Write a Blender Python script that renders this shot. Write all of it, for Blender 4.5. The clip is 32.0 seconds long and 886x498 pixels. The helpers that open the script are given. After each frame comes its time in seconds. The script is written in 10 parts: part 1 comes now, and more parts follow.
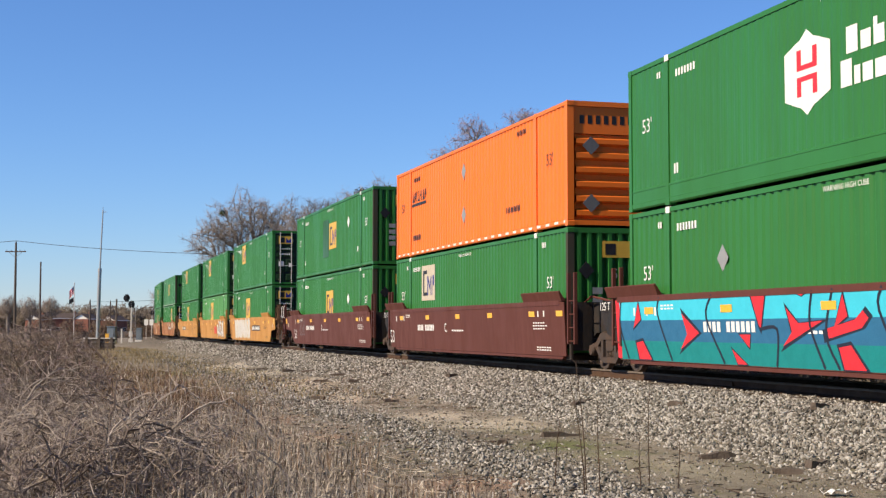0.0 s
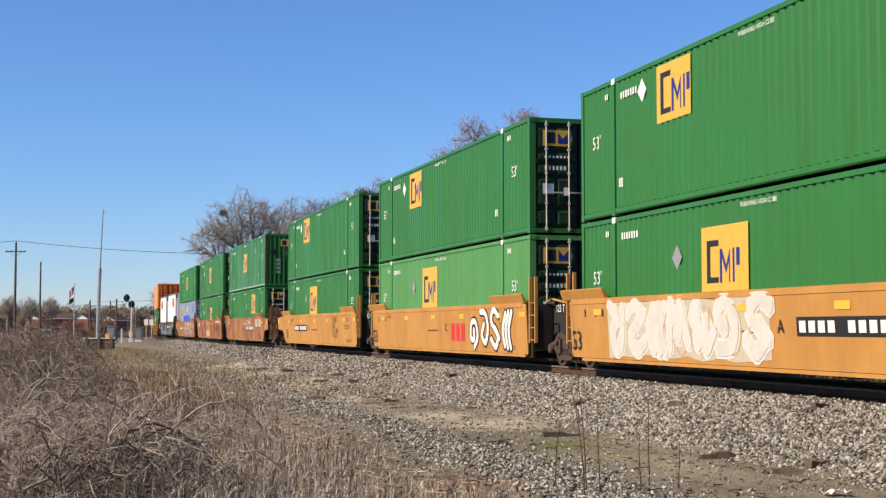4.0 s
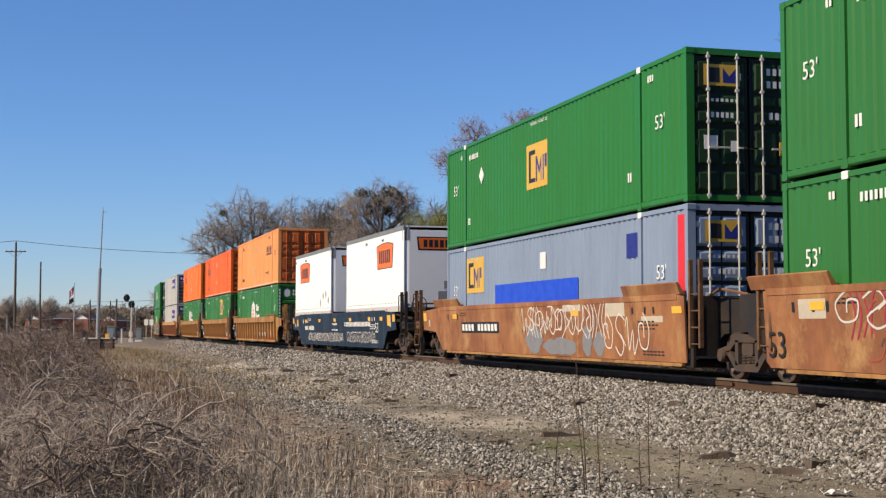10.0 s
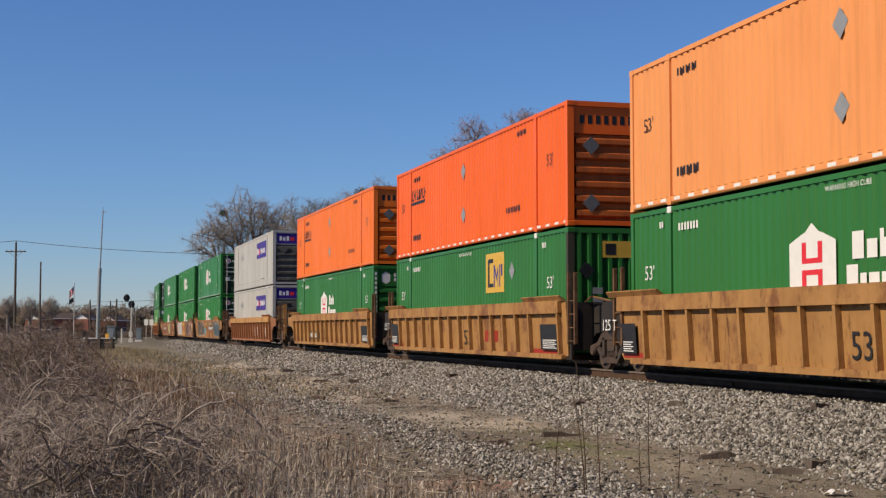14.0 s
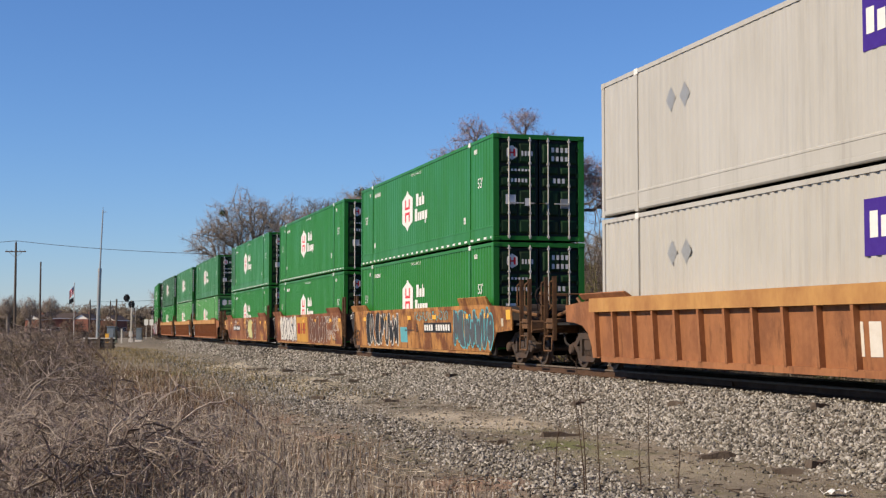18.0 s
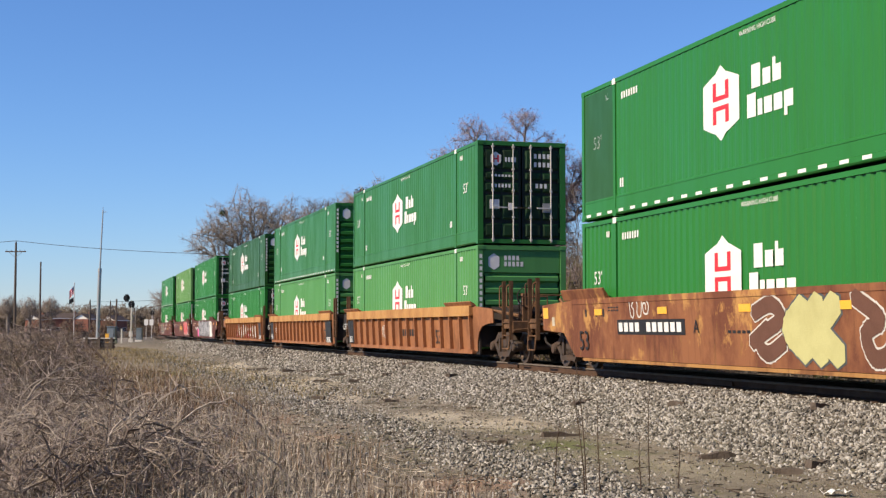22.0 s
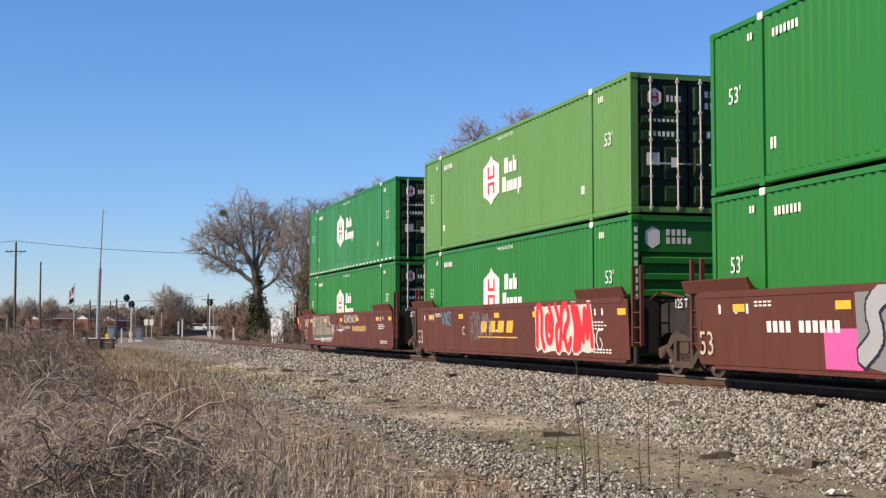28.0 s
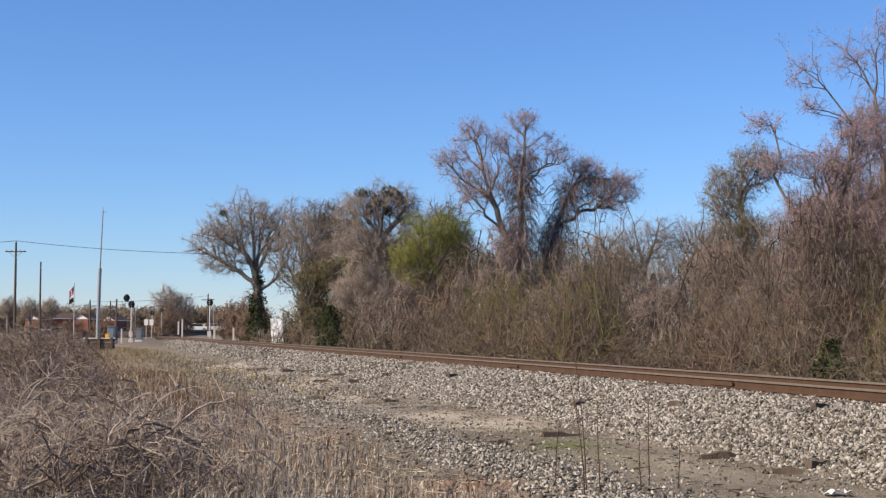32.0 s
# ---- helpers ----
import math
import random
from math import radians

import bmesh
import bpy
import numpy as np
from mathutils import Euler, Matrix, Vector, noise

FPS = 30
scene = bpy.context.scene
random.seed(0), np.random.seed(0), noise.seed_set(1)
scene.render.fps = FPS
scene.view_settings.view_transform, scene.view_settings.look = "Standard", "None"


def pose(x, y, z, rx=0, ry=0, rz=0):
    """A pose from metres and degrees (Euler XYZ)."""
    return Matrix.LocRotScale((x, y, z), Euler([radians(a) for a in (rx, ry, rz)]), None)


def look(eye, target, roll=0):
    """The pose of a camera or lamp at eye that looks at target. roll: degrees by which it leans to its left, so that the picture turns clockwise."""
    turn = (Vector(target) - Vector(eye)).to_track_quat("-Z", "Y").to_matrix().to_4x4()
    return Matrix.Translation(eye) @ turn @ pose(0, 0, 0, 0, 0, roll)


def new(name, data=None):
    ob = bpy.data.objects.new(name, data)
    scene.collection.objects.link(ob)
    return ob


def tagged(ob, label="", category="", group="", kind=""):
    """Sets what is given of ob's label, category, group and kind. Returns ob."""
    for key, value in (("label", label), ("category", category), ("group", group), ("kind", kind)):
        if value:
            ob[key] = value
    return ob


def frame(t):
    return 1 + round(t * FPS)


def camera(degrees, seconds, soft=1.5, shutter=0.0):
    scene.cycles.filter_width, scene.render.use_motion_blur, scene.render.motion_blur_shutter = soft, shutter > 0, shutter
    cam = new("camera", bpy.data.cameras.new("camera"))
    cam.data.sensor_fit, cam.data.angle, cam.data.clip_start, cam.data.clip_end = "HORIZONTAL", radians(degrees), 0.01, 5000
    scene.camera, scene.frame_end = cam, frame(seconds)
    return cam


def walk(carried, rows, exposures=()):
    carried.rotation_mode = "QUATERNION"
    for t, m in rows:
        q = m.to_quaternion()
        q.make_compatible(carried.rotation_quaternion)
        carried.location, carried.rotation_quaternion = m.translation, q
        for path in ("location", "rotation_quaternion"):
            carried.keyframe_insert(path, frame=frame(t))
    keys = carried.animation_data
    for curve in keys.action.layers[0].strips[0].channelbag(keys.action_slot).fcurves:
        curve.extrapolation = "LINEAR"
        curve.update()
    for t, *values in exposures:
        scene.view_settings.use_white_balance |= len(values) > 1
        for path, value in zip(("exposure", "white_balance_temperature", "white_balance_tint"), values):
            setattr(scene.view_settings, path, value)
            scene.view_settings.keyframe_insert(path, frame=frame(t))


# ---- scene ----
CLIP = 32.0
cam = camera(35.96, CLIP, 1.3)
EYE = (0.0, 0.0, 0.9)
view = look(EYE, (0.0, 100.0, 0.9 + 100.0 * math.tan(radians(3.336))))
walk(cam, [(0, view), (CLIP, view)], exposures=[(t, e, 5750, 17) for t, e in ((0, 0.62), (7.5, 0.62), (9.5, 0.48), (10.4, 0.36), (11.5, 0.14), (12.2, -0.11), (13.0, -0.06), (14.5, 0.18), (16.5, 0.42), (18.0, 0.38), (18.7, 0.66), (20.0, 0.64), (21.0, 0.57), (23.0, 0.66), (25.0, 0.52), (27.5, 0.6), (29.0, 0.65), (CLIP, 0.65))])

# ---- light: a clear winter afternoon, the sun to the left and a little behind ----
SUN_AZ = Vector((-0.906, -0.423, 0)).normalized()
SUN_EL = radians(38)
world = bpy.data.worlds.new("sky")
scene.world = world
world.use_nodes = True
wn = world.node_tree.nodes
sky = wn.new("ShaderNodeTexSky")
sky.sky_type, sky.sun_disc = "NISHITA", False
sky.sun_elevation = SUN_EL
sky.sun_rotation = math.atan2(SUN_AZ.x, SUN_AZ.y)
sky.air_density, sky.dust_density, sky.ozone_density, sky.altitude = 1.19, 0.0, 9.0, 750
wn["Background"].inputs["Strength"].default_value = 0.081
world.node_tree.links.new(sky.outputs["Color"], wn["Background"].inputs["Color"])
sun = new("sun", bpy.data.lights.new("sun", "SUN"))
sun.data.energy, sun.data.angle, sun.data.color = 5.0, radians(0.5), (1.0, 0.81, 0.50)
sun_dir = Vector((SUN_AZ.x * math.cos(SUN_EL), SUN_AZ.y * math.cos(SUN_EL), math.sin(SUN_EL)))
sun.matrix_world = Matrix.Translation((0, 0, 60)) @ sun_dir.to_track_quat("Z", "Y").to_matrix().to_4x4()


# ---- materials ----
def nodes_of(name):
    m = bpy.data.materials.new(name)
    m.use_nodes = True
    nt = m.node_tree
    return m, nt, nt.nodes["Principled BSDF"]


def mix_rgb(nt, fac, a, b):
    n = nt.nodes.new("ShaderNodeMix")
    n.data_type = "RGBA"
    for sock, v in ((n.inputs["Factor"], fac), (n.inputs["A"], a), (n.inputs["B"], b)):
        if isinstance(v, bpy.types.NodeSocket):
            nt.links.new(v, sock)
        elif isinstance(v, tuple):
            sock.default_value = (*v, 1)
        else:
            sock.default_value = v
    return n.outputs["Result"]


def noise_out(nt, scale, detail=4, rough=0.6, stretch=(1, 1, 1), lo=0.35, hi=0.65, offset=0.0):
    tc = nt.nodes.new("ShaderNodeTexCoord")
    mp = nt.nodes.new("ShaderNodeMapping")
    mp.inputs["Scale"].default_value = stretch
    mp.inputs["Location"].default_value = (offset, offset, offset)
    nz = nt.nodes.new("ShaderNodeTexNoise")
    nz.inputs["Scale"].default_value, nz.inputs["Detail"].default_value, nz.inputs["Roughness"].default_value = scale, detail, rough
    rp = nt.nodes.new("ShaderNodeMapRange")
    rp.inputs["From Min"].default_value, rp.inputs["From Max"].default_value = lo, hi
    nt.links.new(tc.outputs["Object"], mp.inputs["Vector"])
    nt.links.new(mp.outputs["Vector"], nz.inputs["Vector"])
    nt.links.new(nz.outputs["Fac"], rp.inputs["Value"])
    return rp.outputs["Result"]


def bump(nt, bs, height, strength, distance):
    b = nt.nodes.new("ShaderNodeBump")
    b.inputs["Strength"].default_value, b.inputs["Distance"].default_value = strength, distance
    nt.links.new(height, b.inputs["Height"])
    nt.links.new(b.outputs["Normal"], bs.inputs["Normal"])


def mat(name, base, dirt=None, fine=40, coarse=1.5, rough=0.6, metal=0.0, amount=0.5, stretch=(1, 1, 1), relief=0.15, depth=0.01, vary=0.0, lo=0.42, hi=0.75, streak=0.0, wear=None):
    """Base colour broken up by a fine grain and by coarse patches of a second colour."""
    m, nt, bs = nodes_of(name)
    dirt = dirt or tuple(c * 0.6 for c in base)
    patch = noise_out(nt, coarse, 6, 0.65, stretch, lo, hi)
    grain = noise_out(nt, fine, 3, 0.6, (1, 1, 1), 0.3, 0.7)
    f = nt.nodes.new("ShaderNodeMath")
    f.operation, f.inputs[1].default_value = "MULTIPLY", amount
    nt.links.new(patch, f.inputs[0])
    col = mix_rgb(nt, f.outputs[0], base, dirt)
    if streak:
        run = noise_out(nt, 5.0, 5, 0.7, (1, 1, 0.06), 0.52, 0.78, 3.0)
        sm = nt.nodes.new("ShaderNodeMath")
        sm.operation, sm.inputs[1].default_value = "MULTIPLY", streak
        nt.links.new(run, sm.inputs[0])
        col = mix_rgb(nt, sm.outputs[0], col, tuple(c * 0.45 for c in dirt))
    if wear:
        tone, size, w0, w1 = wear
        col = mix_rgb(nt, noise_out(nt, size, 8, 0.72, (1, 1, 0.7), w0, w1, 7.0), col, tone)
        col = mix_rgb(nt, noise_out(nt, size * 4, 6, 0.75, (1, 1, 0.25), w0 + 0.06, w1 + 0.06, 11.0), col, tuple(c * 0.5 for c in tone))
    dark = tuple(c * 0.82 for c in base)
    g = nt.nodes.new("ShaderNodeMath")
    g.operation, g.inputs[1].default_value = "MULTIPLY", 0.3
    nt.links.new(grain, g.inputs[0])
    col = mix_rgb(nt, g.outputs[0], col, dark)
    if vary:
        oi = nt.nodes.new("ShaderNodeObjectInfo")
        hs = nt.nodes.new("ShaderNodeHueSaturation")
        mr = nt.nodes.new("ShaderNodeMapRange")
        mr.inputs["To Min"].default_value, mr.inputs["To Max"].default_value = 1 - vary, 1 + vary
        nt.links.new(oi.outputs["Random"], mr.inputs["Value"])
        nt.links.new(mr.outputs["Result"], hs.inputs["Value"])
        nt.links.new(col, hs.inputs["Color"])
        col = hs.outputs["Color"]
    nt.links.new(col, bs.inputs["Base Color"])
    rr = nt.nodes.new("ShaderNodeMapRange")
    rr.inputs["To Min"].default_value, rr.inputs["To Max"].default_value = max(rough - 0.1, 0.05), min(rough + 0.12, 1)
    nt.links.new(patch, rr.inputs["Value"])
    nt.links.new(rr.outputs["Result"], bs.inputs["Roughness"])
    bs.inputs["Metallic"].default_value = metal
    bs.inputs["Specular IOR Level"].default_value = 0.22 if rough > 0.4 else 0.5
    if relief:
        bump(nt, bs, grain, relief, depth)
    return m


def island_mat(name, colours, rough=0.85, fine=30, relief=0.0):
    """For stuff: each separate piece of the mesh takes its own colour from a ramp."""
    m, nt, bs = nodes_of(name)
    geo = nt.nodes.new("ShaderNodeNewGeometry")
    ramp = nt.nodes.new("ShaderNodeValToRGB")
    ramp.color_ramp.interpolation = "LINEAR"
    els = ramp.color_ramp.elements
    while len(els) < len(colours):
        els.new(0.5)
    for i, c in enumerate(colours):
        els[i].position = i / (len(colours) - 1)
        els[i].color = (*c, 1)
    nt.links.new(geo.outputs["Random Per Island"], ramp.inputs["Fac"])
    grain = noise_out(nt, fine, 3, 0.6, (1, 1, 1), 0.25, 0.75)
    g = nt.nodes.new("ShaderNodeMath")
    g.operation, g.inputs[1].default_value = "MULTIPLY", 0.35
    nt.links.new(grain, g.inputs[0])
    col = mix_rgb(nt, g.outputs[0], ramp.outputs["Color"], (0.03, 0.025, 0.02))
    nt.links.new(col, bs.inputs["Base Color"])
    bs.inputs["Roughness"].default_value = rough
    bs.inputs["Specular IOR Level"].default_value = 0.15
    return m


# ---- mesh helpers ----
class Shape:
    """Vertices and faces gathered from simple solids, made into one mesh."""

    def __init__(self):
        self.v, self.f = [], []

    def poly(self, pts, faces):
        o = len(self.v)
        self.v += [tuple(p) for p in pts]
        self.f += [tuple(i + o for i in f) for f in faces]
        return self

    def box(self, x0, x1, y0, y1, z0, z1, c=0.0):
        """A box; c bevels its long edges by cutting the corners of its cross-section in x and z."""
        if x0 > x1:
            x0, x1 = x1, x0
        if y0 > y1:
            y0, y1 = y1, y0
        if z0 > z1:
            z0, z1 = z1, z0
        if c:
            c = min(c, (x1 - x0) / 3, (z1 - z0) / 3)
            sec = [(x0 + c, z0), (x1 - c, z0), (x1, z0 + c), (x1, z1 - c), (x1 - c, z1), (x0 + c, z1), (x0, z1 - c), (x0, z0 + c)]
            return self.extrude_y(sec, y0, y1)
        p = [(x, y, z) for z in (z0, z1) for y in (y0, y1) for x in (x0, x1)]
        return self.poly(p, [(0, 2, 3, 1), (4, 5, 7, 6), (0, 1, 5, 4), (1, 3, 7, 5), (3, 2, 6, 7), (2, 0, 4, 6)])

    def extrude_y(self, sec, y0, y1):
        """A closed outline in x and z, swept along y."""
        n = len(sec)
        pts = [(x, y0, z) for x, z in sec] + [(x, y1, z) for x, z in sec]
        fs = [(i, (i + 1) % n, n + (i + 1) % n, n + i) for i in range(n)]
        return self.poly(pts, fs + [tuple(range(n))[::-1], tuple(range(n, 2 * n))])

    def extrude_x(self, sec, x0, x1):
        """A closed outline in y and z, swept along x."""
        n = len(sec)
        pts = [(x0, y, z) for y, z in sec] + [(x1, y, z) for y, z in sec]
        fs = [(i, (i + 1) % n, n + (i + 1) % n, n + i) for i in range(n)]
        return self.poly(pts, fs + [tuple(range(n))[::-1], tuple(range(n, 2 * n))])

    def extrude_z(self, sec, z0, z1):
        n = len(sec)
        pts = [(x, y, z0) for x, y in sec] + [(x, y, z1) for x, y in sec]
        fs = [(i, (i + 1) % n, n + (i + 1) % n, n + i) for i in range(n)]
        return self.poly(pts, fs + [tuple(range(n))[::-1], tuple(range(n, 2 * n))])

    def tube(self, a, b, r, r2=None, n=8, caps=True):
        a, b = Vector(a), Vector(b)
        r2 = r if r2 is None else r2
        w = (b - a).normalized()
        s = w.orthogonal().normalized()
        t = w.cross(s)
        ring = [(math.cos(6.2832 * i / n), math.sin(6.2832 * i / n)) for i in range(n)]
        pts = [a + (s * c + t * k) * r for c, k in ring] + [b + (s * c + t * k) * r2 for c, k in ring]
        fs = [(i, (i + 1) % n, n + (i + 1) % n, n + i) for i in range(n)]
        if caps:
            fs += [tuple(range(n))[::-1], tuple(range(n, 2 * n))]
        return self.poly(pts, fs)

    def pipe(self, pts, r, n=6):
        for a, b in zip(pts, pts[1:]):
            self.tube(a, b, r, n=n)
        return self

    def lathe_y(self, prof, cx, cz, n=20):
        """Outline of (radius, y), turned round an axle along y."""
        k = len(prof)
        pts = [(cx + r * math.cos(6.2832 * i / n), y, cz + r * math.sin(6.2832 * i / n)) for i in range(n) for r, y in prof]
        fs = [(i * k + j, i * k + j + 1, ((i + 1) % n) * k + j + 1, ((i + 1) % n) * k + j) for i in range(n) for j in range(k - 1)]
        return self.poly(pts, fs)

    def flat_xz(self, outline, y, x=0.0, z=0.0):
        """A painted outline on a side that faces -y."""
        n = len(outline)
        return self.poly([(x + px, y, z + pz) for px, pz in outline], [tuple(range(n))])

    def flat_yz(self, outline, x):
        n = len(outline)
        return self.poly([(x, py, pz) for py, pz in outline], [tuple(range(n))])

    def mesh(self, name, material):
        me = bpy.data.meshes.new(name)
        me.from_pydata(self.v, [], self.f)
        me.materials.append(material)
        me.update()
        return me


def part(name, shape, material, parent, label=""):
    """Links a shape (or a mesh already made) as one mesh object under a thing or a part."""
    me = shape if isinstance(shape, bpy.types.Mesh) else shape.mesh(name, material)
    ob = new(name, me)
    ob.parent = parent
    if name in ("branchwork", "graffiti_fill", "graffiti_outline", "graffiti", "lettering", "marking", "stencil", "number_stencil", "wordmark", "reflector_strip", "rivet_row"):
        ob["kind"] = "stuff"
    return tagged(ob, label) if label else ob


def thing(name, label, category, group="", kind="", m=None):
    ob = new(name)
    ob.empty_display_size = 0.3
    if m is not None:
        ob.matrix_world = m
    return tagged(ob, label, category, group, kind)


def solid(name, shape, material, label, category="", kind="", group=""):
    me = shape if isinstance(shape, bpy.types.Mesh) else shape.mesh(name, material)
    return tagged(new(name, me), label, category, group, kind)


def array_mesh(name, verts, faces, material):
    """A mesh from numpy arrays, faces all with the same number of corners."""
    me = bpy.data.meshes.new(name)
    verts = np.ascontiguousarray(verts, dtype=np.float32)
    faces = np.ascontiguousarray(faces, dtype=np.int32)
    n, k = faces.shape
    me.vertices.add(len(verts))
    me.vertices.foreach_set("co", verts.ravel())
    me.loops.add(n * k)
    me.loops.foreach_set("vertex_index", faces.ravel())
    me.polygons.add(n)
    me.polygons.foreach_set("loop_start", np.arange(n, dtype=np.int32) * k)
    me.polygons.foreach_set("loop_total", np.full(n, k, dtype=np.int32))
    me.update(calc_edges=True)
    me.materials.append(material)
    return me


# ---- the track's line: distance up the line from a point beside the camera, and its heading ----
TR_D = np.arange(-140.0, 640.0, 1.0)
TR_H = np.radians(np.interp(TR_D, [-140, -40, 0, 20, 40, 60, 100, 140, 172, 300], [-9.0, -10.5, -12.9, -14.6, -15.6, -16.1, -15.9, -15.5, -15.6, 6.0]))
TR_X = np.concatenate([[0], np.cumsum((np.sin(TR_H[1:]) + np.sin(TR_H[:-1])) / 2)])
TR_Y = np.concatenate([[0], np.cumsum((np.cos(TR_H[1:]) + np.cos(TR_H[:-1])) / 2)])
ZERO = int(np.searchsorted(TR_D, 0.0))
TR_X += 15.43 - TR_X[ZERO]
TR_Y += -12.22 - TR_Y[ZERO]


def on_track(d, left=0.0, z=0.0):
    """The point at distance d up the line, left metres to the camera's side of its middle."""
    x, y, h = (float(np.interp(d, TR_D, a)) for a in (TR_X, TR_Y, TR_H))
    return Vector((x - left * math.cos(h), y + left * math.sin(h), z))


def track_pose(d, half=8.0):
    """The pose of a vehicle whose middle is at d: x forwards (down the line), z up."""
    a, b = on_track(d - half), on_track(d + half)
    f = a - b
    return Matrix.Translation((a + b) / 2) @ Matrix.Rotation(math.atan2(f.y, f.x), 4, "Z")


def offset_from_track(x, y):
    """For arrays of points: distance up the line and offset to the camera's side."""
    x, y = np.asarray(x, float).ravel(), np.asarray(y, float).ravel()
    sel = np.arange(0, len(TR_D), 4)
    best = np.empty(len(x), int)
    for i in range(0, len(x), 4000):
        dd = (x[i:i + 4000, None] - TR_X[sel]) ** 2 + (y[i:i + 4000, None] - TR_Y[sel]) ** 2
        best[i:i + 4000] = sel[dd.argmin(1)]
    dx, dy, h = x - TR_X[best], y - TR_Y[best], TR_H[best]
    return TR_D[best] + dx * np.sin(h) + dy * np.cos(h), -dx * np.cos(h) + dy * np.sin(h)


# ---- paints and metals of the train ----
GREENS = {
    "green": mat("container_green", (0.0315, 0.1535, 0.0305), (0.0275, 0.1140, 0.0262), 60, 0.9, 0.42, 0.0, 0.6, (1, 1, 0.35), 0.03, streak=0.22),
    "bright": mat("container_bright_green", (0.02492, 0.1626, 0.02477), (0.02492, 0.1338, 0.02318), 60, 0.9, 0.42, 0.0, 0.5, (1, 1, 0.35), 0.03, streak=0.22),
    "faded": mat("container_faded_green", (0.082, 0.245, 0.072), (0.060, 0.190, 0.054), 60, 0.9, 0.5, 0.0, 0.6, (1, 1, 0.35), 0.03, streak=0.22),
    "lime": mat("container_lime_green", (0.1084, 0.2365, 0.0644), (0.0872, 0.1873, 0.0541), 60, 0.9, 0.5, 0.0, 0.5, (1, 1, 0.35), 0.03, streak=0.22),
    "dark": mat("container_dark_green", (0.024, 0.09143, 0.01936), (0.0216, 0.06937, 0.0166), 60, 0.9, 0.45, 0.0, 0.6, (1, 1, 0.35), 0.03, streak=0.22),
    "orange": mat("container_orange", (0.747, 0.1626, 0.01456), (0.6054, 0.1471, 0.01602), 60, 0.9, 0.45, 0.0, 0.5, (1, 1, 0.35), 0.03, streak=0.22),
    "tan": mat("container_faded_orange", (0.72, 0.290, 0.088), (0.58, 0.215, 0.066), 60, 0.9, 0.55, 0.0, 0.6, (1, 1, 0.35), 0.03, streak=0.35),
    "red": mat("container_red_orange", (0.747, 0.121, 0.00896), (0.6054, 0.09632, 0.01064), 60, 0.9, 0.45, 0.0, 0.5, (1, 1, 0.35), 0.03, streak=0.22),
    "grey": mat("container_grey", (0.42, 0.408, 0.375), (0.31, 0.297, 0.265), 60, 0.9, 0.5, 0.0, 0.6, (1, 1, 0.35), 0.03, streak=0.35),
    "blue": mat("container_pale_blue", (0.21, 0.265, 0.36), (0.16, 0.20, 0.28), 60, 0.9, 0.5, 0.0, 0.6, (1, 1, 0.35), 0.03, streak=0.35),
}
WHITE = mat("white_paint", (0.7, 0.69, 0.66), (0.5, 0.48, 0.44), 50, 4, 0.5, 0, 0.35)
PALE = mat("pale_placard", (0.48, 0.42, 0.32), None, 50, 6, 0.6, 0, 0.4)
LOGO_YELLOW = mat("logo_yellow", (0.58, 0.36, 0.045), (0.46, 0.28, 0.05), 50, 5, 0.5, 0, 0.4)
SIGN_YELLOW = mat("reflector_yellow", (0.80, 0.42, 0.03), None, 50, 8, 0.4, 0, 0.3)
BLACK = mat("black_paint", (0.018, 0.018, 0.020), (0.05, 0.045, 0.04), 50, 3, 0.5, 0, 0.5)
LOGO_BLUE = mat("logo_blue", (0.022, 0.03, 0.20), None, 50, 3, 0.5, 0, 0.3)
BRIGHT_BLUE = mat("bright_blue", (0.02, 0.07, 0.55), None, 50, 3, 0.5, 0, 0.3)
LOGO_RED = mat("logo_red", (0.62, 0.03, 0.04), None, 50, 3, 0.5, 0, 0.3)
LOGO_ORANGE = mat("logo_orange", (0.80, 0.16, 0.02), None, 50, 3, 0.5, 0, 0.3)
PURPLE = mat("logo_purple", (0.05, 0.02, 0.22), None, 50, 3, 0.5, 0, 0.3)
PLACARD = mat("placard_grey", (0.14, 0.14, 0.14), (0.08, 0.08, 0.08), 50, 6, 0.6, 0.1, 0.5)
SILVER = mat("silver_label", (0.3, 0.3, 0.29), None, 50, 6, 0.4, 0.2, 0.4)
TRAILER_WHITE = mat("trailer_white", (0.84, 0.83, 0.80), (0.72, 0.70, 0.66), 70, 1.2, 0.4, 0, 0.35)
TRAILER_GREY = mat("trailer_grey", (0.20, 0.205, 0.20), (0.13, 0.13, 0.12), 70, 1.5, 0.5, 0.1, 0.4)
DOOR_GREEN = mat("door_dark_green", (0.010, 0.046, 0.012), (0.012, 0.016, 0.010), 60, 2.2, 0.6, 0, 0.85, (1, 1, 0.5), 0.03, lo=0.36, hi=0.62, streak=0.6)
DARK_GREY = mat("dark_grey_steel", (0.13, 0.122, 0.108), (0.055, 0.050, 0.044), 60, 1.6, 0.7, 0, 0.85, (1, 1, 0.6), 0.05, lo=0.36, hi=0.62, streak=0.5)
POST_RUST = mat("weathered_corner_post", (0.040, 0.042, 0.026), (0.075, 0.048, 0.030), 50, 2.5, 0.7, 0, 0.8, (1, 1, 0.4), 0.1)
DOOR_RUST = mat("door_rust_orange", (0.50, 0.115, 0.020), (0.17, 0.050, 0.020), 60, 2, 0.6, 0, 0.8, (1, 1, 0.5), streak=0.7)
DOOR_LEAF_BLACK = mat("door_leaf_black", (0.010, 0.016, 0.011), (0.022, 0.026, 0.020), 60, 3, 0.6, 0, 0.5)
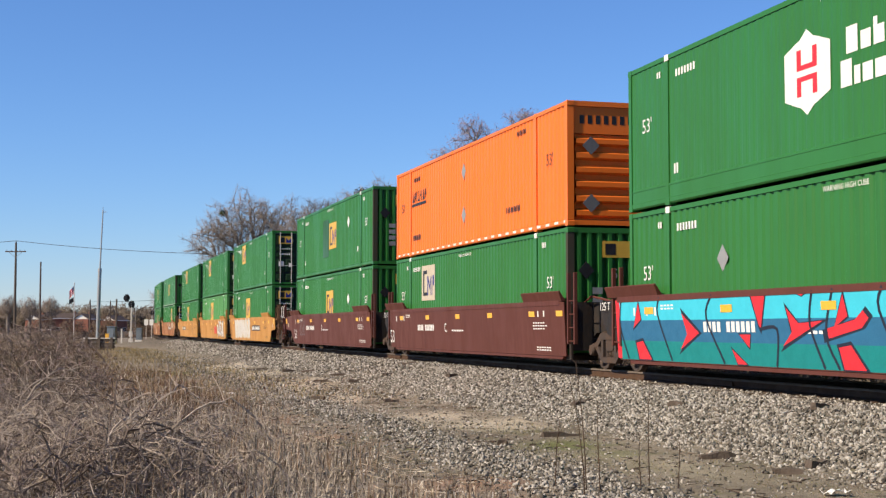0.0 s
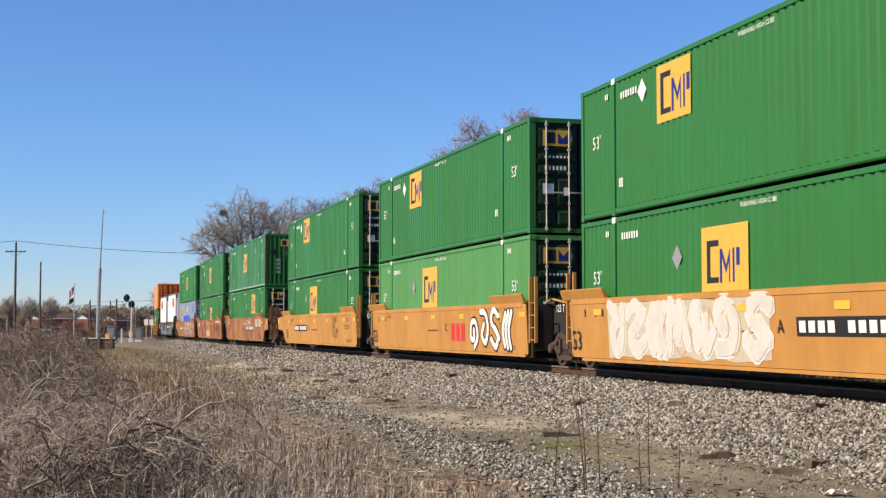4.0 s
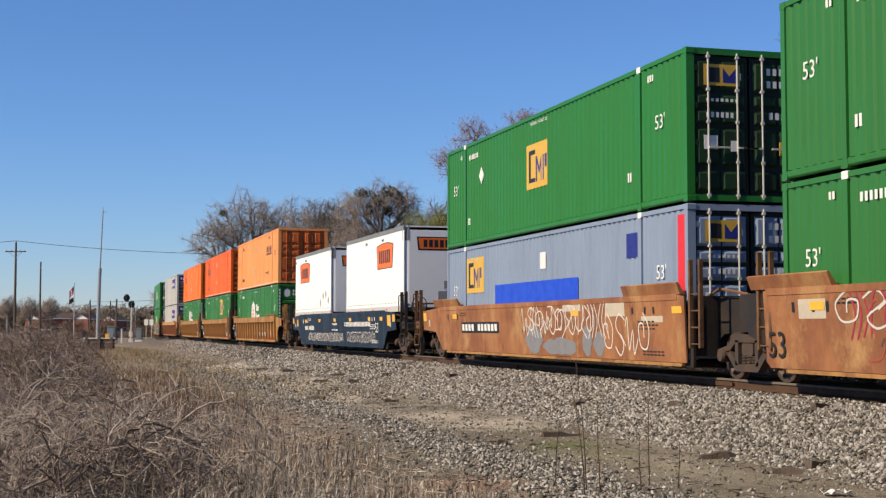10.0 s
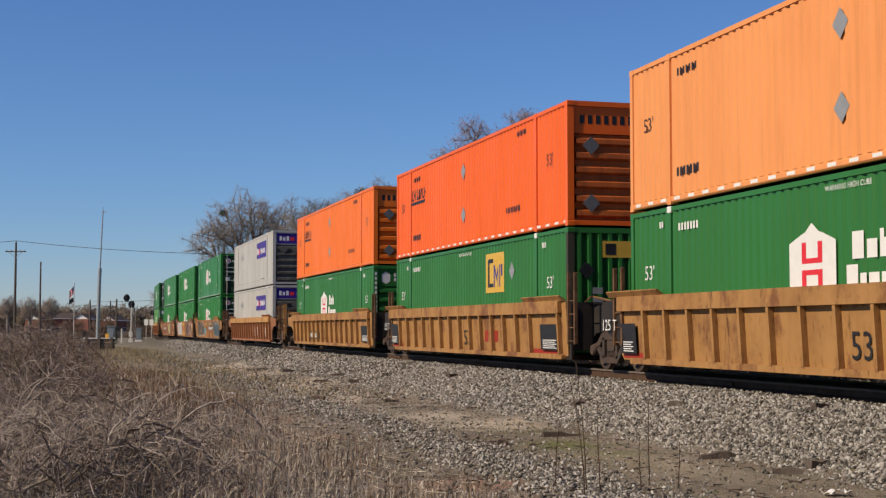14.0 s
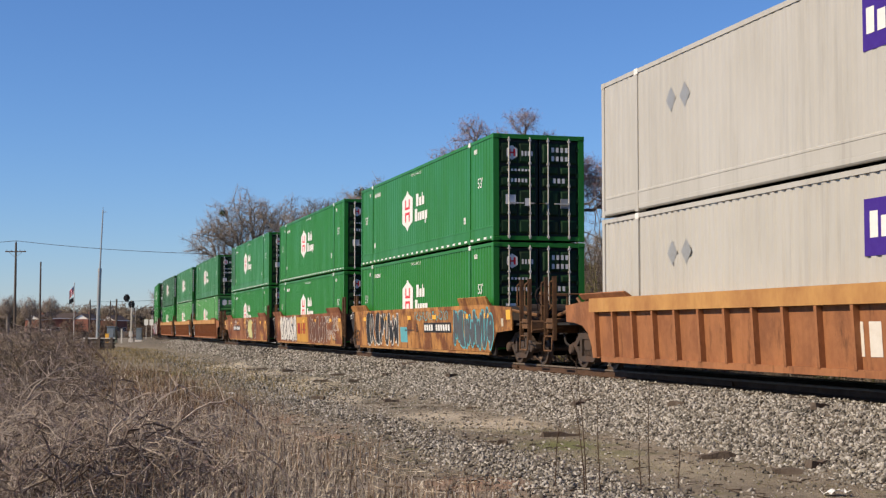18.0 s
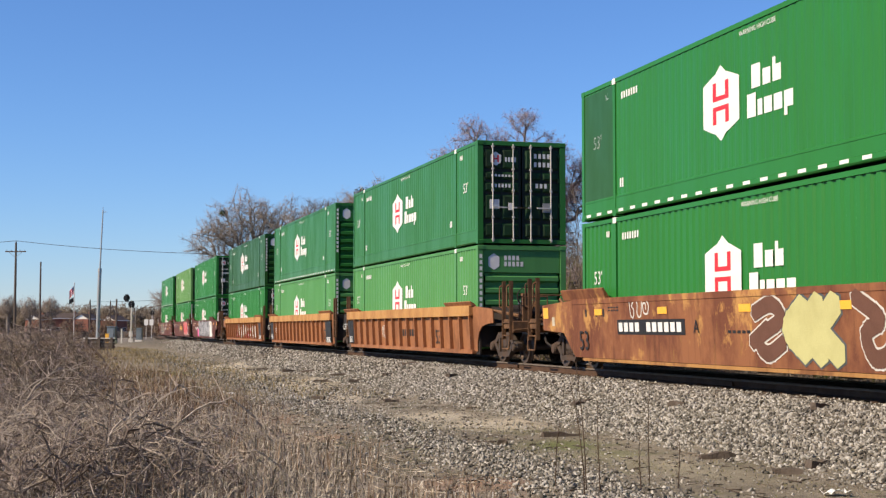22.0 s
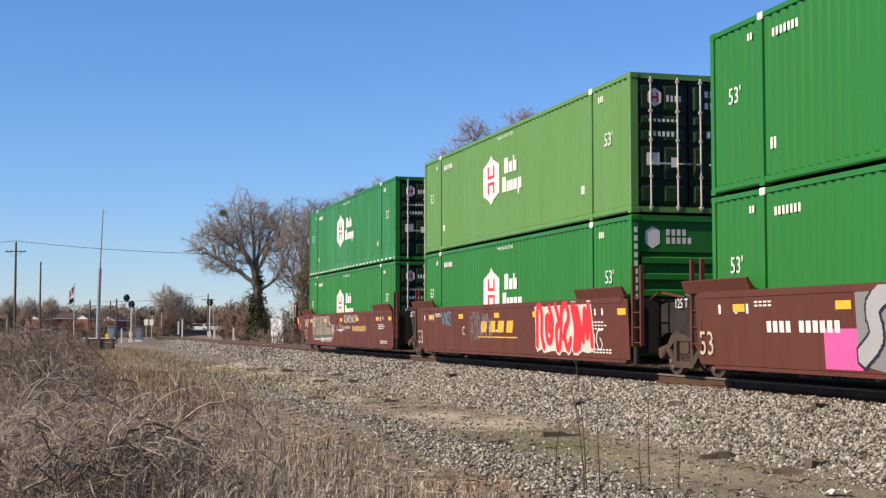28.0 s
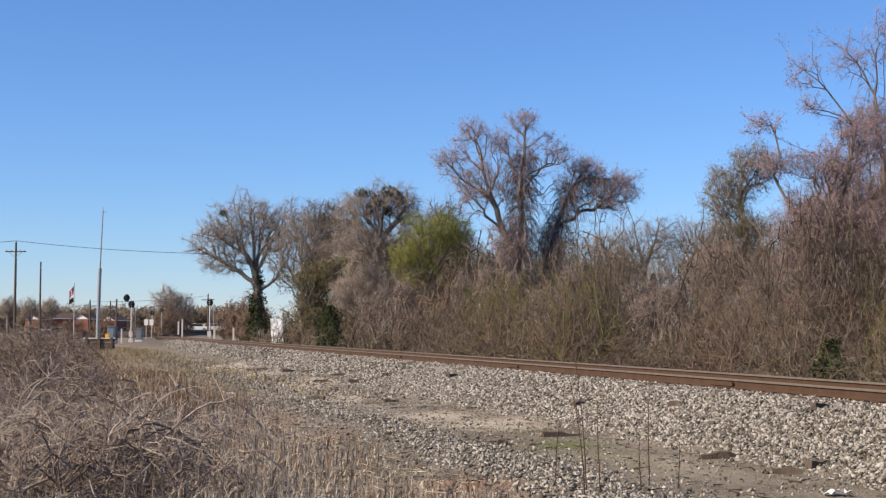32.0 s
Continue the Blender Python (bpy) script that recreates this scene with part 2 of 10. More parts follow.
BAR_STEEL = mat("galvanised_bar", (0.50, 0.49, 0.46), (0.40, 0.34, 0.28), 80, 4, 0.5, 0.0, 0.5)
CAR_PAINT = {
    "yellow": mat("car_yellow", (0.455, 0.228, 0.052), (0.29, 0.13, 0.04), 50, 1.0, 0.6, 0, 0.7, (1, 1, 0.5), 0.08, streak=0.22),
    "rust": mat("car_rust", (0.315, 0.139, 0.054), (0.175, 0.068, 0.036), 40, 0.8, 0.7, 0, 0.9, (1, 1, 0.7), 0.10, lo=0.40, hi=0.60, streak=0.45, wear=((0.40, 0.235, 0.095), 0.7, 0.53, 0.66)),
    "ochre": mat("car_ochre", (0.40, 0.195, 0.055), (0.17, 0.066, 0.028), 40, 1.5, 0.7, 0, 0.9, (1, 1, 0.55), 0.12, lo=0.45, hi=0.62, streak=0.9, wear=((0.105, 0.036, 0.018), 1.1, 0.49, 0.58)),
    "stained": mat("car_rust_stained", (0.235, 0.098, 0.042), (0.115, 0.040, 0.024), 40, 1.2, 0.75, 0, 0.95, (1, 1, 0.6), 0.12, lo=0.42, hi=0.60, streak=0.9, wear=((0.43, 0.23, 0.07), 1.0, 0.54, 0.61)),
    "tan": mat("car_tan", (0.36, 0.19, 0.060), (0.20, 0.095, 0.034), 40, 1.3, 0.7, 0, 0.8, (1, 1, 0.8), 0.1, streak=0.35, wear=((0.15, 0.060, 0.026), 1.3, 0.51, 0.62)),
    "orange": mat("car_orange_brown", (0.315, 0.136, 0.055), (0.175, 0.070, 0.034), 40, 1.3, 0.7, 0, 0.85, (1, 1, 0.8), 0.12, lo=0.4, hi=0.66, streak=0.35, wear=((0.155, 0.066, 0.032), 1.0, 0.50, 0.66)),
    "brown": mat("car_brown", (0.104, 0.034, 0.0235), (0.072, 0.026, 0.019), 40, 1.2, 0.6, 0, 0.6, (1, 1, 0.4), 0.06, streak=0.5),
    "navy": mat("car_navy", (0.013, 0.026, 0.046), (0.01, 0.019, 0.032), 40, 1.2, 0.55, 0, 0.6, (1, 1, 0.4), 0.06, streak=0.5),
}
CHORD = mat("chord_ochre", (0.43, 0.235, 0.075), (0.25, 0.11, 0.045), 40, 1.2, 0.7, 0, 0.8, (1, 1, 0.8), 0.1, lo=0.40, hi=0.68, streak=0.2)
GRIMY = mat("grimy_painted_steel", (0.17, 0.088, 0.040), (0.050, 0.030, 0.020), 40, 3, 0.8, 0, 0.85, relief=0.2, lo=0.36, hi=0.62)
UNDER = mat("underframe_black", (0.022, 0.020, 0.019), (0.06, 0.038, 0.026), 40, 2.5, 0.75, 0, 0.7, relief=0.2)
TRUCK = mat("truck_grime", (0.060, 0.046, 0.038), (0.11, 0.062, 0.038), 40, 3, 0.8, 0.1, 0.7, relief=0.2)
TREAD = mat("wheel_steel", (0.10, 0.075, 0.060), (0.16, 0.10, 0.07), 40, 5, 0.5, 0.5, 0.6)
PANEL_TAN = mat("logo_panel_tan", (0.50, 0.33, 0.165), (0.36, 0.20, 0.09), 40, 3, 0.7, 0, 0.6)
FADED_RED = mat("faded_red", (0.30, 0.075, 0.045), (0.24, 0.09, 0.05), 30, 4, 0.7, 0, 0.6)
PINK = mat("graffiti_pink", (0.75, 0.10, 0.32), None, 30, 4, 0.6, 0, 0.3)
CYAN = mat("graffiti_cyan", (0.06, 0.48, 0.62), None, 30, 3, 0.6, 0, 0.3)
DEEP = mat("graffiti_deep_blue", (0.03, 0.13, 0.25), None, 30, 3, 0.6, 0, 0.3)
SPRAY_GREY = mat("graffiti_grey", (0.20, 0.20, 0.21), None, 30, 3, 0.6, 0, 0.3)
SPRAY_TAUPE = mat("graffiti_taupe", (0.235, 0.205, 0.155), (0.155, 0.132, 0.098), 30, 1.6, 0.7, 0, 0.7, lo=0.4, hi=0.62)
SPRAY_GLOW = mat("graffiti_glow", (0.42, 0.34, 0.27), (0.17, 0.085, 0.060), 30, 2.2, 0.7, 0, 0.8, lo=0.42, hi=0.62)
SPRAY_DARK = mat("graffiti_charcoal", (0.075, 0.085, 0.095), (0.12, 0.13, 0.14), 30, 3, 0.6, 0, 0.4)
SPRAY_PALE = mat("graffiti_pale", (0.62, 0.58, 0.52), (0.45, 0.38, 0.30), 30, 3, 0.7, 0, 0.5)
TEAL_BAND = mat("graffiti_green_turquoise", (0.015, 0.20, 0.20), None, 30, 3, 0.6, 0, 0.3)
CRIMSON = mat("graffiti_crimson", (0.34, 0.030, 0.065), (0.24, 0.03, 0.05), 30, 3, 0.6, 0, 0.4)
SPRAY_MID = mat("graffiti_mid_grey", (0.34, 0.34, 0.36), (0.25, 0.25, 0.27), 30, 2, 0.6, 0, 0.5)
SPRAY_INK = mat("graffiti_ink", (0.020, 0.026, 0.045), None, 30, 3, 0.6, 0, 0.3)
STEEL_BLUE = mat("graffiti_steel_blue", (0.12, 0.26, 0.34), None, 30, 3, 0.6, 0, 0.4)

SPRAY_WHITE = mat("graffiti_white", (0.56, 0.54, 0.50), (0.38, 0.34, 0.30), 30, 2.5, 0.7, 0, 0.6)
SPRAY_BROWN = mat("graffiti_brown", (0.125, 0.060, 0.040), (0.085, 0.042, 0.030), 30, 2, 0.75, 0, 0.7)
SPRAY_LIME = mat("graffiti_pale_lime", (0.47, 0.45, 0.20), (0.33, 0.30, 0.13), 30, 2, 0.7, 0, 0.6)
SPRAY_BLUE = mat("graffiti_faded_blue", (0.11, 0.34, 0.39), (0.08, 0.22, 0.27), 30, 2.5, 0.7, 0, 0.5)
WORN_YELLOW = mat("worn_yellow_panel", (0.46, 0.245, 0.040), (0.30, 0.135, 0.035), 30, 2.0, 0.7, 0, 0.6, (1, 1, 0.3), streak=0.5)
DEEP_RED = mat("faded_logo_red", (0.30, 0.030, 0.018), (0.22, 0.04, 0.02), 30, 3, 0.7, 0, 0.5)

CACHE = {}


def kept(key, build, material):
    """Alike pieces share one mesh."""
    k = (key, material.name)
    if k not in CACHE:
        CACHE[k] = build().mesh(key if isinstance(key, str) else key[0], material)
    return CACHE[k]


def lettering(text, height, material):
    """Painted characters, standing in x and z, facing -y, from the origin to the right."""
    k = ("text", text, round(height, 3), material.name)
    if k not in CACHE:
        cu = bpy.data.curves.new("lettering", "FONT")
        cu.body, cu.size, cu.resolution_u = text, height / 0.7, 2
        ob = new("lettering", cu)
        me = bpy.data.meshes.new_from_object(ob)
        bpy.data.objects.remove(ob)
        me.transform(Matrix.Rotation(radians(90), 4, "X"))
        me.materials.clear()
        me.materials.append(material)
        CACHE[k] = me
    return CACHE[k]


def put_text(name, text, height, material, parent, x, y, z, label="", turn=0.0, lean=0.0):
    ob = part(name, lettering(text, height, material), None, parent, label)
    ob.matrix_basis = pose(x, y, z, lean, 0, turn)
    return ob


def rects(items, y):
    """Flat painted bars (x0, x1, z0, z1) on a side that faces -y."""
    s = Shape()
    for x0, x1, z0, z1 in items:
        s.flat_xz([(x0, z0), (x1, z0), (x1, z1), (x0, z1)], y)
    return s


def bars(x, z, n, w, h, y, gap=0.35):
    """A row of n short bars, where the writing cannot be read."""
    return rects([(x + i * w, x + i * w + w * (1 - gap), z, z + h) for i in range(n)], y)


# ---- containers: 53 feet, x forwards, the camera's side at -y, the base at z = 0 ----
HALF, WIDE, TALL = 8.075, 1.30, 2.885
SIDE = -1.281


def corrugated(x0, x1, z0, z1, y_out, y_in, pitch, flip=1):
    """An upright sheet with trapezoid ribs, facing -y (flip=1) or +y."""
    n = max(1, round((x1 - x0) / pitch))
    p = (x1 - x0) / n
    xs, ys = [], []
    for i in range(n):
        for f, y in ((0.0, y_in), (0.12, y_in), (0.30, y_out), (0.70, y_out), (0.88, y_in)):
            xs.append(x0 + (i + f) * p)
            ys.append(y)
    xs.append(x1), ys.append(y_in)
    k = len(xs)
    s = Shape()
    return s.poly([(x, y * flip, z) for z in (z0, z1) for x, y in zip(xs, ys)], [(i, i + 1, k + i + 1, k + i) for i in range(k - 1)])


def ribbed_end(up, y0, y1, z0, z1, x_out, x_in, n):
    """An end wall with n upright (up) or level ribs."""
    s = Shape()
    a0, a1 = (y0, y1) if up else (z0, z1)
    p = (a1 - a0) / n
    line = []
    for i in range(n):
        for f, x in ((0.0, x_in), (0.18, x_in), (0.34, x_out), (0.66, x_out), (0.82, x_in)):
            line.append((a0 + (i + f) * p, x))
    line.append((a1, x_in))
    k = len(line)
    if up:
        pts = [(x, a, z) for z in (z0, z1) for a, x in line]
    else:
        pts = [(x, y, a) for y in (y0, y1) for a, x in line]
    return s.poly(pts, [(i, i + 1, k + i + 1, k + i) for i in range(k - 1)])


def raised_panel(x, y0, y1, z0, z1, d=0.045, c=0.055):
    """A pressed panel on an end that faces +x."""
    s = Shape()
    pts = [(x, y0, z0), (x, y1, z0), (x, y1, z1), (x, y0, z1)]
    pts += [(x + d, y0 + c, z0 + c), (x + d, y1 - c, z0 + c), (x + d, y1 - c, z1 - c), (x + d, y0 + c, z1 - c)]
    return s.poly(pts, [(4, 5, 6, 7), (0, 1, 5, 4), (1, 2, 6, 5), (2, 3, 7, 6), (3, 0, 4, 7)])


def door_leaf(side):
    y0, y1 = (-1.17, -0.02) if side < 0 else (0.02, 1.17)
    return Shape().box(7.97, 8.01, y0, y1, 0.14, 2.74)


def door_panels(side):
    """The pressed panels of a leaf: (y0, y1, z0, z1) each."""
    y0, y1 = (-1.17, -0.02) if side < 0 else (0.02, 1.17)
    m = (y0 + y1) / 2
    return [(a, b, z0, z1) for z0, z1 in ((0.2, 0.58), (0.68, 1.38), (1.46, 1.72), (1.8, 2.02), (2.1, 2.66)) for a, b in ((y0 + 0.07, m - 0.015), (m + 0.015, y1 - 0.07))]


def lock_bar(y):
    s = Shape().tube((8.07, y, 0.06), (8.07, y, 2.80), 0.019, n=8)
    for z in (0.12, 0.75, 1.5, 2.1, 2.72):
        s.box(8.01, 8.094, y - 0.032, y + 0.032, z - 0.026, z + 0.026)
    s.box(8.08, 8.11, y, y + (0.42 if y < 0 else -0.42), 1.0, 1.035)
    return s


def diamond(x, z, w=0.24, h=0.28):
    return [(x - w, z), (x, z - h), (x + w, z), (x, z + h)]


def hexagon_mark(box, x, z, cut, y=SIDE - 0.004):
    """A tall white hexagon with red bars and two rows of white blocks beside it; cut: the lowest height that shows."""
    w, h = 0.68, 0.70
    hexa = [(x - w, z - 0.54 * h), (x - 0.46 * w, z - 0.72 * h), (x - 0.30 * w, z - 0.76 * h), (x, z - 0.96 * h), (x + 0.30 * w, z - 0.76 * h), (x + 0.46 * w, z - 0.72 * h), (x + w, z - 0.54 * h),
            (x + w, z + 0.54 * h), (x + 0.46 * w, z + 0.72 * h), (x + 0.30 * w, z + 0.76 * h), (x, z + 0.96 * h), (x - 0.30 * w, z + 0.76 * h), (x - 0.46 * w, z + 0.72 * h), (x - w, z + 0.54 * h)]
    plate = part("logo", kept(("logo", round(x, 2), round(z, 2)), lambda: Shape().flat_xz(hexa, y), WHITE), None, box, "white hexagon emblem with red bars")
    f = y - 0.003
    part("emblem", kept(("emblem", round(x, 2), round(z, 2)), lambda: rects([
        (x - 0.30, x - 0.17, z - 0.36, z - 0.05), (x - 0.30, x - 0.17, z + 0.05, z + 0.38), (x + 0.17, x + 0.30, z - 0.36, z - 0.05),
        (x + 0.17, x + 0.30, z + 0.05, z + 0.38), (x - 0.17, x + 0.17, z + 0.05, z + 0.13), (x - 0.17, x + 0.17, z - 0.13, z - 0.05)], f), LOGO_RED), None, plate)
    a = x + w + 0.28

    def blocks():
        r = [(a + dx, a + dx + ww, z + 0.06, z + 0.06 + hh) for dx, ww, hh in ((0.16, 0.30, 0.40), (0.54, 0.26, 0.27), (0.87, 0.10, 0.40), (0.97, 0.17, 0.27))]
        r += [(a + dx, a + dx + ww, z - 0.42 + z0, z - 0.42 + z1) for dx, ww, z0, z1 in ((0.0, 0.30, 0.0, 0.40), (0.36, 0.16, 0.0, 0.27), (0.58, 0.26, 0.0, 0.27), (0.90, 0.27, 0.0, 0.27), (1.23, 0.10, -0.13, 0.27), (1.33, 0.18, 0.0, 0.27))]
        return rects(r, y)
    part("wordmark", kept(("wordmark", round(x, 2), round(z, 2)), blocks, WHITE), None, box, "white painted blocks in two rows")


def square_mark(box, x, z, w=1.5, h=1.1, pale=False, tall=0.0, y=SIDE - 0.004):
    """A yellow square with a black comb shape and a blue zigzag."""
    q = kept(("logo", "square", round(x, 2), round(z, 2), w, h, pale, tall), lambda: rects([(x - w / 2, x + w / 2, z - h / 2, z + h / 2 + tall)], y), PALE if pale else LOGO_YELLOW)
    plate = part("logo", q, None, box, "yellow square emblem in black and blue")
    f = y - 0.003
    x0, z0 = x - w * 0.38, z - h * 0.36
    H = h * 0.72
    part("emblem", kept(("comb", round(x, 2), round(z, 2), w, h), lambda: rects([(x0, x0 + 0.14, z0, z0 + H), (x0 + 0.14, x0 + 0.46, z0, z0 + 0.10), (x0 + 0.14, x0 + 0.46, z0 + H - 0.11, z0 + H)], f), BLACK), None, plate, "black notched block")
    b = x0 + 0.5

    def zig():
        s = Shape()
        for pts in ([(0, 0), (0.09, 0), (0.09, 0.62), (0, 0.62)], [(0.09, 0.62), (0.09, 0.46), (0.25, 0.16), (0.25, 0.32)], [(0.25, 0.16), (0.40, 0.46), (0.40, 0.62), (0.25, 0.32)], [(0.36, 0.0), (0.40, 0.0), (0.40, 0.46), (0.36, 0.40)],
                    [(0.5, 0.0), (0.57, 0.0), (0.57, 0.62), (0.5, 0.62)], [(0.64, 0.30), (0.77, 0.30), (0.77, 0.62), (0.64, 0.62)]):
            s.flat_xz([(b + px * h / 1.1, z0 + pz * H / 0.8) for px, pz in pts], f)
        return s
    part("emblem", kept(("zigzag", round(x, 2), round(z, 2), w, h), zig, LOGO_BLUE), None, plate, "blue zigzag shape")


def dark_word(box, x, z, y=SIDE - 0.004):
    """A slanted row of dark blocks over a bar."""
    s = Shape()
    for i in range(8):
        a = x + i * 0.215
        s.flat_xz([(a, z), (a + 0.07, z), (a + 0.13, z + 0.34), (a + 0.06, z + 0.34)], y)
        if i % 3 != 2:
            s.flat_xz([(a + 0.05, z + 0.14 * (i % 3)), (a + 0.18, z + 0.14 * (i % 3)), (a + 0.2, z + 0.14 * (i % 3) + 0.07), (a + 0.06, z + 0.14 * (i % 3) + 0.07)], y - 0.001)
    s.flat_xz([(x - 0.08, z - 0.14), (x + 1.62, z - 0.14), (x + 1.66, z - 0.05), (x - 0.04, z - 0.05)], y)
    part("wordmark", s, BLACK, box, "dark slanted painted blocks over a bar")


def container(colour, end, label, marks):
    """One container with its frame, walls, end and markings. marks: what is painted on the camera's side."""
    paint = GREENS[colour]
    box = thing("shipping_container", label, "container", "containers on the train")
    sheet = any(m[0] == "sheet" for m in marks)
    dent = 0.008 if sheet else 0.029
    bays = ((-7.98, -6.26), (-6.18, 5.86), (5.94, 7.98))
    for i, (a, b) in enumerate(bays):
        part("side_panel", kept(("side_panel", i, dent), lambda: corrugated(a, b, 0.16, 2.79, SIDE, SIDE + dent, 0.262), paint), None, box)
        part("side_panel", kept(("far_panel", i), lambda: corrugated(a, b, 0.16, 2.79, SIDE, SIDE + 0.018, 0.262, -1), paint), None, box)
    if sheet:
        part("kick_band", kept("kick_band", lambda: Shape().extrude_x([(-1.20, 0.14), (-1.288, 0.14), (-1.288, 0.37), (-1.296, 0.375), (-1.296, 0.41), (-1.27, 0.43), (-1.20, 0.43)], -7.9, 7.9), paint), None, box, "smooth band along the foot of the side")
    part("roof", kept("roof", lambda: Shape().box(-7.98, 7.98, -1.22, 1.22, 2.83, 2.86), paint), None, box)
    part("floor", kept("floor", lambda: Shape().box(-7.98, 7.98, -1.22, 1.22, 0.10, 0.15), UNDER), None, box)
    for y in (-1, 1):
        part("top_rail", kept(("top_rail", y), lambda: Shape().box(-7.95, 7.95, y * 1.20, y * 1.298, 2.79, TALL - 0.01), paint), None, box)
        part("bottom_rail", kept(("bottom_rail", y), lambda: Shape().extrude_x([(y * 1.20, 0.028), (y * 1.275, 0.028), (y * 1.297, 0.055), (y * 1.297, 0.13), (y * 1.25, 0.17), (y * 1.20, 0.17)], -7.95, 7.95), paint), None, box)
        for x in (-1, 1):
            part("corner_post", kept(("corner_post", x, y), lambda: Shape().box(x * 7.93, x * 8.06, y * 1.14, y * 1.30, 0.12, 2.77, 0.015), POST_RUST if end == "upright" and x > 0 else paint), None, box)
            part("lifting_post", kept(("lifting_post", x, y), lambda: Shape().box(x * 6.06 - 0.22, x * 6.06 - 0.10, y * 1.20, y * 1.30, 0.13, 2.76, 0.015), paint), None, box)
            for z in (0.0, 2.765):
                part("corner_casting", kept(("corner_casting", x, y, z), lambda: Shape().box(x * 7.90, x * 8.072, y * 1.13, y * 1.304, z, z + 0.118, 0.012), paint), None, box)
                cm = WHITE if z and colour not in ("orange", "tan", "red") else paint
                part("corner_casting", kept(("lifting_casting", x, y, z), lambda: Shape().box(x * 6.06 - 0.25, x * 6.06 - 0.07, y * 1.14, y * 1.305, z, z + 0.12, 0.012), cm), None, box)
    for x in (-1, 1):
        part("end_header", kept(("end_header", x), lambda: Shape().box(x * 7.96, x * 8.06, -1.14, 1.14, 2.76, TALL - 0.006), paint), None, box)
        part("end_sill", kept(("end_sill", x), lambda: Shape().box(x * 7.96, x * 8.06, -1.14, 1.14, 0.02, 0.13), paint), None, box)
    part("end_wall", kept("rear_wall", lambda: ribbed_end(True, -1.15, 1.15, 0.13, 2.77, -8.04, -7.99, 8), paint), None, box)
    if end == "doors":
        # green boxes: near-black leaves, panels in a far darker green than the sides
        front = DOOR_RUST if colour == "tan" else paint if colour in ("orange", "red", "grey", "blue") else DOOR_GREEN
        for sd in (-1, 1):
            leaf = part("door", kept(("door", sd), lambda: door_leaf(sd), front if colour in ("orange", "tan", "red", "grey") else DOOR_LEAF_BLACK), None, box)
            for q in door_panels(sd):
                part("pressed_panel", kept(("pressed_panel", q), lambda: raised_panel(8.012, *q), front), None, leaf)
            for y in (0.26, 0.86):
                part("lock_bar", kept(("lock_bar", sd, y), lambda: lock_bar(sd * y), DOOR_RUST if colour == "tan" else BAR_STEEL), None, leaf, "galvanised lock bar")
            for z in (0.4, 1.1, 1.8, 2.5):
                part("hinge", kept(("hinge", sd, z), lambda: Shape().box(8.0, 8.055, sd * 1.07, sd * 1.2, z - 0.06, z + 0.06, 0.01), front), None, leaf)
    elif end == "upright":
        part("end_wall", kept("upright_end", lambda: ribbed_end(True, -1.14, 1.14, 0.13, 2.77, 8.055, 7.955, 9), paint), None, box)
    else:
        # grey and red boxes: the ribbed end is darker than the sides
        part("end_wall", kept("level_end", lambda: ribbed_end(False, -1.08, 1.08, 0.13, 2.12, 8.05, 7.955, 6), DARK_GREY if colour == "grey" else DOOR_RUST if colour == "red" else paint), None, box)
        part("end_panel", kept("end_panel", lambda: Shape().box(7.985, 8.02, -1.12, 1.12, 2.13, 2.755), paint), None, box)
    y = SIDE - 0.004
    ink = BLACK if colour in ("orange", "tan", "red", "grey") else WHITE
    for kind, *v in marks:
        if kind == "hexagon":
            hexagon_mark(box, v[0], v[1], 0)
        elif kind == "square":
            square_mark(box, *v)
        elif kind == "word":
            dark_word(box, *v)
        elif kind == "diamond":
            part("placard", kept(("placard", v[0], v[1]), lambda: Shape().flat_xz(diamond(v[0], v[1], 0.22, 0.24), y - 0.002), v[2]), None, box, "diamond placard holder")
        elif kind == "dashes":
            part("reflector_strip", kept("dash_strip", lambda: rects([(-7.8 + i * 0.6, -7.55 + i * 0.6, 0.068, 0.128) for i in range(27)], -1.2995), WHITE), None, box, "dashed white reflective strip")
        elif kind == "patch":
            part("repair_patch", rects([v[:4]], y), GREENS[v[4]], box, "patch of newer paint")
        elif kind == "panel":
            part("panel", rects([v[:4]], y), v[4], box, v[5])
    # small markings
    if colour != "grey":
        for x in (6.62, -7.42):
            put_text("size_mark", "53'", 0.28, ink if colour not in ("orange", "tan", "red") else BLACK, box, x, y, 1.52, "painted 53 foot mark")
        part("marking", kept("id_row", lambda: bars(-5.85, 2.40, 7, 0.125, 0.14, y, 0.42), ink), None, box)
    else:
        part("marking", kept("id_row_low", lambda: bars(3.6, 0.28, 7, 0.2, 0.18, y), ink), None, box)
    if colour in ("green", "bright", "faded", "lime", "dark"):
        put_text("marking", "WARNING HIGH CUBE", 0.085, WHITE, box, -0.7, y, 2.63, "white stencilled warning")
        part("marking", kept("lift_row", lambda: bars(5.3, 0.62, 2, 0.11, 0.19, y), ink), None, box)
        part("marking", kept("post_row", lambda: bars(6.3, 2.50, 3, 0.10, 0.13, y), ink), None, box)
        part("marking", kept("post_row_rear", lambda: bars(-6.7, 2.50, 2, 0.10, 0.12, y), ink), None, box)
        part("marking", kept("lift_row_rear", lambda: bars(-5.95, 0.57, 2, 0.11, 0.19, y), ink), None, box)
    elif colour in ("orange", "tan", "red"):
        part("marking", kept("low_row", lambda: bars(3.6, 0.62, 9, 0.13, 0.15, y, 0.45), BLACK), None, box)
        part("marking", kept("low_row_rear", lambda: bars(-5.9, 0.5, 7, 0.14, 0.17, y), BLACK), None, box)
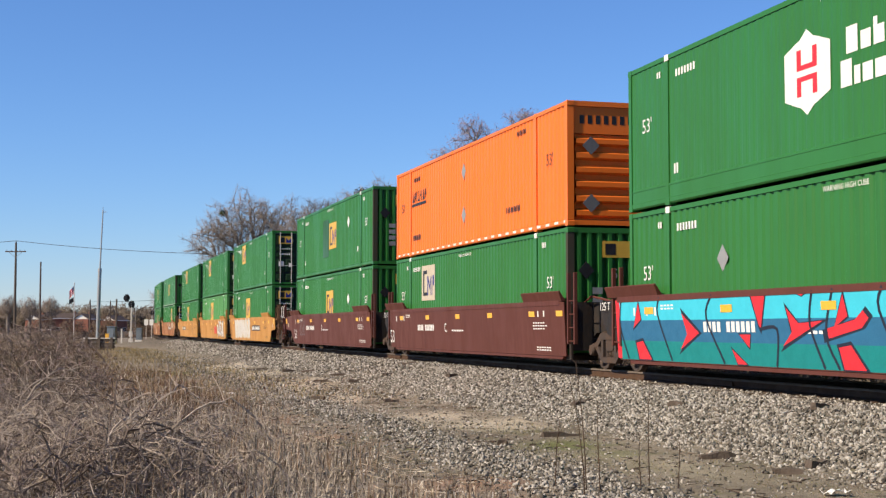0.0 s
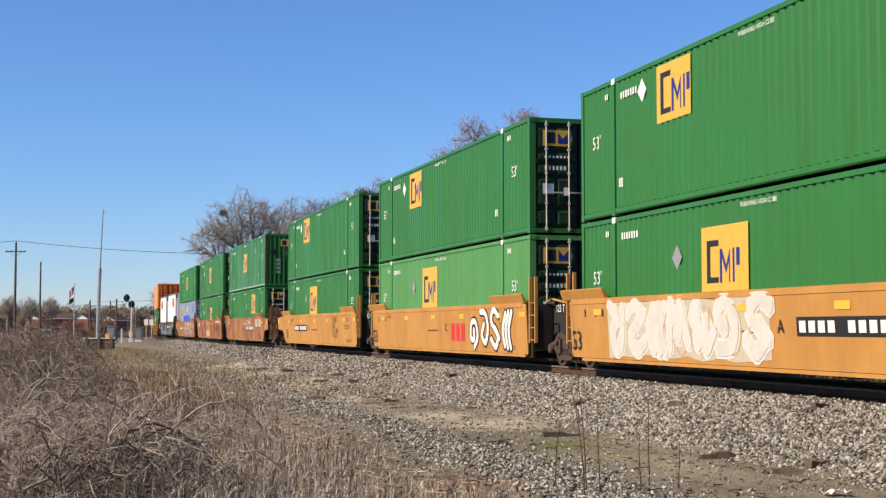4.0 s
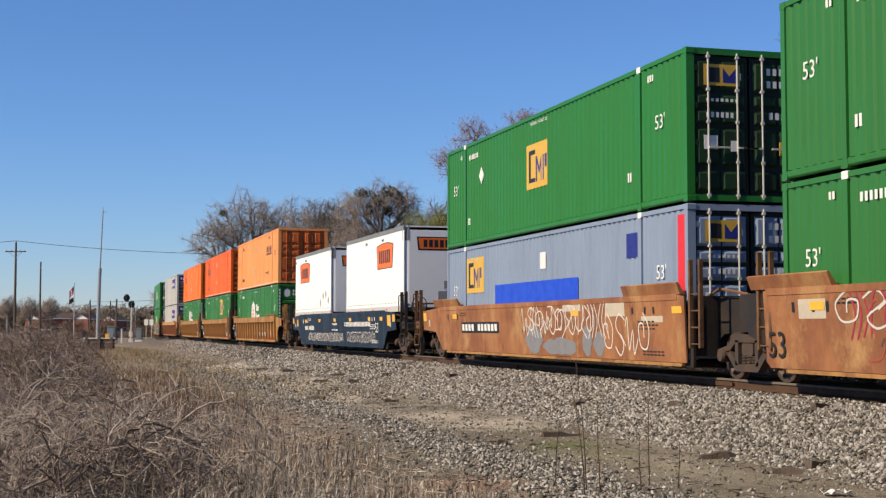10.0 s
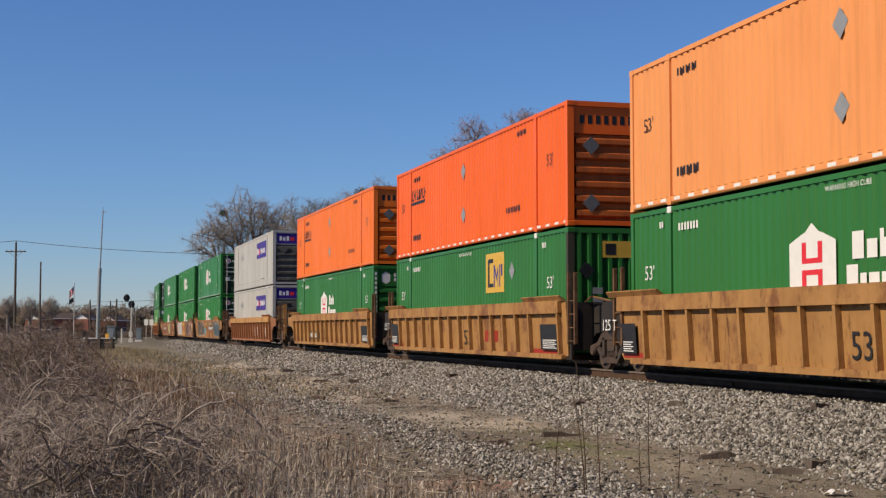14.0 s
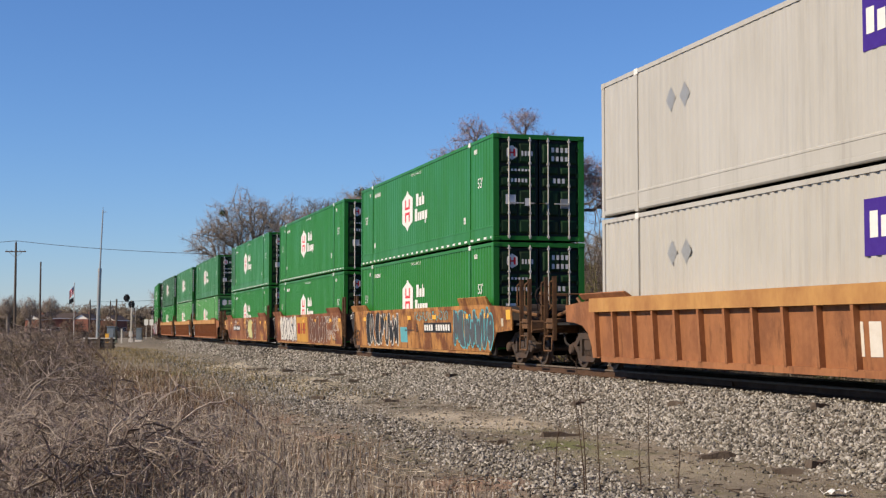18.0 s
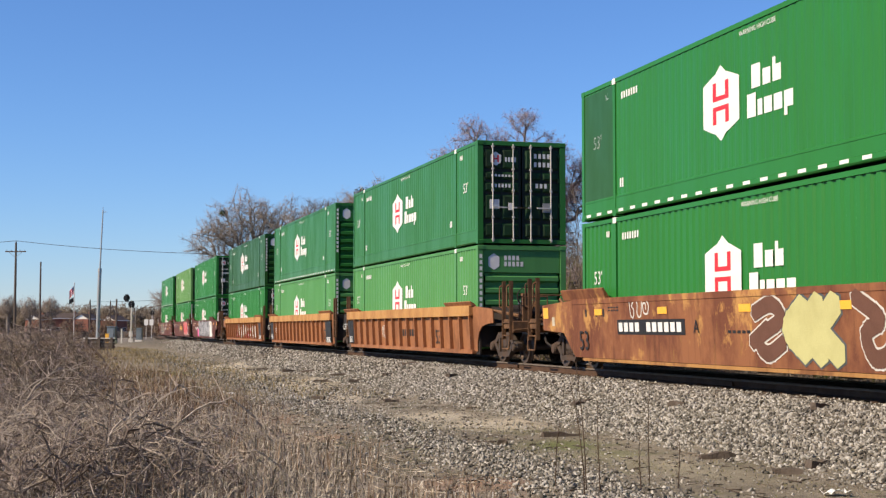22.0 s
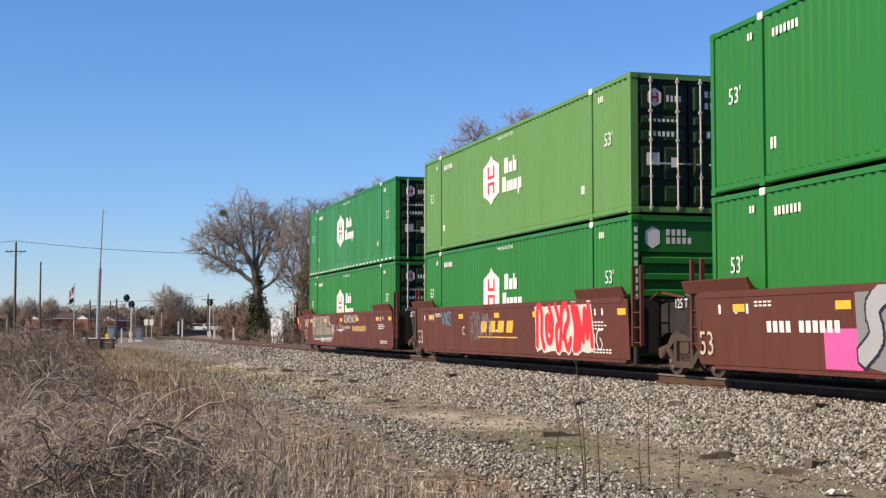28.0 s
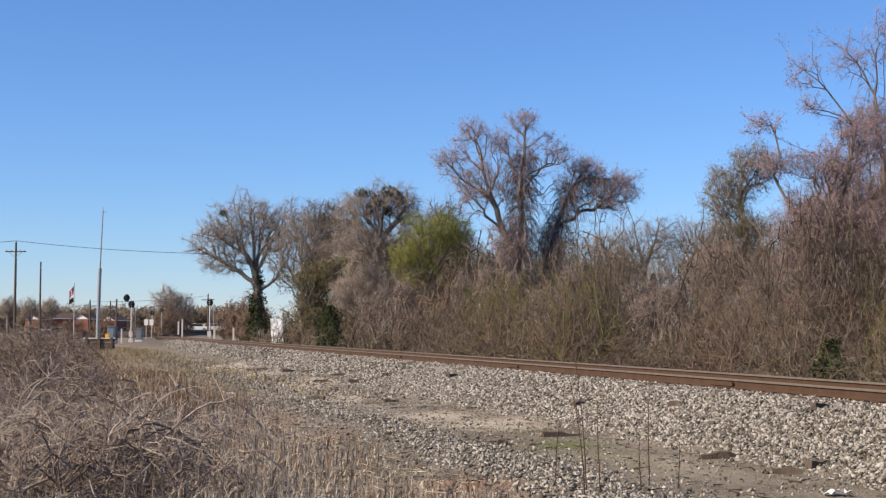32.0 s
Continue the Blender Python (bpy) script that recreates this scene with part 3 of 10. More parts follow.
        part("marking", kept("vent_row", lambda: bars(4.5, 2.52, 6, 0.12, 0.12, y, 0.45), BLACK), None, box)
    # the end that leads
    e = 8.065
    if end == "doors" and colour in ("green", "bright", "faded", "lime", "dark", "blue"):
        if any(m[0] == "square" for m in marks):
            s = Shape().flat_yz([(-0.95, 2.18), (-0.2, 2.18), (-0.2, 2.58), (-0.95, 2.58)], e - 0.004)
            tag = part("end_logo", s, LOGO_YELLOW, box, "yellow emblem on the door")
            part("emblem", Shape().flat_yz([(-0.86, 2.24), (-0.62, 2.24), (-0.62, 2.52), (-0.86, 2.52)], e - 0.001), BLACK, tag)
            part("emblem", Shape().flat_yz([(-0.55, 2.24), (-0.28, 2.24), (-0.28, 2.52), (-0.42, 2.36), (-0.55, 2.52)], e - 0.001), LOGO_BLUE, tag)
        else:
            s = Shape().flat_yz([(-0.92, 2.28), (-0.77, 2.18), (-0.62, 2.28), (-0.62, 2.48), (-0.77, 2.58), (-0.92, 2.48)], e - 0.004)
            tag = part("end_logo", s, WHITE, box, "white hexagon on the door")
            t = Shape()
            for a, b, c, d in ((-0.86, -0.81, 2.28, 2.48), (-0.73, -0.68, 2.28, 2.48), (-0.81, -0.73, 2.355, 2.4)):
                t.flat_yz([(a, c), (b, c), (b, d), (a, d)], e - 0.001)
            part("emblem", t, LOGO_RED, tag)
        s = Shape()
        for r, (y0, z0, n, w, h) in enumerate(((-0.5, 2.3, 4, 0.09, 0.13), (0.36, 2.42, 4, 0.13, 0.13), (0.36, 2.18, 4, 0.13, 0.13), (-0.9, 1.88, 7, 0.10, 0.06), (-0.9, 1.58, 6, 0.10, 0.10), (0.4, 1.58, 3, 0.13, 0.13))):
            for i in range(n):
                s.flat_yz([(y0 + i * w, z0), (y0 + i * w + w * 0.6, z0), (y0 + i * w + w * 0.6, z0 + h), (y0 + i * w, z0 + h)], e - 0.005)
        part("marking", kept("door_rows", lambda: s, WHITE), None, box)
        for k, (y0, z0, w, h, mm) in enumerate(((-0.95, 0.98, 0.28, 0.26, WHITE), (-0.4, 0.95, 0.16, 0.2, WHITE), (0.62, 0.9, 0.22, 0.26, LOGO_YELLOW if any(m[0] == "square" for m in marks) else SILVER))):
            part("label_plate", kept(("door_label", k), lambda: Shape().box(8.03, e - 0.003, y0, y0 + w, z0, z0 + h), mm), None, box)
    elif end == "level":
        hexagon = any(m[0] == "hexagon" for m in marks)
        if colour == "grey":
            tag = part("end_logo", Shape().flat_yz([(-1.08, 2.18), (1.08, 2.18), (1.08, 2.72), (-1.08, 2.72)], 8.026), PURPLE, box, "purple sign panel on the end")
            t = Shape()
            for i in range(3):
                t.flat_yz([(-0.95 + i * 0.19, 2.34), (-0.82 + i * 0.19, 2.34), (-0.82 + i * 0.19, 2.58 - 0.06 * (i % 2)), (-0.95 + i * 0.19, 2.58 - 0.06 * (i % 2))], 8.03)
            for i in range(10):
                t.flat_yz([(0.0 + i * 0.09, 2.34), (0.06 + i * 0.09, 2.34), (0.06 + i * 0.09, 2.46 + 0.05 * (i % 3 == 0)), (0.0 + i * 0.09, 2.46 + 0.05 * (i % 3 == 0))], 8.03)
            part("wordmark", t, WHITE, tag)
            part("emblem", Shape().flat_yz([(-0.38, 2.34), (-0.15, 2.34), (-0.15, 2.52), (-0.38, 2.52)], 8.03), LOGO_RED, tag)
        elif colour in ("orange", "tan", "red"):
            t = Shape()
            for i in range(9):
                t.flat_yz([(-0.98 + i * 0.2, 2.36), (-0.87 + i * 0.2, 2.36), (-0.87 + i * 0.2, 2.56), (-0.98 + i * 0.2, 2.56)], 8.025)
            part("wordmark", t, BLACK, box, "row of dark painted blocks")
        elif hexagon:
            tag = part("end_logo", Shape().flat_yz([(-0.98, 2.30), (-0.82, 2.2), (-0.66, 2.30), (-0.66, 2.56), (-0.82, 2.66), (-0.98, 2.56)], 8.026), WHITE, box, "pale hexagon on the end")
            t = Shape()
            for r in range(2):
                for i in range(4 + r):
                    t.flat_yz([(-0.52 + i * 0.12, 2.3 + 0.17 * (1 - r)), (-0.44 + i * 0.12, 2.3 + 0.17 * (1 - r)), (-0.44 + i * 0.12, 2.43 + 0.17 * (1 - r)), (-0.52 + i * 0.12, 2.43 + 0.17 * (1 - r))], 8.026)
            part("wordmark", t, WHITE, tag)
            t = Shape()
            for i in range(11):
                t.flat_yz([(-1.25, 2.52 - i * 0.17), (-1.17, 2.52 - i * 0.17), (-1.17, 2.63 - i * 0.17), (-1.25, 2.63 - i * 0.17)], 8.064)
            part("marking", t, WHITE, box)
            put_text("marking", "53'", 0.2, WHITE, box, 8.056, -0.15, 1.15, "", 90)
        if colour in ("orange", "tan", "red", "grey"):
            for yy, zz in ((-0.72, 1.85), (-0.72, 0.52) if colour != "grey" else (-0.1, 1.85)):
                part("placard", Shape().box(8.05, 8.07, yy - 0.15, yy + 0.15, zz - 0.15, zz + 0.15), DARK_GREY if colour == "grey" else PLACARD, box, "grey diamond placard holder").matrix_basis = Matrix.Translation((0, yy, zz)) @ Matrix.Rotation(radians(45), 4, "X") @ Matrix.Translation((0, -yy, -zz))
            part("label_plate", Shape().box(8.05, 8.06, 0.55, 0.8, 0.6, 0.95), PLACARD, box)
    elif end == "upright":
        tag = part("end_logo", Shape().flat_yz([(-0.45, 2.2), (0.3, 2.2), (0.3, 2.58), (-0.45, 2.58)], 8.056), LOGO_YELLOW, box, "yellow emblem on the end")
        part("emblem", Shape().flat_yz([(-0.38, 2.26), (-0.12, 2.26), (-0.12, 2.52), (-0.38, 2.52)], 8.059), BLACK, tag)
        part("placard", Shape().box(8.05, 8.07, -0.99, -0.71, 1.76, 2.04), BLACK, box, "dark diamond placard holder").matrix_basis = Matrix.Translation((0, -0.85, 1.9)) @ Matrix.Rotation(radians(45), 4, "X") @ Matrix.Translation((0, 0.85, -1.9))
        put_text("marking", "53", 0.22, SILVER, box, 8.06, -0.22, 1.72, "", 90)
        t = Shape()
        for i in range(4):
            t.flat_yz([(-0.7, 0.7 + i * 0.22), (-0.45, 0.7 + i * 0.22), (-0.45, 0.85 + i * 0.22), (-0.7, 0.85 + i * 0.22)], 8.056)
        part("marking", t, SILVER, box)
    return box


def trailer(label):
    """A 28 foot dry-van body: x forwards, base at z = 0, 9.3 long."""
    t = thing("trailer", label, "trailer", "trailers on the flat car")
    ahead = "front" in label
    L, w, h = (4.6 if ahead else 4.3), 1.25, 2.95
    part("side_panel", kept(("trailer", L, "near"), lambda: Shape().box(-L, L, -w, -w + 0.03, 0.24, h - 0.14), TRAILER_WHITE), None, t, "smooth white side panel")
    part("side_panel", kept(("trailer", L, "far"), lambda: Shape().box(-L, L, w - 0.03, w, 0.24, h - 0.14), TRAILER_WHITE), None, t)
    part("nose_panel", kept(("trailer", L, "nose"), lambda: Shape().box(L - 0.03, L, -w + 0.2, w - 0.2, 0.2, h - 0.14), TRAILER_WHITE), None, t, "white front panel")
    part("rear_frame", kept(("trailer", L, "rear"), lambda: Shape().box(-L - 0.02, -L, -w, w, 0.1, h), TRAILER_GREY), None, t)
    part("roof", kept(("trailer", L, "roof"), lambda: Shape().box(-L, L, -w + 0.04, w - 0.04, h - 0.05, h), TRAILER_WHITE), None, t)
    part("floor", kept(("trailer", L, "floor"), lambda: Shape().box(-L, L, -w + 0.05, w - 0.05, 0.06, 0.2), UNDER), None, t)
    for sd in (-1, 1):
        part("top_rail", kept(("trailer", L, "top", sd), lambda: Shape().box(-L, L, sd * (w - 0.06), sd * (w + 0.012), h - 0.15, h - 0.002), TRAILER_GREY), None, t, "grey top rail")
        part("bottom_rail", kept(("trailer", L, "bottom", sd), lambda: Shape().box(-L, L, sd * (w - 0.06), sd * (w + 0.012), 0.06, 0.25), BAR_STEEL), None, t)
        arc = [(L - 0.2 + 0.2 * math.sin(a), sd * (w - 0.2 + 0.2 * math.cos(a))) for a in [i * math.pi / 10 for i in range(6)]]
        part("corner_radius", kept(("trailer", L, "corner", sd), lambda: Shape().extrude_z(arc + [(L - 0.2, sd * (w - 0.2))], 0.1, h - 0.02), TRAILER_WHITE), None, t)
        part("corner_cap", kept(("trailer", L, "cap", sd), lambda: Shape().extrude_z([(x + 0.006, y + sd * 0.006) for x, y in arc] + [(L - 0.2, sd * (w - 0.2))], h - 0.5, h + 0.004), TRAILER_GREY), None, t)
    part("rivet_row", kept(("trailer", L, "rivets"), lambda: rects([(-L + 0.3 + i * 0.45, -L + 0.42 + i * 0.45, 0.34, 0.38) for i in range(19)], -w - 0.003), BLACK), None, t)
    part("reflector_strip", kept(("trailer", L, "reflectors"), lambda: rects([(-L + 0.4 + i * 2.1, -L + 0.65 + i * 2.1, 0.12, 0.17) for i in range(5)], -w - 0.016), LOGO_RED), None, t)

    def shield(cx, cz, k, f=1.0):
        top = [(cx + k * 1.27 * (i / 6 - 1), cz + k * (0.42 + 0.09 * math.sin(math.pi * i / 12))) for i in range(13)]
        return [(cx - k * 1.12 * f, cz - k * 0.42), (cx + k * 1.12 * f, cz - k * 0.42)] + [(a, b) for a, b in top[::-1]]
    y = -w - 0.004
    sign = part("logo", Shape().flat_xz(shield(1.9 if ahead else -1.82, 2.02, 1.0), y), BLACK, t, "orange sign with a black border")
    cx = 1.9 if ahead else -1.82
    part("sign_face", Shape().flat_xz(shield(cx, 2.02, 0.93), y - 0.003), LOGO_ORANGE, sign)
    s = Shape()
    for i in range(6):
        a = cx - 0.87 + i * 0.295
        s.flat_xz([(a, 1.80), (a + 0.2, 1.80), (a + 0.2, 2.26), (a, 2.26)], y - 0.006)
    part("wordmark", s, BLACK, sign, "row of black painted blocks")
    nose = part("logo", Shape().flat_yz([(-0.75, 2.12), (0.75, 2.12), (0.8, 2.58), (-0.8, 2.58)], L + 0.004), BLACK, t, "orange sign on the front panel")
    part("sign_face", Shape().flat_yz([(-0.69, 2.17), (0.69, 2.17), (0.74, 2.54), (-0.74, 2.54)], L + 0.007), LOGO_ORANGE, nose)
    s = Shape()
    for i in range(6):
        a = -0.56 + i * 0.19
        s.flat_yz([(a, 2.23), (a + 0.13, 2.23), (a + 0.13, 2.48), (a, 2.48)], L + 0.010)
    part("wordmark", s, BLACK, nose)
    for k, (a, b, c, d) in enumerate(((-0.05, 0.5, 0.45, 0.75), (0.15, 0.55, 0.85, 1.1), (0.62, 0.8, 1.0, 1.3))):
        part("connection_box", kept(("connection_box", k, L), lambda: Shape().box(L, L + 0.018, a, b, c, d, 0.005), SILVER), None, t)
    lens = [(1.5, 2.62), (1.68, 2.62)] if "front" in label else [(-1.5, 2.62), (-1.68, 2.62)]
    for a, b in lens + [(a - 2.6, b) for a, b in lens]:
        part("side_marker", Shape().tube((a, -w, b), (a, -w - 0.012, b), 0.055, n=10), BLACK, t)
    if "front" not in label:
        for k, (a, b) in enumerate(((2.6, 0.9), (3.2, 0.95), (2.0, 0.6), (3.75, 0.7))):
            part("placard", Shape().flat_xz(diamond(a, b, 0.16, 0.2), y), SILVER, t)
    return t


# ---- well cars: x forwards, rail top at z = 0 ----
WELL_TOP, WELL_LOW = 1.53, 0.27


def plate_y(z):
    """The side plate leans: wider at the top than at the sill."""
    return -1.37 - 0.07 * (z - WELL_LOW) / (WELL_TOP - WELL_LOW)


def leaning(outline, lift):
    """A flat shape painted on the leaning side plate."""
    s = Shape()
    return s.poly([(x, plate_y(z) - lift, z) for x, z in outline], [tuple(range(len(outline)))])


def quad_on(s, x0, x1, z0, z1, lift, slant=0.0):
    return s.poly([(x, plate_y(z) - lift, z) for x, z in ((x0, z0), (x1, z0), (x1 + slant, z1), (x0 + slant, z1))], [(0, 1, 2, 3)])


GLYPHS = (
    [[(0.1, 0.1), (0.25, 0.85), (0.6, 1.0), (0.75, 0.6), (0.45, 0.35), (0.9, 0.0)]],
    [[(0.9, 0.95), (0.35, 0.9), (0.1, 0.5), (0.4, 0.1), (0.8, 0.3), (0.55, 0.6)]],
    [[(0.0, 0.2), (0.3, 0.9), (0.5, 0.3), (0.75, 1.0), (1.0, 0.1)]],
    [[(0.1, 0.8), (0.5, 1.0), (0.8, 0.7), (0.2, 0.3), (0.5, 0.0), (0.95, 0.15)], [(0.6, 0.5), (0.95, 0.75)]],
    [[(0.05, 0.95), (0.2, 0.2), (0.5, 0.0), (0.8, 0.25), (0.7, 0.7), (0.95, 1.0)]],
    [[(0.1, 0.0), (0.35, 0.5), (0.1, 1.0)], [(0.4, 0.0), (0.65, 0.5), (0.4, 1.0)], [(0.7, 0.05), (0.95, 0.5), (0.7, 0.95)]],
    [[(0.5, 0.0), (0.1, 0.35), (0.3, 0.8), (0.8, 0.75), (0.9, 0.3), (0.55, 0.25), (0.5, 0.55)]],
    [[(0.0, 0.6), (0.35, 0.95), (0.4, 0.4), (0.75, 0.85), (0.8, 0.1), (1.0, 0.3)]],
)


def stroke(s, pts, w, lift, step):
    """A thick painted line, rounded through its points."""
    ends = [pts[0]] + list(pts) + [pts[-1]]
    fine = [pts[0]]
    for p, a, b, q in zip(ends, ends[1:], ends[2:], ends[3:]):
        for u in (0.25, 0.5, 0.75, 1.0):
            fine.append(tuple(0.5 * (2 * a[k] + (b[k] - p[k]) * u + (2 * p[k] - 5 * a[k] + 4 * b[k] - q[k]) * u * u + (3 * a[k] - p[k] - 3 * b[k] + q[k]) * u ** 3) for k in (0, 1)))
    pts, step = fine, step * 0.2
    for a, b in zip(pts, pts[1:]):
        d = Vector((b[0] - a[0], b[1] - a[1]))
        n = Vector((-d.y, d.x)).normalized() * w / 2
        e = d.normalized() * w * 0.3
        out = [(a[0] - e.x + n.x, a[1] - e.y + n.y), (a[0] - e.x * 2, a[1] - e.y * 2), (a[0] - e.x - n.x, a[1] - e.y - n.y),
               (b[0] + e.x - n.x, b[1] + e.y - n.y), (b[0] + e.x * 2, b[1] + e.y * 2), (b[0] + e.x + n.x, b[1] + e.y + n.y)]
        out = [(x, min(max(z, WELL_LOW + 0.01), WELL_TOP - 0.02)) for x, z in out]
        lift += step
        s.poly([(x, plate_y(z) - lift, z) for x, z in out], [tuple(range(6))])
    return lift


def graffiti(car, seed, x0, x1, z0, z1, n, fill, edge, back=None, fat=0.2, rim=0.09, label="graffiti in thick outlined shapes", lift=0.004):
    """Sprayed shapes on the camera's side, plain and unreadable."""
    rnd = random.Random(seed)
    if back is not None:
        out = [(x0 + (x1 - x0) * i / 11, z0 + rnd.uniform(-0.03, 0.1)) for i in range(12)] + [(x1 - (x1 - x0) * i / 11, z1 + rnd.uniform(-0.12, 0.03)) for i in range(12)]
        out = [(x, min(max(z, WELL_LOW + 0.01), WELL_TOP - 0.02)) for x, z in out]
        part("graffiti", leaning(out, lift), back, car, "sprayed background of " + label)
        lift += 0.002
    under, over = Shape(), Shape()
    w = (x1 - x0) / n
    l1, l2 = lift, lift + 0.008
    pick = rnd.randrange(8)
    for i in range(n):
        pick = (pick + rnd.choice((2, 3, 5))) % 8
        g = GLYPHS[pick]
        skew, drop, k = rnd.uniform(-0.12, 0.2), rnd.uniform(0, 0.06), rnd.uniform(0.92, 1.08)
        turn = (rnd.random() < 0.6, rnd.random() < 0.5)
        for line in g:
            line = [(1 - px if turn[0] else px, 1 - pz if turn[1] else pz) for px, pz in line]
            pts = [(x0 + w * (i + 0.08 + 0.84 * px) + skew * pz, z0 + fat * 0.6 + drop + (z1 - z0 - fat * 1.2) * pz * k) for px, pz in line]
            l1 = stroke(under, pts, fat + rim, l1, 0.00012)
            l2 = stroke(over, pts, fat, l2, 0.00012)
    ob = part("graffiti", under, edge, car, label)
    part("graffiti_fill", over, fill, ob)


def truck(car, x, r=0.42):
    """A three-piece truck with two wheelsets."""
    tk = part("truck", kept("bolster", lambda: Shape().box(-0.20, 0.20, -1.05, 1.05, 0.42, 0.70, 0.05), TRUCK), None, car, "grimy cast-steel truck")
    tk.matrix_basis = Matrix.Translation((x, 0, 0))
    for sd in (-1, 1):
        def frame_side():
            s = Shape()
            y0, y1 = sd * 0.93, sd * 1.07
            s.extrude_y([(-1.12, 0.52), (-0.72, 0.60), (-0.45, 0.80), (0.45, 0.80), (0.72, 0.60), (1.12, 0.52), (1.12, 0.40), (0.98, 0.62 - 0.14), (0.66, 0.48), (0.40, 0.66), (-0.40, 0.66), (-0.66, 0.48), (-0.98, 0.48), (-1.12, 0.40)][::sd], min(y0, y1), max(y0, y1))
            s.extrude_y([(-0.78, 0.50), (-0.40, 0.16), (0.40, 0.16), (0.78, 0.50), (0.62, 0.52), (0.32, 0.28), (-0.32, 0.28), (-0.62, 0.52)][::sd], min(y0, y1), max(y0, y1))
            for a in (-0.36, 0.36):
                s.box(a - 0.06, a + 0.06, y0, y1, 0.26, 0.70, 0.02)
            return s
        part("side_frame", kept(("side_frame", sd), frame_side, TRUCK), None, tk)
        for a in (-0.17, 0.0, 0.17):
            part("spring", kept(("spring", sd, a), lambda: Shape().lathe_z_like(a, sd * 0.99), TRUCK), None, tk)
        for a in (-0.89, 0.89):
            part("bearing", kept(("bearing", sd, a), lambda: Shape().lathe_y([(0.0, sd * 1.13), (0.10, sd * 1.13), (0.12, sd * 1.09), (0.12, sd * 0.95), (0.0, sd * 0.95)], a, r, 14), TRUCK), None, tk)
    sets = []
    for a in (-0.89, 0.89):
        def wheelset():
            s = Shape()
            for sd in (-1, 1):
                s.lathe_y([(0.10, sd * 0.80), (0.16, sd * 0.80), (0.19, sd * 0.755), (0.31, sd * 0.745), (0.35, sd * 0.80), (r, sd * 0.80), (r + 0.003, sd * 0.73), (r + 0.028, sd * 0.70), (r + 0.02, sd * 0.675), (0.35, sd * 0.675), (0.31, sd * 0.70), (0.10, sd * 0.70)], 0, 0, 28)
            s.lathe_y([(0.08, -1.05), (0.09, -0.7), (0.075, 0.0), (0.09, 0.7), (0.08, 1.05)], 0, 0, 12)
            for i in range(3):
                s.box(0.23 * math.cos(i * 2.094) - 0.03, 0.23 * math.cos(i * 2.094) + 0.03, -0.765, -0.74, 0.23 * math.sin(i * 2.094) - 0.03, 0.23 * math.sin(i * 2.094) + 0.03)
            return s
        w = part("wheelset", kept("wheelset", wheelset, TREAD), None, tk, "pair of worn steel wheels on an axle")
        w.matrix_basis = Matrix.Translation((a, 0, r))
        sets.append((w, a, r))
    part("brake_beam", kept("brake_beam", lambda: Shape().box(-0.45, -0.38, -0.85, 0.85, 0.32, 0.42).box(0.38, 0.45, -0.85, 0.85, 0.32, 0.42), TRUCK), None, tk)
    return sets


def spring_shape(self, x, y):
    """A coil spring as a stack of rings."""
    prof, n = [], 9
    for i in range(14):
        prof.append((0.075 if i % 2 else 0.058, 0.27 + i * 0.17 / 13))
    pts = [(x + r * math.cos(6.2832 * k / n), y + r * math.sin(6.2832 * k / n), z) for k in range(n) for r, z in prof]
    m = len(prof)
    return self.poly(pts, [(k * m + j, ((k + 1) % n) * m + j, ((k + 1) % n) * m + j + 1, k * m + j + 1) for k in range(n) for j in range(m - 1)])


Shape.lathe_z_like = spring_shape


def ladder(car, x, z0, z1, material, y=-1.36, w=0.38, rungs=4):
    s = Shape()
    for a in (0, w):
        s.box(x + a - 0.02, x + a + 0.02, y - 0.05, y, z0, z1, 0.005)
    ob = part("ladder", s, material, car, "steel ladder with worn rungs")
    for i in range(rungs):
        z = z0 + 0.06 + (z1 - z0 - 0.3) * i / max(rungs - 1, 1)
        part("rung", kept(("rung", round(x, 2), round(z, 2)), lambda: Shape().tube((x, y - 0.03, z), (x + w, y - 0.03, z), 0.014, n=6), material), None, ob)


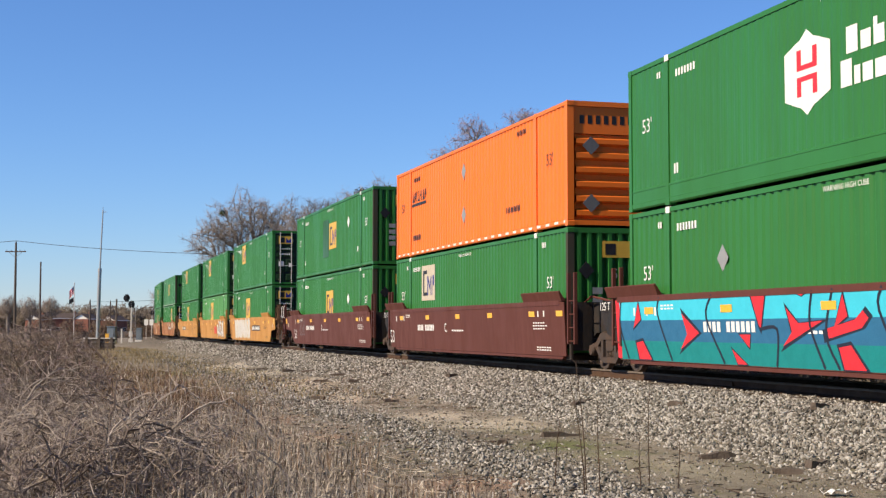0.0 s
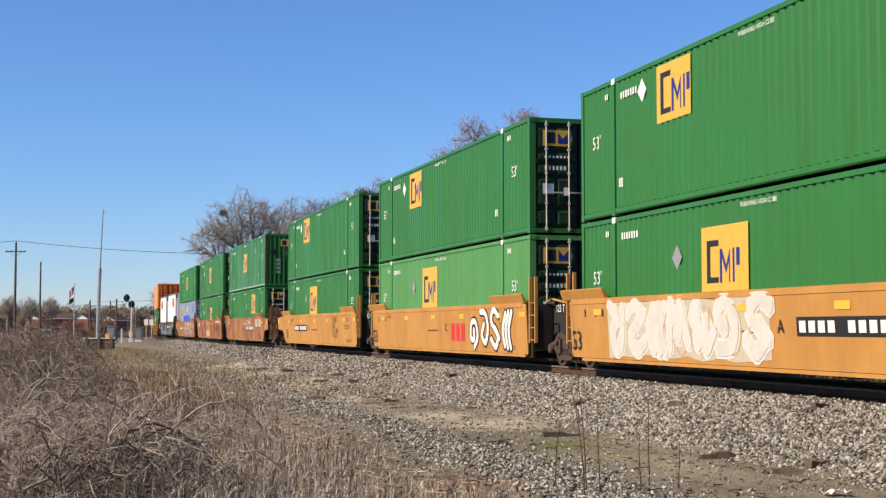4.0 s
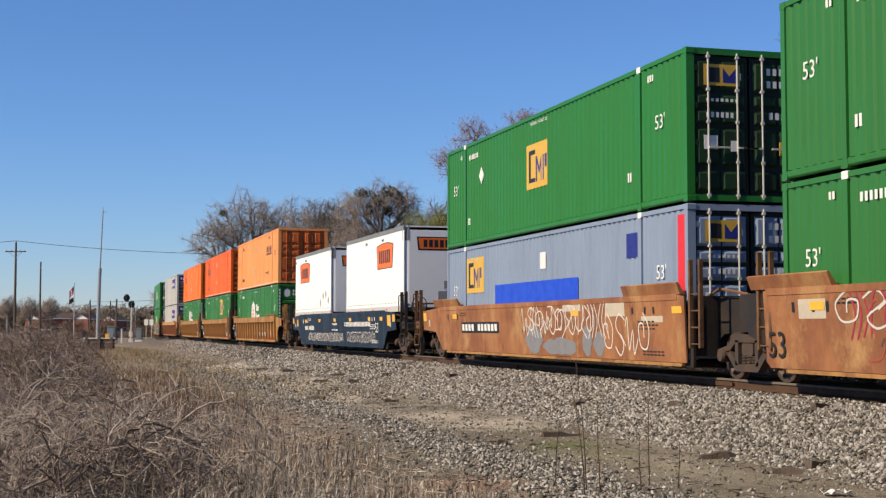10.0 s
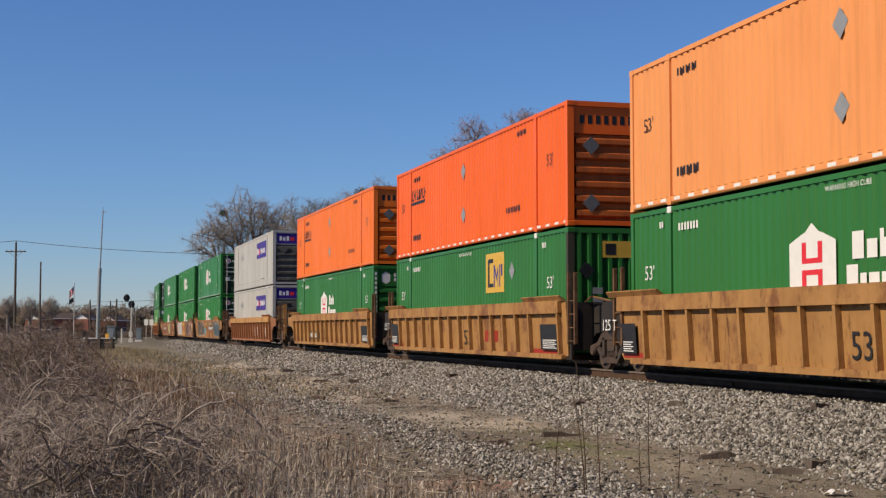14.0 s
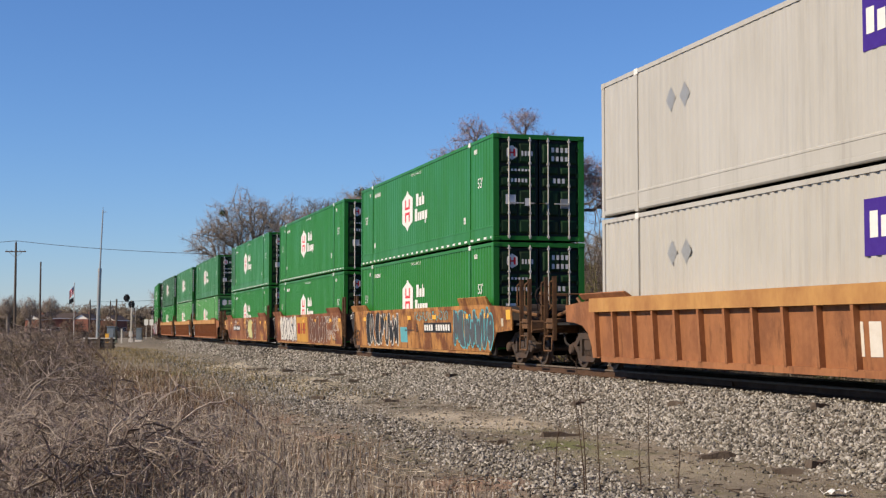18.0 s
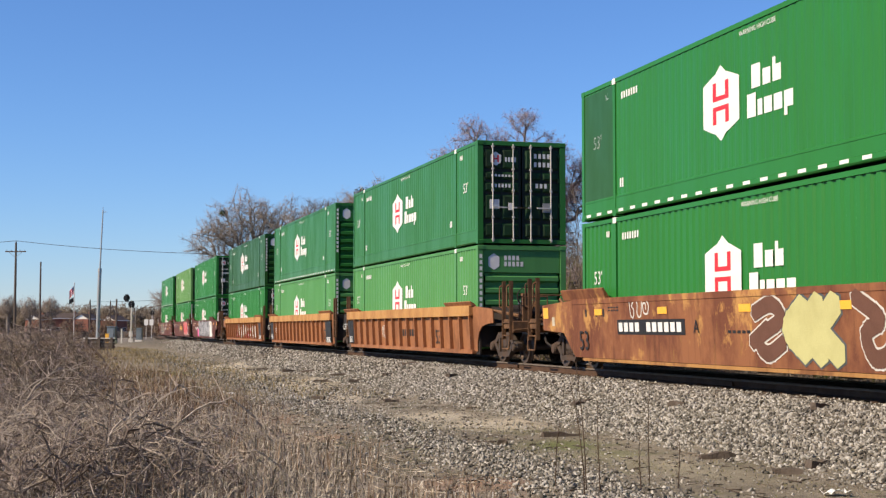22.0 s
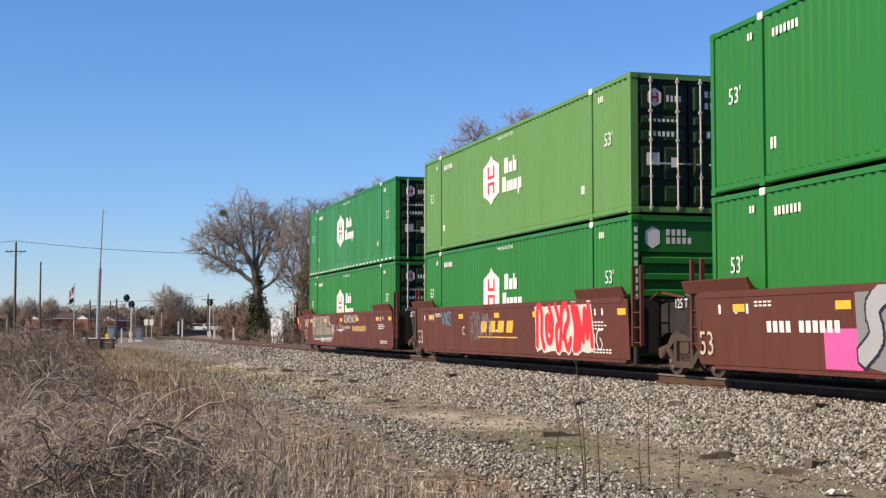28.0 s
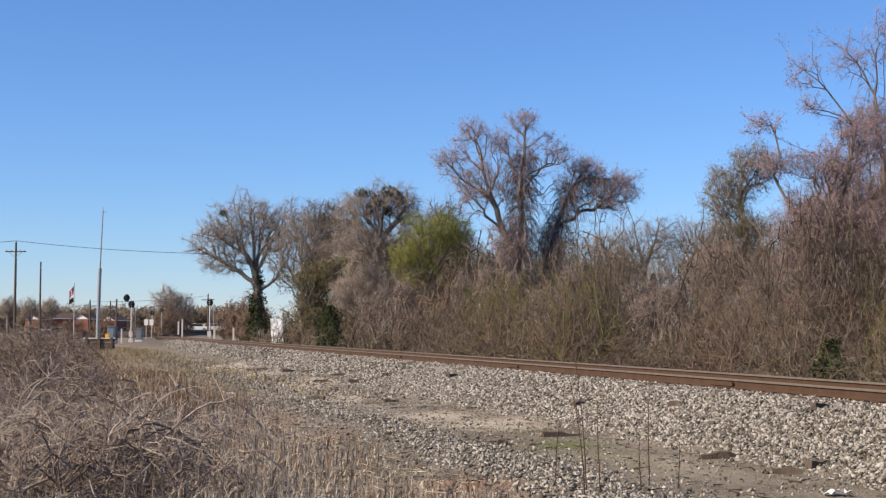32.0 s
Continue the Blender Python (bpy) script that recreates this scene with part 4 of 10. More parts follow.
def coupler_end(car, e, paint, brake, smooth, trim):
    """Platform, sill, coupler, hoses, posts and steps beyond the well; e = 1 front, -1 rear. The rear overhang is half a metre longer."""
    o = 0.0 if e > 0 else 0.5
    X = lambda x: e * (x + o)
    part("end_platform", kept(("end_platform", e), lambda: Shape().box(e * 8.0, X(11.0), -0.55, 0.55, 0.78, 1.0).box(e * 8.6, X(11.05), -1.28, 1.28, 0.98, 1.04), UNDER), None, car, "dark end platform of open plates")
    part("end_sill", kept(("end_sill", e), lambda: Shape().box(X(10.95), X(11.12), -1.32, 1.32, 0.80, 1.10, 0.03), paint), None, car)
    part("step_box", kept(("step_box", e), lambda: Shape().box(X(10.5), X(10.98), -1.36, -1.05, 0.90, 1.14, 0.02), paint), None, car, "boxed step between the end posts")
    if smooth:
        part("reflector", kept(("end_reflector", e), lambda: quad_on(Shape(), min(X(9.46), X(9.80)), max(X(9.46), X(9.80)), 1.13, 1.38, 0.006), SIGN_YELLOW), None, car, "yellow reflective end panel")
        part("label_plate", kept(("end_label", e), lambda: quad_on(Shape(), min(X(9.05), X(9.22)), max(X(9.05), X(9.22)), 0.96, 1.16, 0.006), PALE), None, car)
    part("end_bulkhead", kept(("end_bulkhead", e), lambda: Shape().box(e * 8.1, e * 8.2, -1.25, 1.25, 0.4, 1.5).extrude_y([(e * 8.2, 1.0), (e * 8.2, 1.5), (X(8.9), 1.44), (X(9.7), 1.06), (X(9.7), 1.0)][::e], -0.95, 0.95), UNDER), None, car, "dark sloping end plate of the well")
    part("cross_brace", kept(("cross_brace", e), lambda: Shape().pipe([(X(9.2), -1.25, 1.38), (X(10.95), -1.05, 1.22)], 0.045).pipe([(X(9.9), -0.6, 1.05), (X(10.9), -0.6, 1.62)], 0.035).pipe([(X(9.7), 0.7, 1.05), (X(10.95), 0.7, 1.5)], 0.035), paint), None, car)
    part("coupler", kept(("coupler", e), lambda: Shape().box(X(11.0), X(11.5), -0.10, 0.10, 0.74, 0.92, 0.03).box(X(11.42), e * (11.82 if e > 0 else 12.02), -0.20, 0.14, 0.70, 0.98, 0.05), TRUCK), None, car, "rusty steel coupler")
    part("uncoupling_lever", kept(("uncoupling_lever", e), lambda: Shape().pipe([(X(11.14), -1.3, 0.86), (X(11.16), -0.5, 0.94), (X(11.4), -0.12, 1.02)], 0.018), paint), None, car)
    part("air_hose", kept(("air_hose", e), lambda: Shape().pipe([(X(11.0), -0.45, 0.82), (X(11.2), -0.46, 0.55), (X(11.4), -0.35, 0.42), (X(11.6), -0.1, 0.40)], 0.03), UNDER), None, car, "black rubber air hose")
    part("angle_cock", kept(("angle_cock", e), lambda: Shape().box(X(10.9), X(11.06), -0.54, -0.36, 0.76, 0.9, 0.03).pipe([(X(10.2), -0.45, 0.8), (X(10.95), -0.45, 0.83)], 0.03), BAR_STEEL), None, car)
    for k, x in enumerate((10.44, 11.02)):
        a = X(x)
        post = part("end_post", kept(("end_post", e, k), lambda: Shape().box(a - 0.036, a + 0.036, -1.33, -1.30, 0.62, 2.12, 0.008).box(a - 0.036, a - 0.022, -1.39, -1.33, 0.62, 2.12).box(a + 0.022, a + 0.036, -1.39, -1.33, 0.62, 2.12), trim), None, car, "upright steel channel post")
        # brown cars: pale handhold, its sunlit look put into the colour
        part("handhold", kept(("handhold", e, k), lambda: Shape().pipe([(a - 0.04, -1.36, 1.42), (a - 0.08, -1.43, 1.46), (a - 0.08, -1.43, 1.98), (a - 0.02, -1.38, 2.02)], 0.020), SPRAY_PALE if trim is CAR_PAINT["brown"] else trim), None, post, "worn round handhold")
    for i in range(2):
        part("rung", kept(("end_rung", e, i), lambda: Shape().tube((X(10.46), -1.38, 0.72 + 0.33 * i), (X(11.0), -1.38, 0.72 + 0.33 * i), 0.016, n=6), trim), None, car)
    part("stirrup_step", kept(("stirrup_step", e), lambda: Shape().pipe([(X(10.46), -1.39, 0.70), (X(10.48), -1.40, 0.38), (X(11.0), -1.40, 0.38), (X(11.02), -1.39, 0.70)], 0.022), trim), None, car, "bent steel stirrup step")
    for q in (-1, 1):
        part("handrail", kept(("handrail", e, q), lambda: Shape().pipe([(X(11.0), q * 1.12, 1.1), (X(11.0), q * 1.12, 1.72), (X(11.0), q * 0.35, 1.72), (X(11.0), q * 0.35, 1.1)], 0.017), trim), None, car)
    part("far_post", kept(("far_post", e), lambda: Shape().box(X(10.9), X(11.0), 1.28, 1.38, 0.6, 2.0, 0.01).box(X(10.4), X(10.48), 1.28, 1.38, 0.6, 2.0, 0.01), trim), None, car)
    if brake:
        part("brake_wheel", kept(("brake_wheel", e), lambda: Shape().lathe_x(e * 10.5, -0.75, 1.72, 0.25), UNDER), None, car, "black hand brake wheel")
        part("brake_stand", kept(("brake_stand", e), lambda: Shape().box(e * 10.3, e * 10.47, -0.83, -0.67, 1.04, 1.82, 0.02), paint), None, car)
        part("brake_chain", kept(("brake_chain", e), lambda: Shape().pipe([(e * 10.4, -0.62, 1.6), (e * 10.2, -0.58, 1.06)], 0.02), TRUCK), None, car)
        part("air_tank", kept(("air_tank", e), lambda: Shape().lathe_y([(0.0, -0.9), (0.12, -0.9), (0.17, -0.82), (0.17, 0.2), (0.12, 0.3), (0.0, 0.3)], e * 9.45, 1.36, 16), UNDER), None, car, "dark horizontal air reservoir")
        part("brake_valve", kept(("brake_valve", e), lambda: Shape().box(e * 9.9, e * 10.15, -1.0, -0.7, 1.04, 1.34, 0.04).pipe([(e * 9.6, -0.8, 1.3), (e * 9.9, -0.85, 1.2), (e * 10.3, -0.9, 1.12)], 0.025), TRUCK), None, car)


def ring_shape(self, x, y, z, r):
    n = 20
    c = [(x, y + r * math.cos(6.2832 * i / n), z + r * math.sin(6.2832 * i / n)) for i in range(n + 1)]
    self.pipe(c, 0.016, 5)
    for i in range(4):
        self.tube((x, y, z), c[i * 5], 0.014, n=5)
    return self


Shape.lathe_x = ring_shape


def joint_end(car, e, paint):
    """The articulated end that shares a truck with the next unit."""
    dark = UNDER
    part("joint_nose", kept(("joint_nose", e), lambda: Shape().extrude_y([(e * 7.9, 0.55), (e * 8.4, 0.80), (e * 9.75, 0.86), (e * 9.75, 1.16), (e * 8.9, 1.45), (e * 7.9, 1.5)][::e], -0.75, 0.75), dark), None, car)
    part("end_bulkhead", kept(("joint_bulkhead", e), lambda: Shape().box(e * 8.1, e * 8.18, -1.25, 1.25, 0.4, 1.5), dark), None, car)
    part("deck_pipe", kept(("deck_pipe", e), lambda: Shape().pipe([(e * 8.1, -0.9, 1.5), (e * 8.6, -0.95, 1.62), (e * 9.4, -0.8, 1.5), (e * 9.7, -0.5, 1.3)], 0.028), paint), None, car)
    for k, x in enumerate((8.32, 8.72)):
        part("stanchion", kept(("stanchion", e, k), lambda: Shape().box(e * x - 0.035, e * x + 0.035, -1.42, -1.35, 0.55, 2.15, 0.01), paint), None, car)
    for i in range(4):
        part("rung", kept(("joint_rung", e, i), lambda: Shape().tube((e * 8.32, -1.39, 0.62 + 0.3 * i), (e * 8.72, -1.39, 0.62 + 0.3 * i), 0.015, n=6), paint), None, car)
    if e < 0:
        part("corner_panel", kept("corner_panel", lambda: Shape().extrude_y([(-8.5, 0.62), (-8.5, 1.5), (-9.45, 1.46), (-9.45, 1.12), (-9.1, 0.78)], -1.37, -1.30), dark), None, car, "black panel over the truck")


def well_car(paint_name, style, front, rear, label, marks, seed):
    """front, rear: 'coupler' or 'joint'. Returns the car and its wheelsets."""
    paint = CAR_PAINT[paint_name]
    car = thing("well_car", label, "rail car", "cars of the train")
    a = -8.5
    b = 7.95
    def outline(k=1):
        lo = [(a, WELL_LOW), (b, WELL_LOW)]
        if rear == "coupler":
            lo[0:1] = [(-10.36, 1.44), (-10.36, 0.86), (-9.0, 0.80), (-8.35, WELL_LOW)] if style == "smooth" else [(-10.1, 1.42), (-10.1, 1.05), (-9.6, 1.03), (-9.12, 0.96), (-8.82, 0.80), (-8.65, 0.55), (-8.6, WELL_LOW)]
        else:
            lo[0:1] = [(a, WELL_TOP - 0.04), (a, 0.36), (a + 0.1, WELL_LOW)]
        if front == "coupler":
            lo[-1:] = [(8.0, WELL_LOW), (8.6, 0.80), (9.88, 0.86), (9.88, 1.44)] if style == "smooth" else [(8.1, WELL_LOW), (8.15, 0.55), (8.32, 0.80), (8.62, 0.96), (9.1, 1.03), (9.6, 1.05), (9.6, 1.42)]
        else:
            lo[-1:] = [(b + 0.15, WELL_LOW), (b + 0.19, WELL_TOP - 0.04)]
        return lo + [(7.8, WELL_TOP), (-8.3, WELL_TOP)]
    deep = 0.0 if style == "smooth" else 0.05
    for sd in (-1, 1):
        def wall():
            s = Shape()
            o = outline()
            n = len(o)
            pts = [(x, sd * -(plate_y(z) + deep), z) for x, z in o] + [(x, sd * -(plate_y(z) + deep + 0.03), z) for x, z in o]
            return s.poly(pts, [tuple(range(n)), tuple(range(n, 2 * n))] + [(i, (i + 1) % n, n + (i + 1) % n, n + i) for i in range(n)])
        part("side_wall", kept(("side_wall", style, front, rear, sd), wall, paint), None, car)
        top = 0.10 if style == "smooth" else 0.28
        part("top_chord", kept(("top_chord", style, sd), lambda: Shape().box(-8.4, 7.85, sd * 1.30, sd * (1.446 if style == "smooth" else 1.488), WELL_TOP - top, WELL_TOP + 0.012, 0.02), CHORD if paint_name == "orange" else paint), None, car)
        part("bottom_chord", kept(("bottom_chord", style, sd), lambda: Shape().box(-7.9, 7.9, sd * 1.22, sd * (1.372 if style == "smooth" else 1.412), 0.20, 0.315 if style != "smooth" else 0.262, 0.02), CAR_PAINT["tan"] if paint_name in ("rust", "ochre", "stained") else paint), None, car)
        for k, (x0, x1) in enumerate(((5.4, 8.0), (-8.9, -6.4)) if paint_name != "navy" else ()):
            g = 0.21 if style == "smooth" else 0.11
            part("guide_plate", kept(("guide_plate", style, sd, k), lambda: Shape().extrude_x([(sd * 1.33, WELL_TOP), (sd * 1.44, WELL_TOP), (sd * 1.52, WELL_TOP + g), (sd * 1.49, WELL_TOP + g + 0.02), (sd * 1.36, WELL_TOP + 0.04)], x0, x1), paint), None, car, "flared container guide along the top edge")
    if style == "ribbed":
        n = 17
        for i in range(n):
            x = -8.15 + i * (15.9 / (n - 1))
            if any(m[0] == "black_box" and m[1] - 0.05 < x < m[2] + 0.05 for m in marks):
                continue
            part("rib", kept("rib", lambda: Shape().extrude_x([(-1.30, 0.30), (-1.425, 0.30), (-1.478, 1.2), (-1.478, 1.27), (-1.30, 1.27)], -0.04, 0.04), paint), None, car).matrix_basis = Matrix.Translation((x, 0, 0))
    # floor of the well, open between its cross members
    for i in range(7):
        x = -7.5 + i * 2.5
        part("cross_member", kept("cross_member", lambda: Shape().box(-0.18, 0.18, -1.3, 1.3, 0.17, 0.31, 0.02), UNDER), None, car).matrix_basis = Matrix.Translation((x, 0, 0))
    # added black plates: the shadow beyond the side walls made as solid pieces
    for sd in (-1, 1):
        part("end_skirt", kept(("end_skirt", sd), lambda: Shape().box(7.88, 8.22, sd * 1.24, sd * 1.29, 0.19, 1.47, 0.01), UNDER), None, car, "added black plate for the shadow past the well's side wall")
    part("brake_pipe", kept("brake_pipe", lambda: Shape().tube((-8, -0.6, 0.24), (8, -0.6, 0.24), 0.03, n=6), UNDER), None, car)
    sets = []
    for e, kind in ((1, front), (-1, rear)):
        if kind == "coupler":
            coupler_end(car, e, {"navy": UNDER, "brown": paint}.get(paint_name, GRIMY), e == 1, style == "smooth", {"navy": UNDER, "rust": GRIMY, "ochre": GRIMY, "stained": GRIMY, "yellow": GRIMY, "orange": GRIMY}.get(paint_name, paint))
            sets += truck(car, e * 9.6)
        else:
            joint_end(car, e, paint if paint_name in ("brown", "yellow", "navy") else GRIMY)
            if e < 0:
                sets += truck(car, -9.8)
    # reflectors and stencils on the camera's side
    if style == "smooth":
        for k, x in enumerate((-7.05, -3.82, -0.55, 2.45, 5.75, 7.62) if paint_name != "rust" else (-7.05, 2.45, 7.62)):
            part("reflector", kept(("reflector", x), lambda: quad_on(Shape(), x, x + 0.42, 1.18, 1.31, 0.0105), SIGN_YELLOW), None, car, "yellow reflector")
        ink = WHITE if paint_name in ("brown", "navy") else BLACK
        def stencil():
            s = Shape()
            for x, z, n, w, h in ((5.75, 1.18, 1, 0.12, 0.14), (6.35, 1.18, 1, 0.12, 0.14), (6.75, 1.18, 1, 0.12, 0.14), (-7.6, 1.15, 1, 0.12, 0.16), (-7.0, 1.15, 1, 0.12, 0.16), (-6.6, 1.15, 1, 0.12, 0.16), (6.2, 0.38, 6, 0.17, 0.03), (6.2, 0.44, 6, 0.17, 0.03), (6.0, 1.02, 5, 0.17, 0.03), (6.0, 0.95, 6, 0.17, 0.03), (6.0, 0.88, 5, 0.17, 0.03), (-1.0, 0.82, 7, 0.17, 0.05), (-6.3, 1.32, 4, 0.15, 0.03), (-6.3, 1.26, 4, 0.15, 0.03)):
                for i in range(n):
                    quad_on(s, x + i * w, x + i * w + w * 0.72, z, z + h, 0.004)
            return s
        part("stencil", kept("stencil", stencil, ink), None, car)
    for kind, *v in marks:
        if kind == "plate":
            x0, x1, dark = v
            z0, z1 = (0.78, 1.08) if style == "smooth" else (0.45, 0.77)
            lift = 0.0045 if style == "smooth" else -0.044
            if dark:
                part("number_plate", quad_on(Shape(), x0, x1, z0, z1, lift), BLACK, car, "black panel with white bars")
            s = Shape()
            n = 11
            for i in range(n):
                if i != 4:
                    w = (x1 - x0 - 0.16) / n
                    quad_on(s, x0 + 0.08 + i * w, x0 + 0.08 + i * w + w * 0.7, z0 + 0.06, z1 - 0.06, lift + 0.003)
            part("number_stencil", s, WHITE, car)
        elif kind == "text":
            txt, x, z, h, m = v
            ob = part("lettering", lettering(txt, h, m), None, car, "painted " + ("load limit mark" if "125" in txt else "size number"))
            ob.matrix_basis = pose(x, plate_y(z + h / 2) - ((0.02 if "125" in txt else -0.044) if style == "ribbed" else 0.012 if x > -8.5 else 0.004), z, 3.2 if x > -8.5 else 0)
        elif kind == "graffiti":
            graffiti(car, seed, *v)
            seed += 1
        elif kind == "panel":
            x0, x1, z0, z1, m, lb = v
            part("panel", quad_on(Shape(), x0, x1, z0, z1, 0.0035 if style == "smooth" else -0.046), m, car, lb)
        elif kind == "bars":
            x, z, n, w, h, m, slant = v
            s = Shape()
            for i in range(n):
                quad_on(s, x + i * w, x + i * w + w * 0.68, z, z + h, -0.042 if style == "ribbed" else 0.0075, slant)
            part("wordmark", s, m, car, "row of painted blocks")
        elif kind == "wedge":
            pts, fill, edge = v
            cx, cz = sum(p[0] for p in pts) / len(pts), sum(p[1] for p in pts) / len(pts)
            out = [(cx + (x - cx) * 1.22, min(max(cz + (z - cz) * 1.3, WELL_LOW + 0.01), WELL_TOP - 0.02)) for x, z in pts]
            ob = part("graffiti", leaning(out, 0.0055), edge, car, "dark edged sprayed wedge")
            part("graffiti_fill", leaning([(x, min(z, WELL_TOP - 0.03)) for x, z in pts], 0.0075), fill, ob)
        elif kind == "fade":
            x0, x1, z0, z1, m = v
            rnd = random.Random(seed)
            seed += 1
            for i in range(9):
                a, w, h = x0 + (x1 - x0) * rnd.random(), rnd.uniform(0.25, 0.6), rnd.uniform(0.4, 1.0)
                out = [(a + w * math.cos(q * 0.5236) * (1 + 0.2 * math.sin(q * 2 + i)), min(max(z0 + (z1 - z0) * h * (0.5 + 0.55 * math.sin(q * 0.5236)), WELL_LOW + 0.01), WELL_TOP - 0.02)) for q in range(12)]
                part("graffiti", leaning(out, 0.0042 + i * 0.00012), m, car, "cloud of faded grey spray")
        elif kind == "lines":
            s, l = Shape(), 0.009
            for pts in v[0]:
                l = stroke(s, pts, v[2] if len(v) > 2 else 0.055, l, 0.0001)
            part("graffiti", s, v[1], car, "dark sprayed outlines")
        elif kind == "shape":
            pts, m, lift, lb = v
            part("graffiti", leaning(pts, lift), m, car, lb)
        elif kind == "scrawl":
            x0, x1, z0, z1, m, n = v
            rnd = random.Random(seed)
            seed += 1
            s = Shape()
            l = 0.006 if style == "smooth" else -0.044
            for i in range(n):
                g = GLYPHS[rnd.randrange(len(GLYPHS))]
                turn = (rnd.random() < 0.6, rnd.random() < 0.5)
                for line in g:
                    line = [(1 - px if turn[0] else px, 1 - pz if turn[1] else pz) for px, pz in line]
                    l = stroke(s, [(x0 + (x1 - x0) * (i + px) / n, z0 + (z1 - z0) * pz) for px, pz in line], 0.034, l, 0.0001)
            part("graffiti", s, m, car, "thin sprayed scrawl")
        elif kind == "black_box":
            part("stencil_panel", quad_on(Shape(), *v, 0.014), BLACK, car, "black stencil panel with white bars")
            s = Shape()
            for i in range(5):
                quad_on(s, v[0] + 0.15, v[1] - 0.15 - 0.1 * (i % 2), v[2] + 0.04 + i * 0.045, v[2] + 0.06 + i * 0.045, 0.017)
            part("stencil", s, WHITE, car)
    return car, sets


# ---- the train: for each unit the distance of its load's front end up the line at 16 s ----
UNITS = [-218.0, -198.36, -178.7, -154.9, -135.3, -115.8, -92.0, -72.5, -52.9, -29.1, -5.3, 14.4, 34.0, 57.6, 81.3, 100.6, 120.4, 144.35, 164.0, 183.5, 207.1, 226.8, 246.72]
SPEED, GAIN, MID = 15.346, 0.00824, 16.0
MOVING, WHEELS = [], []


def train_at(u, t):
    return u - SPEED * (t - MID) - GAIN * (t - MID) ** 2


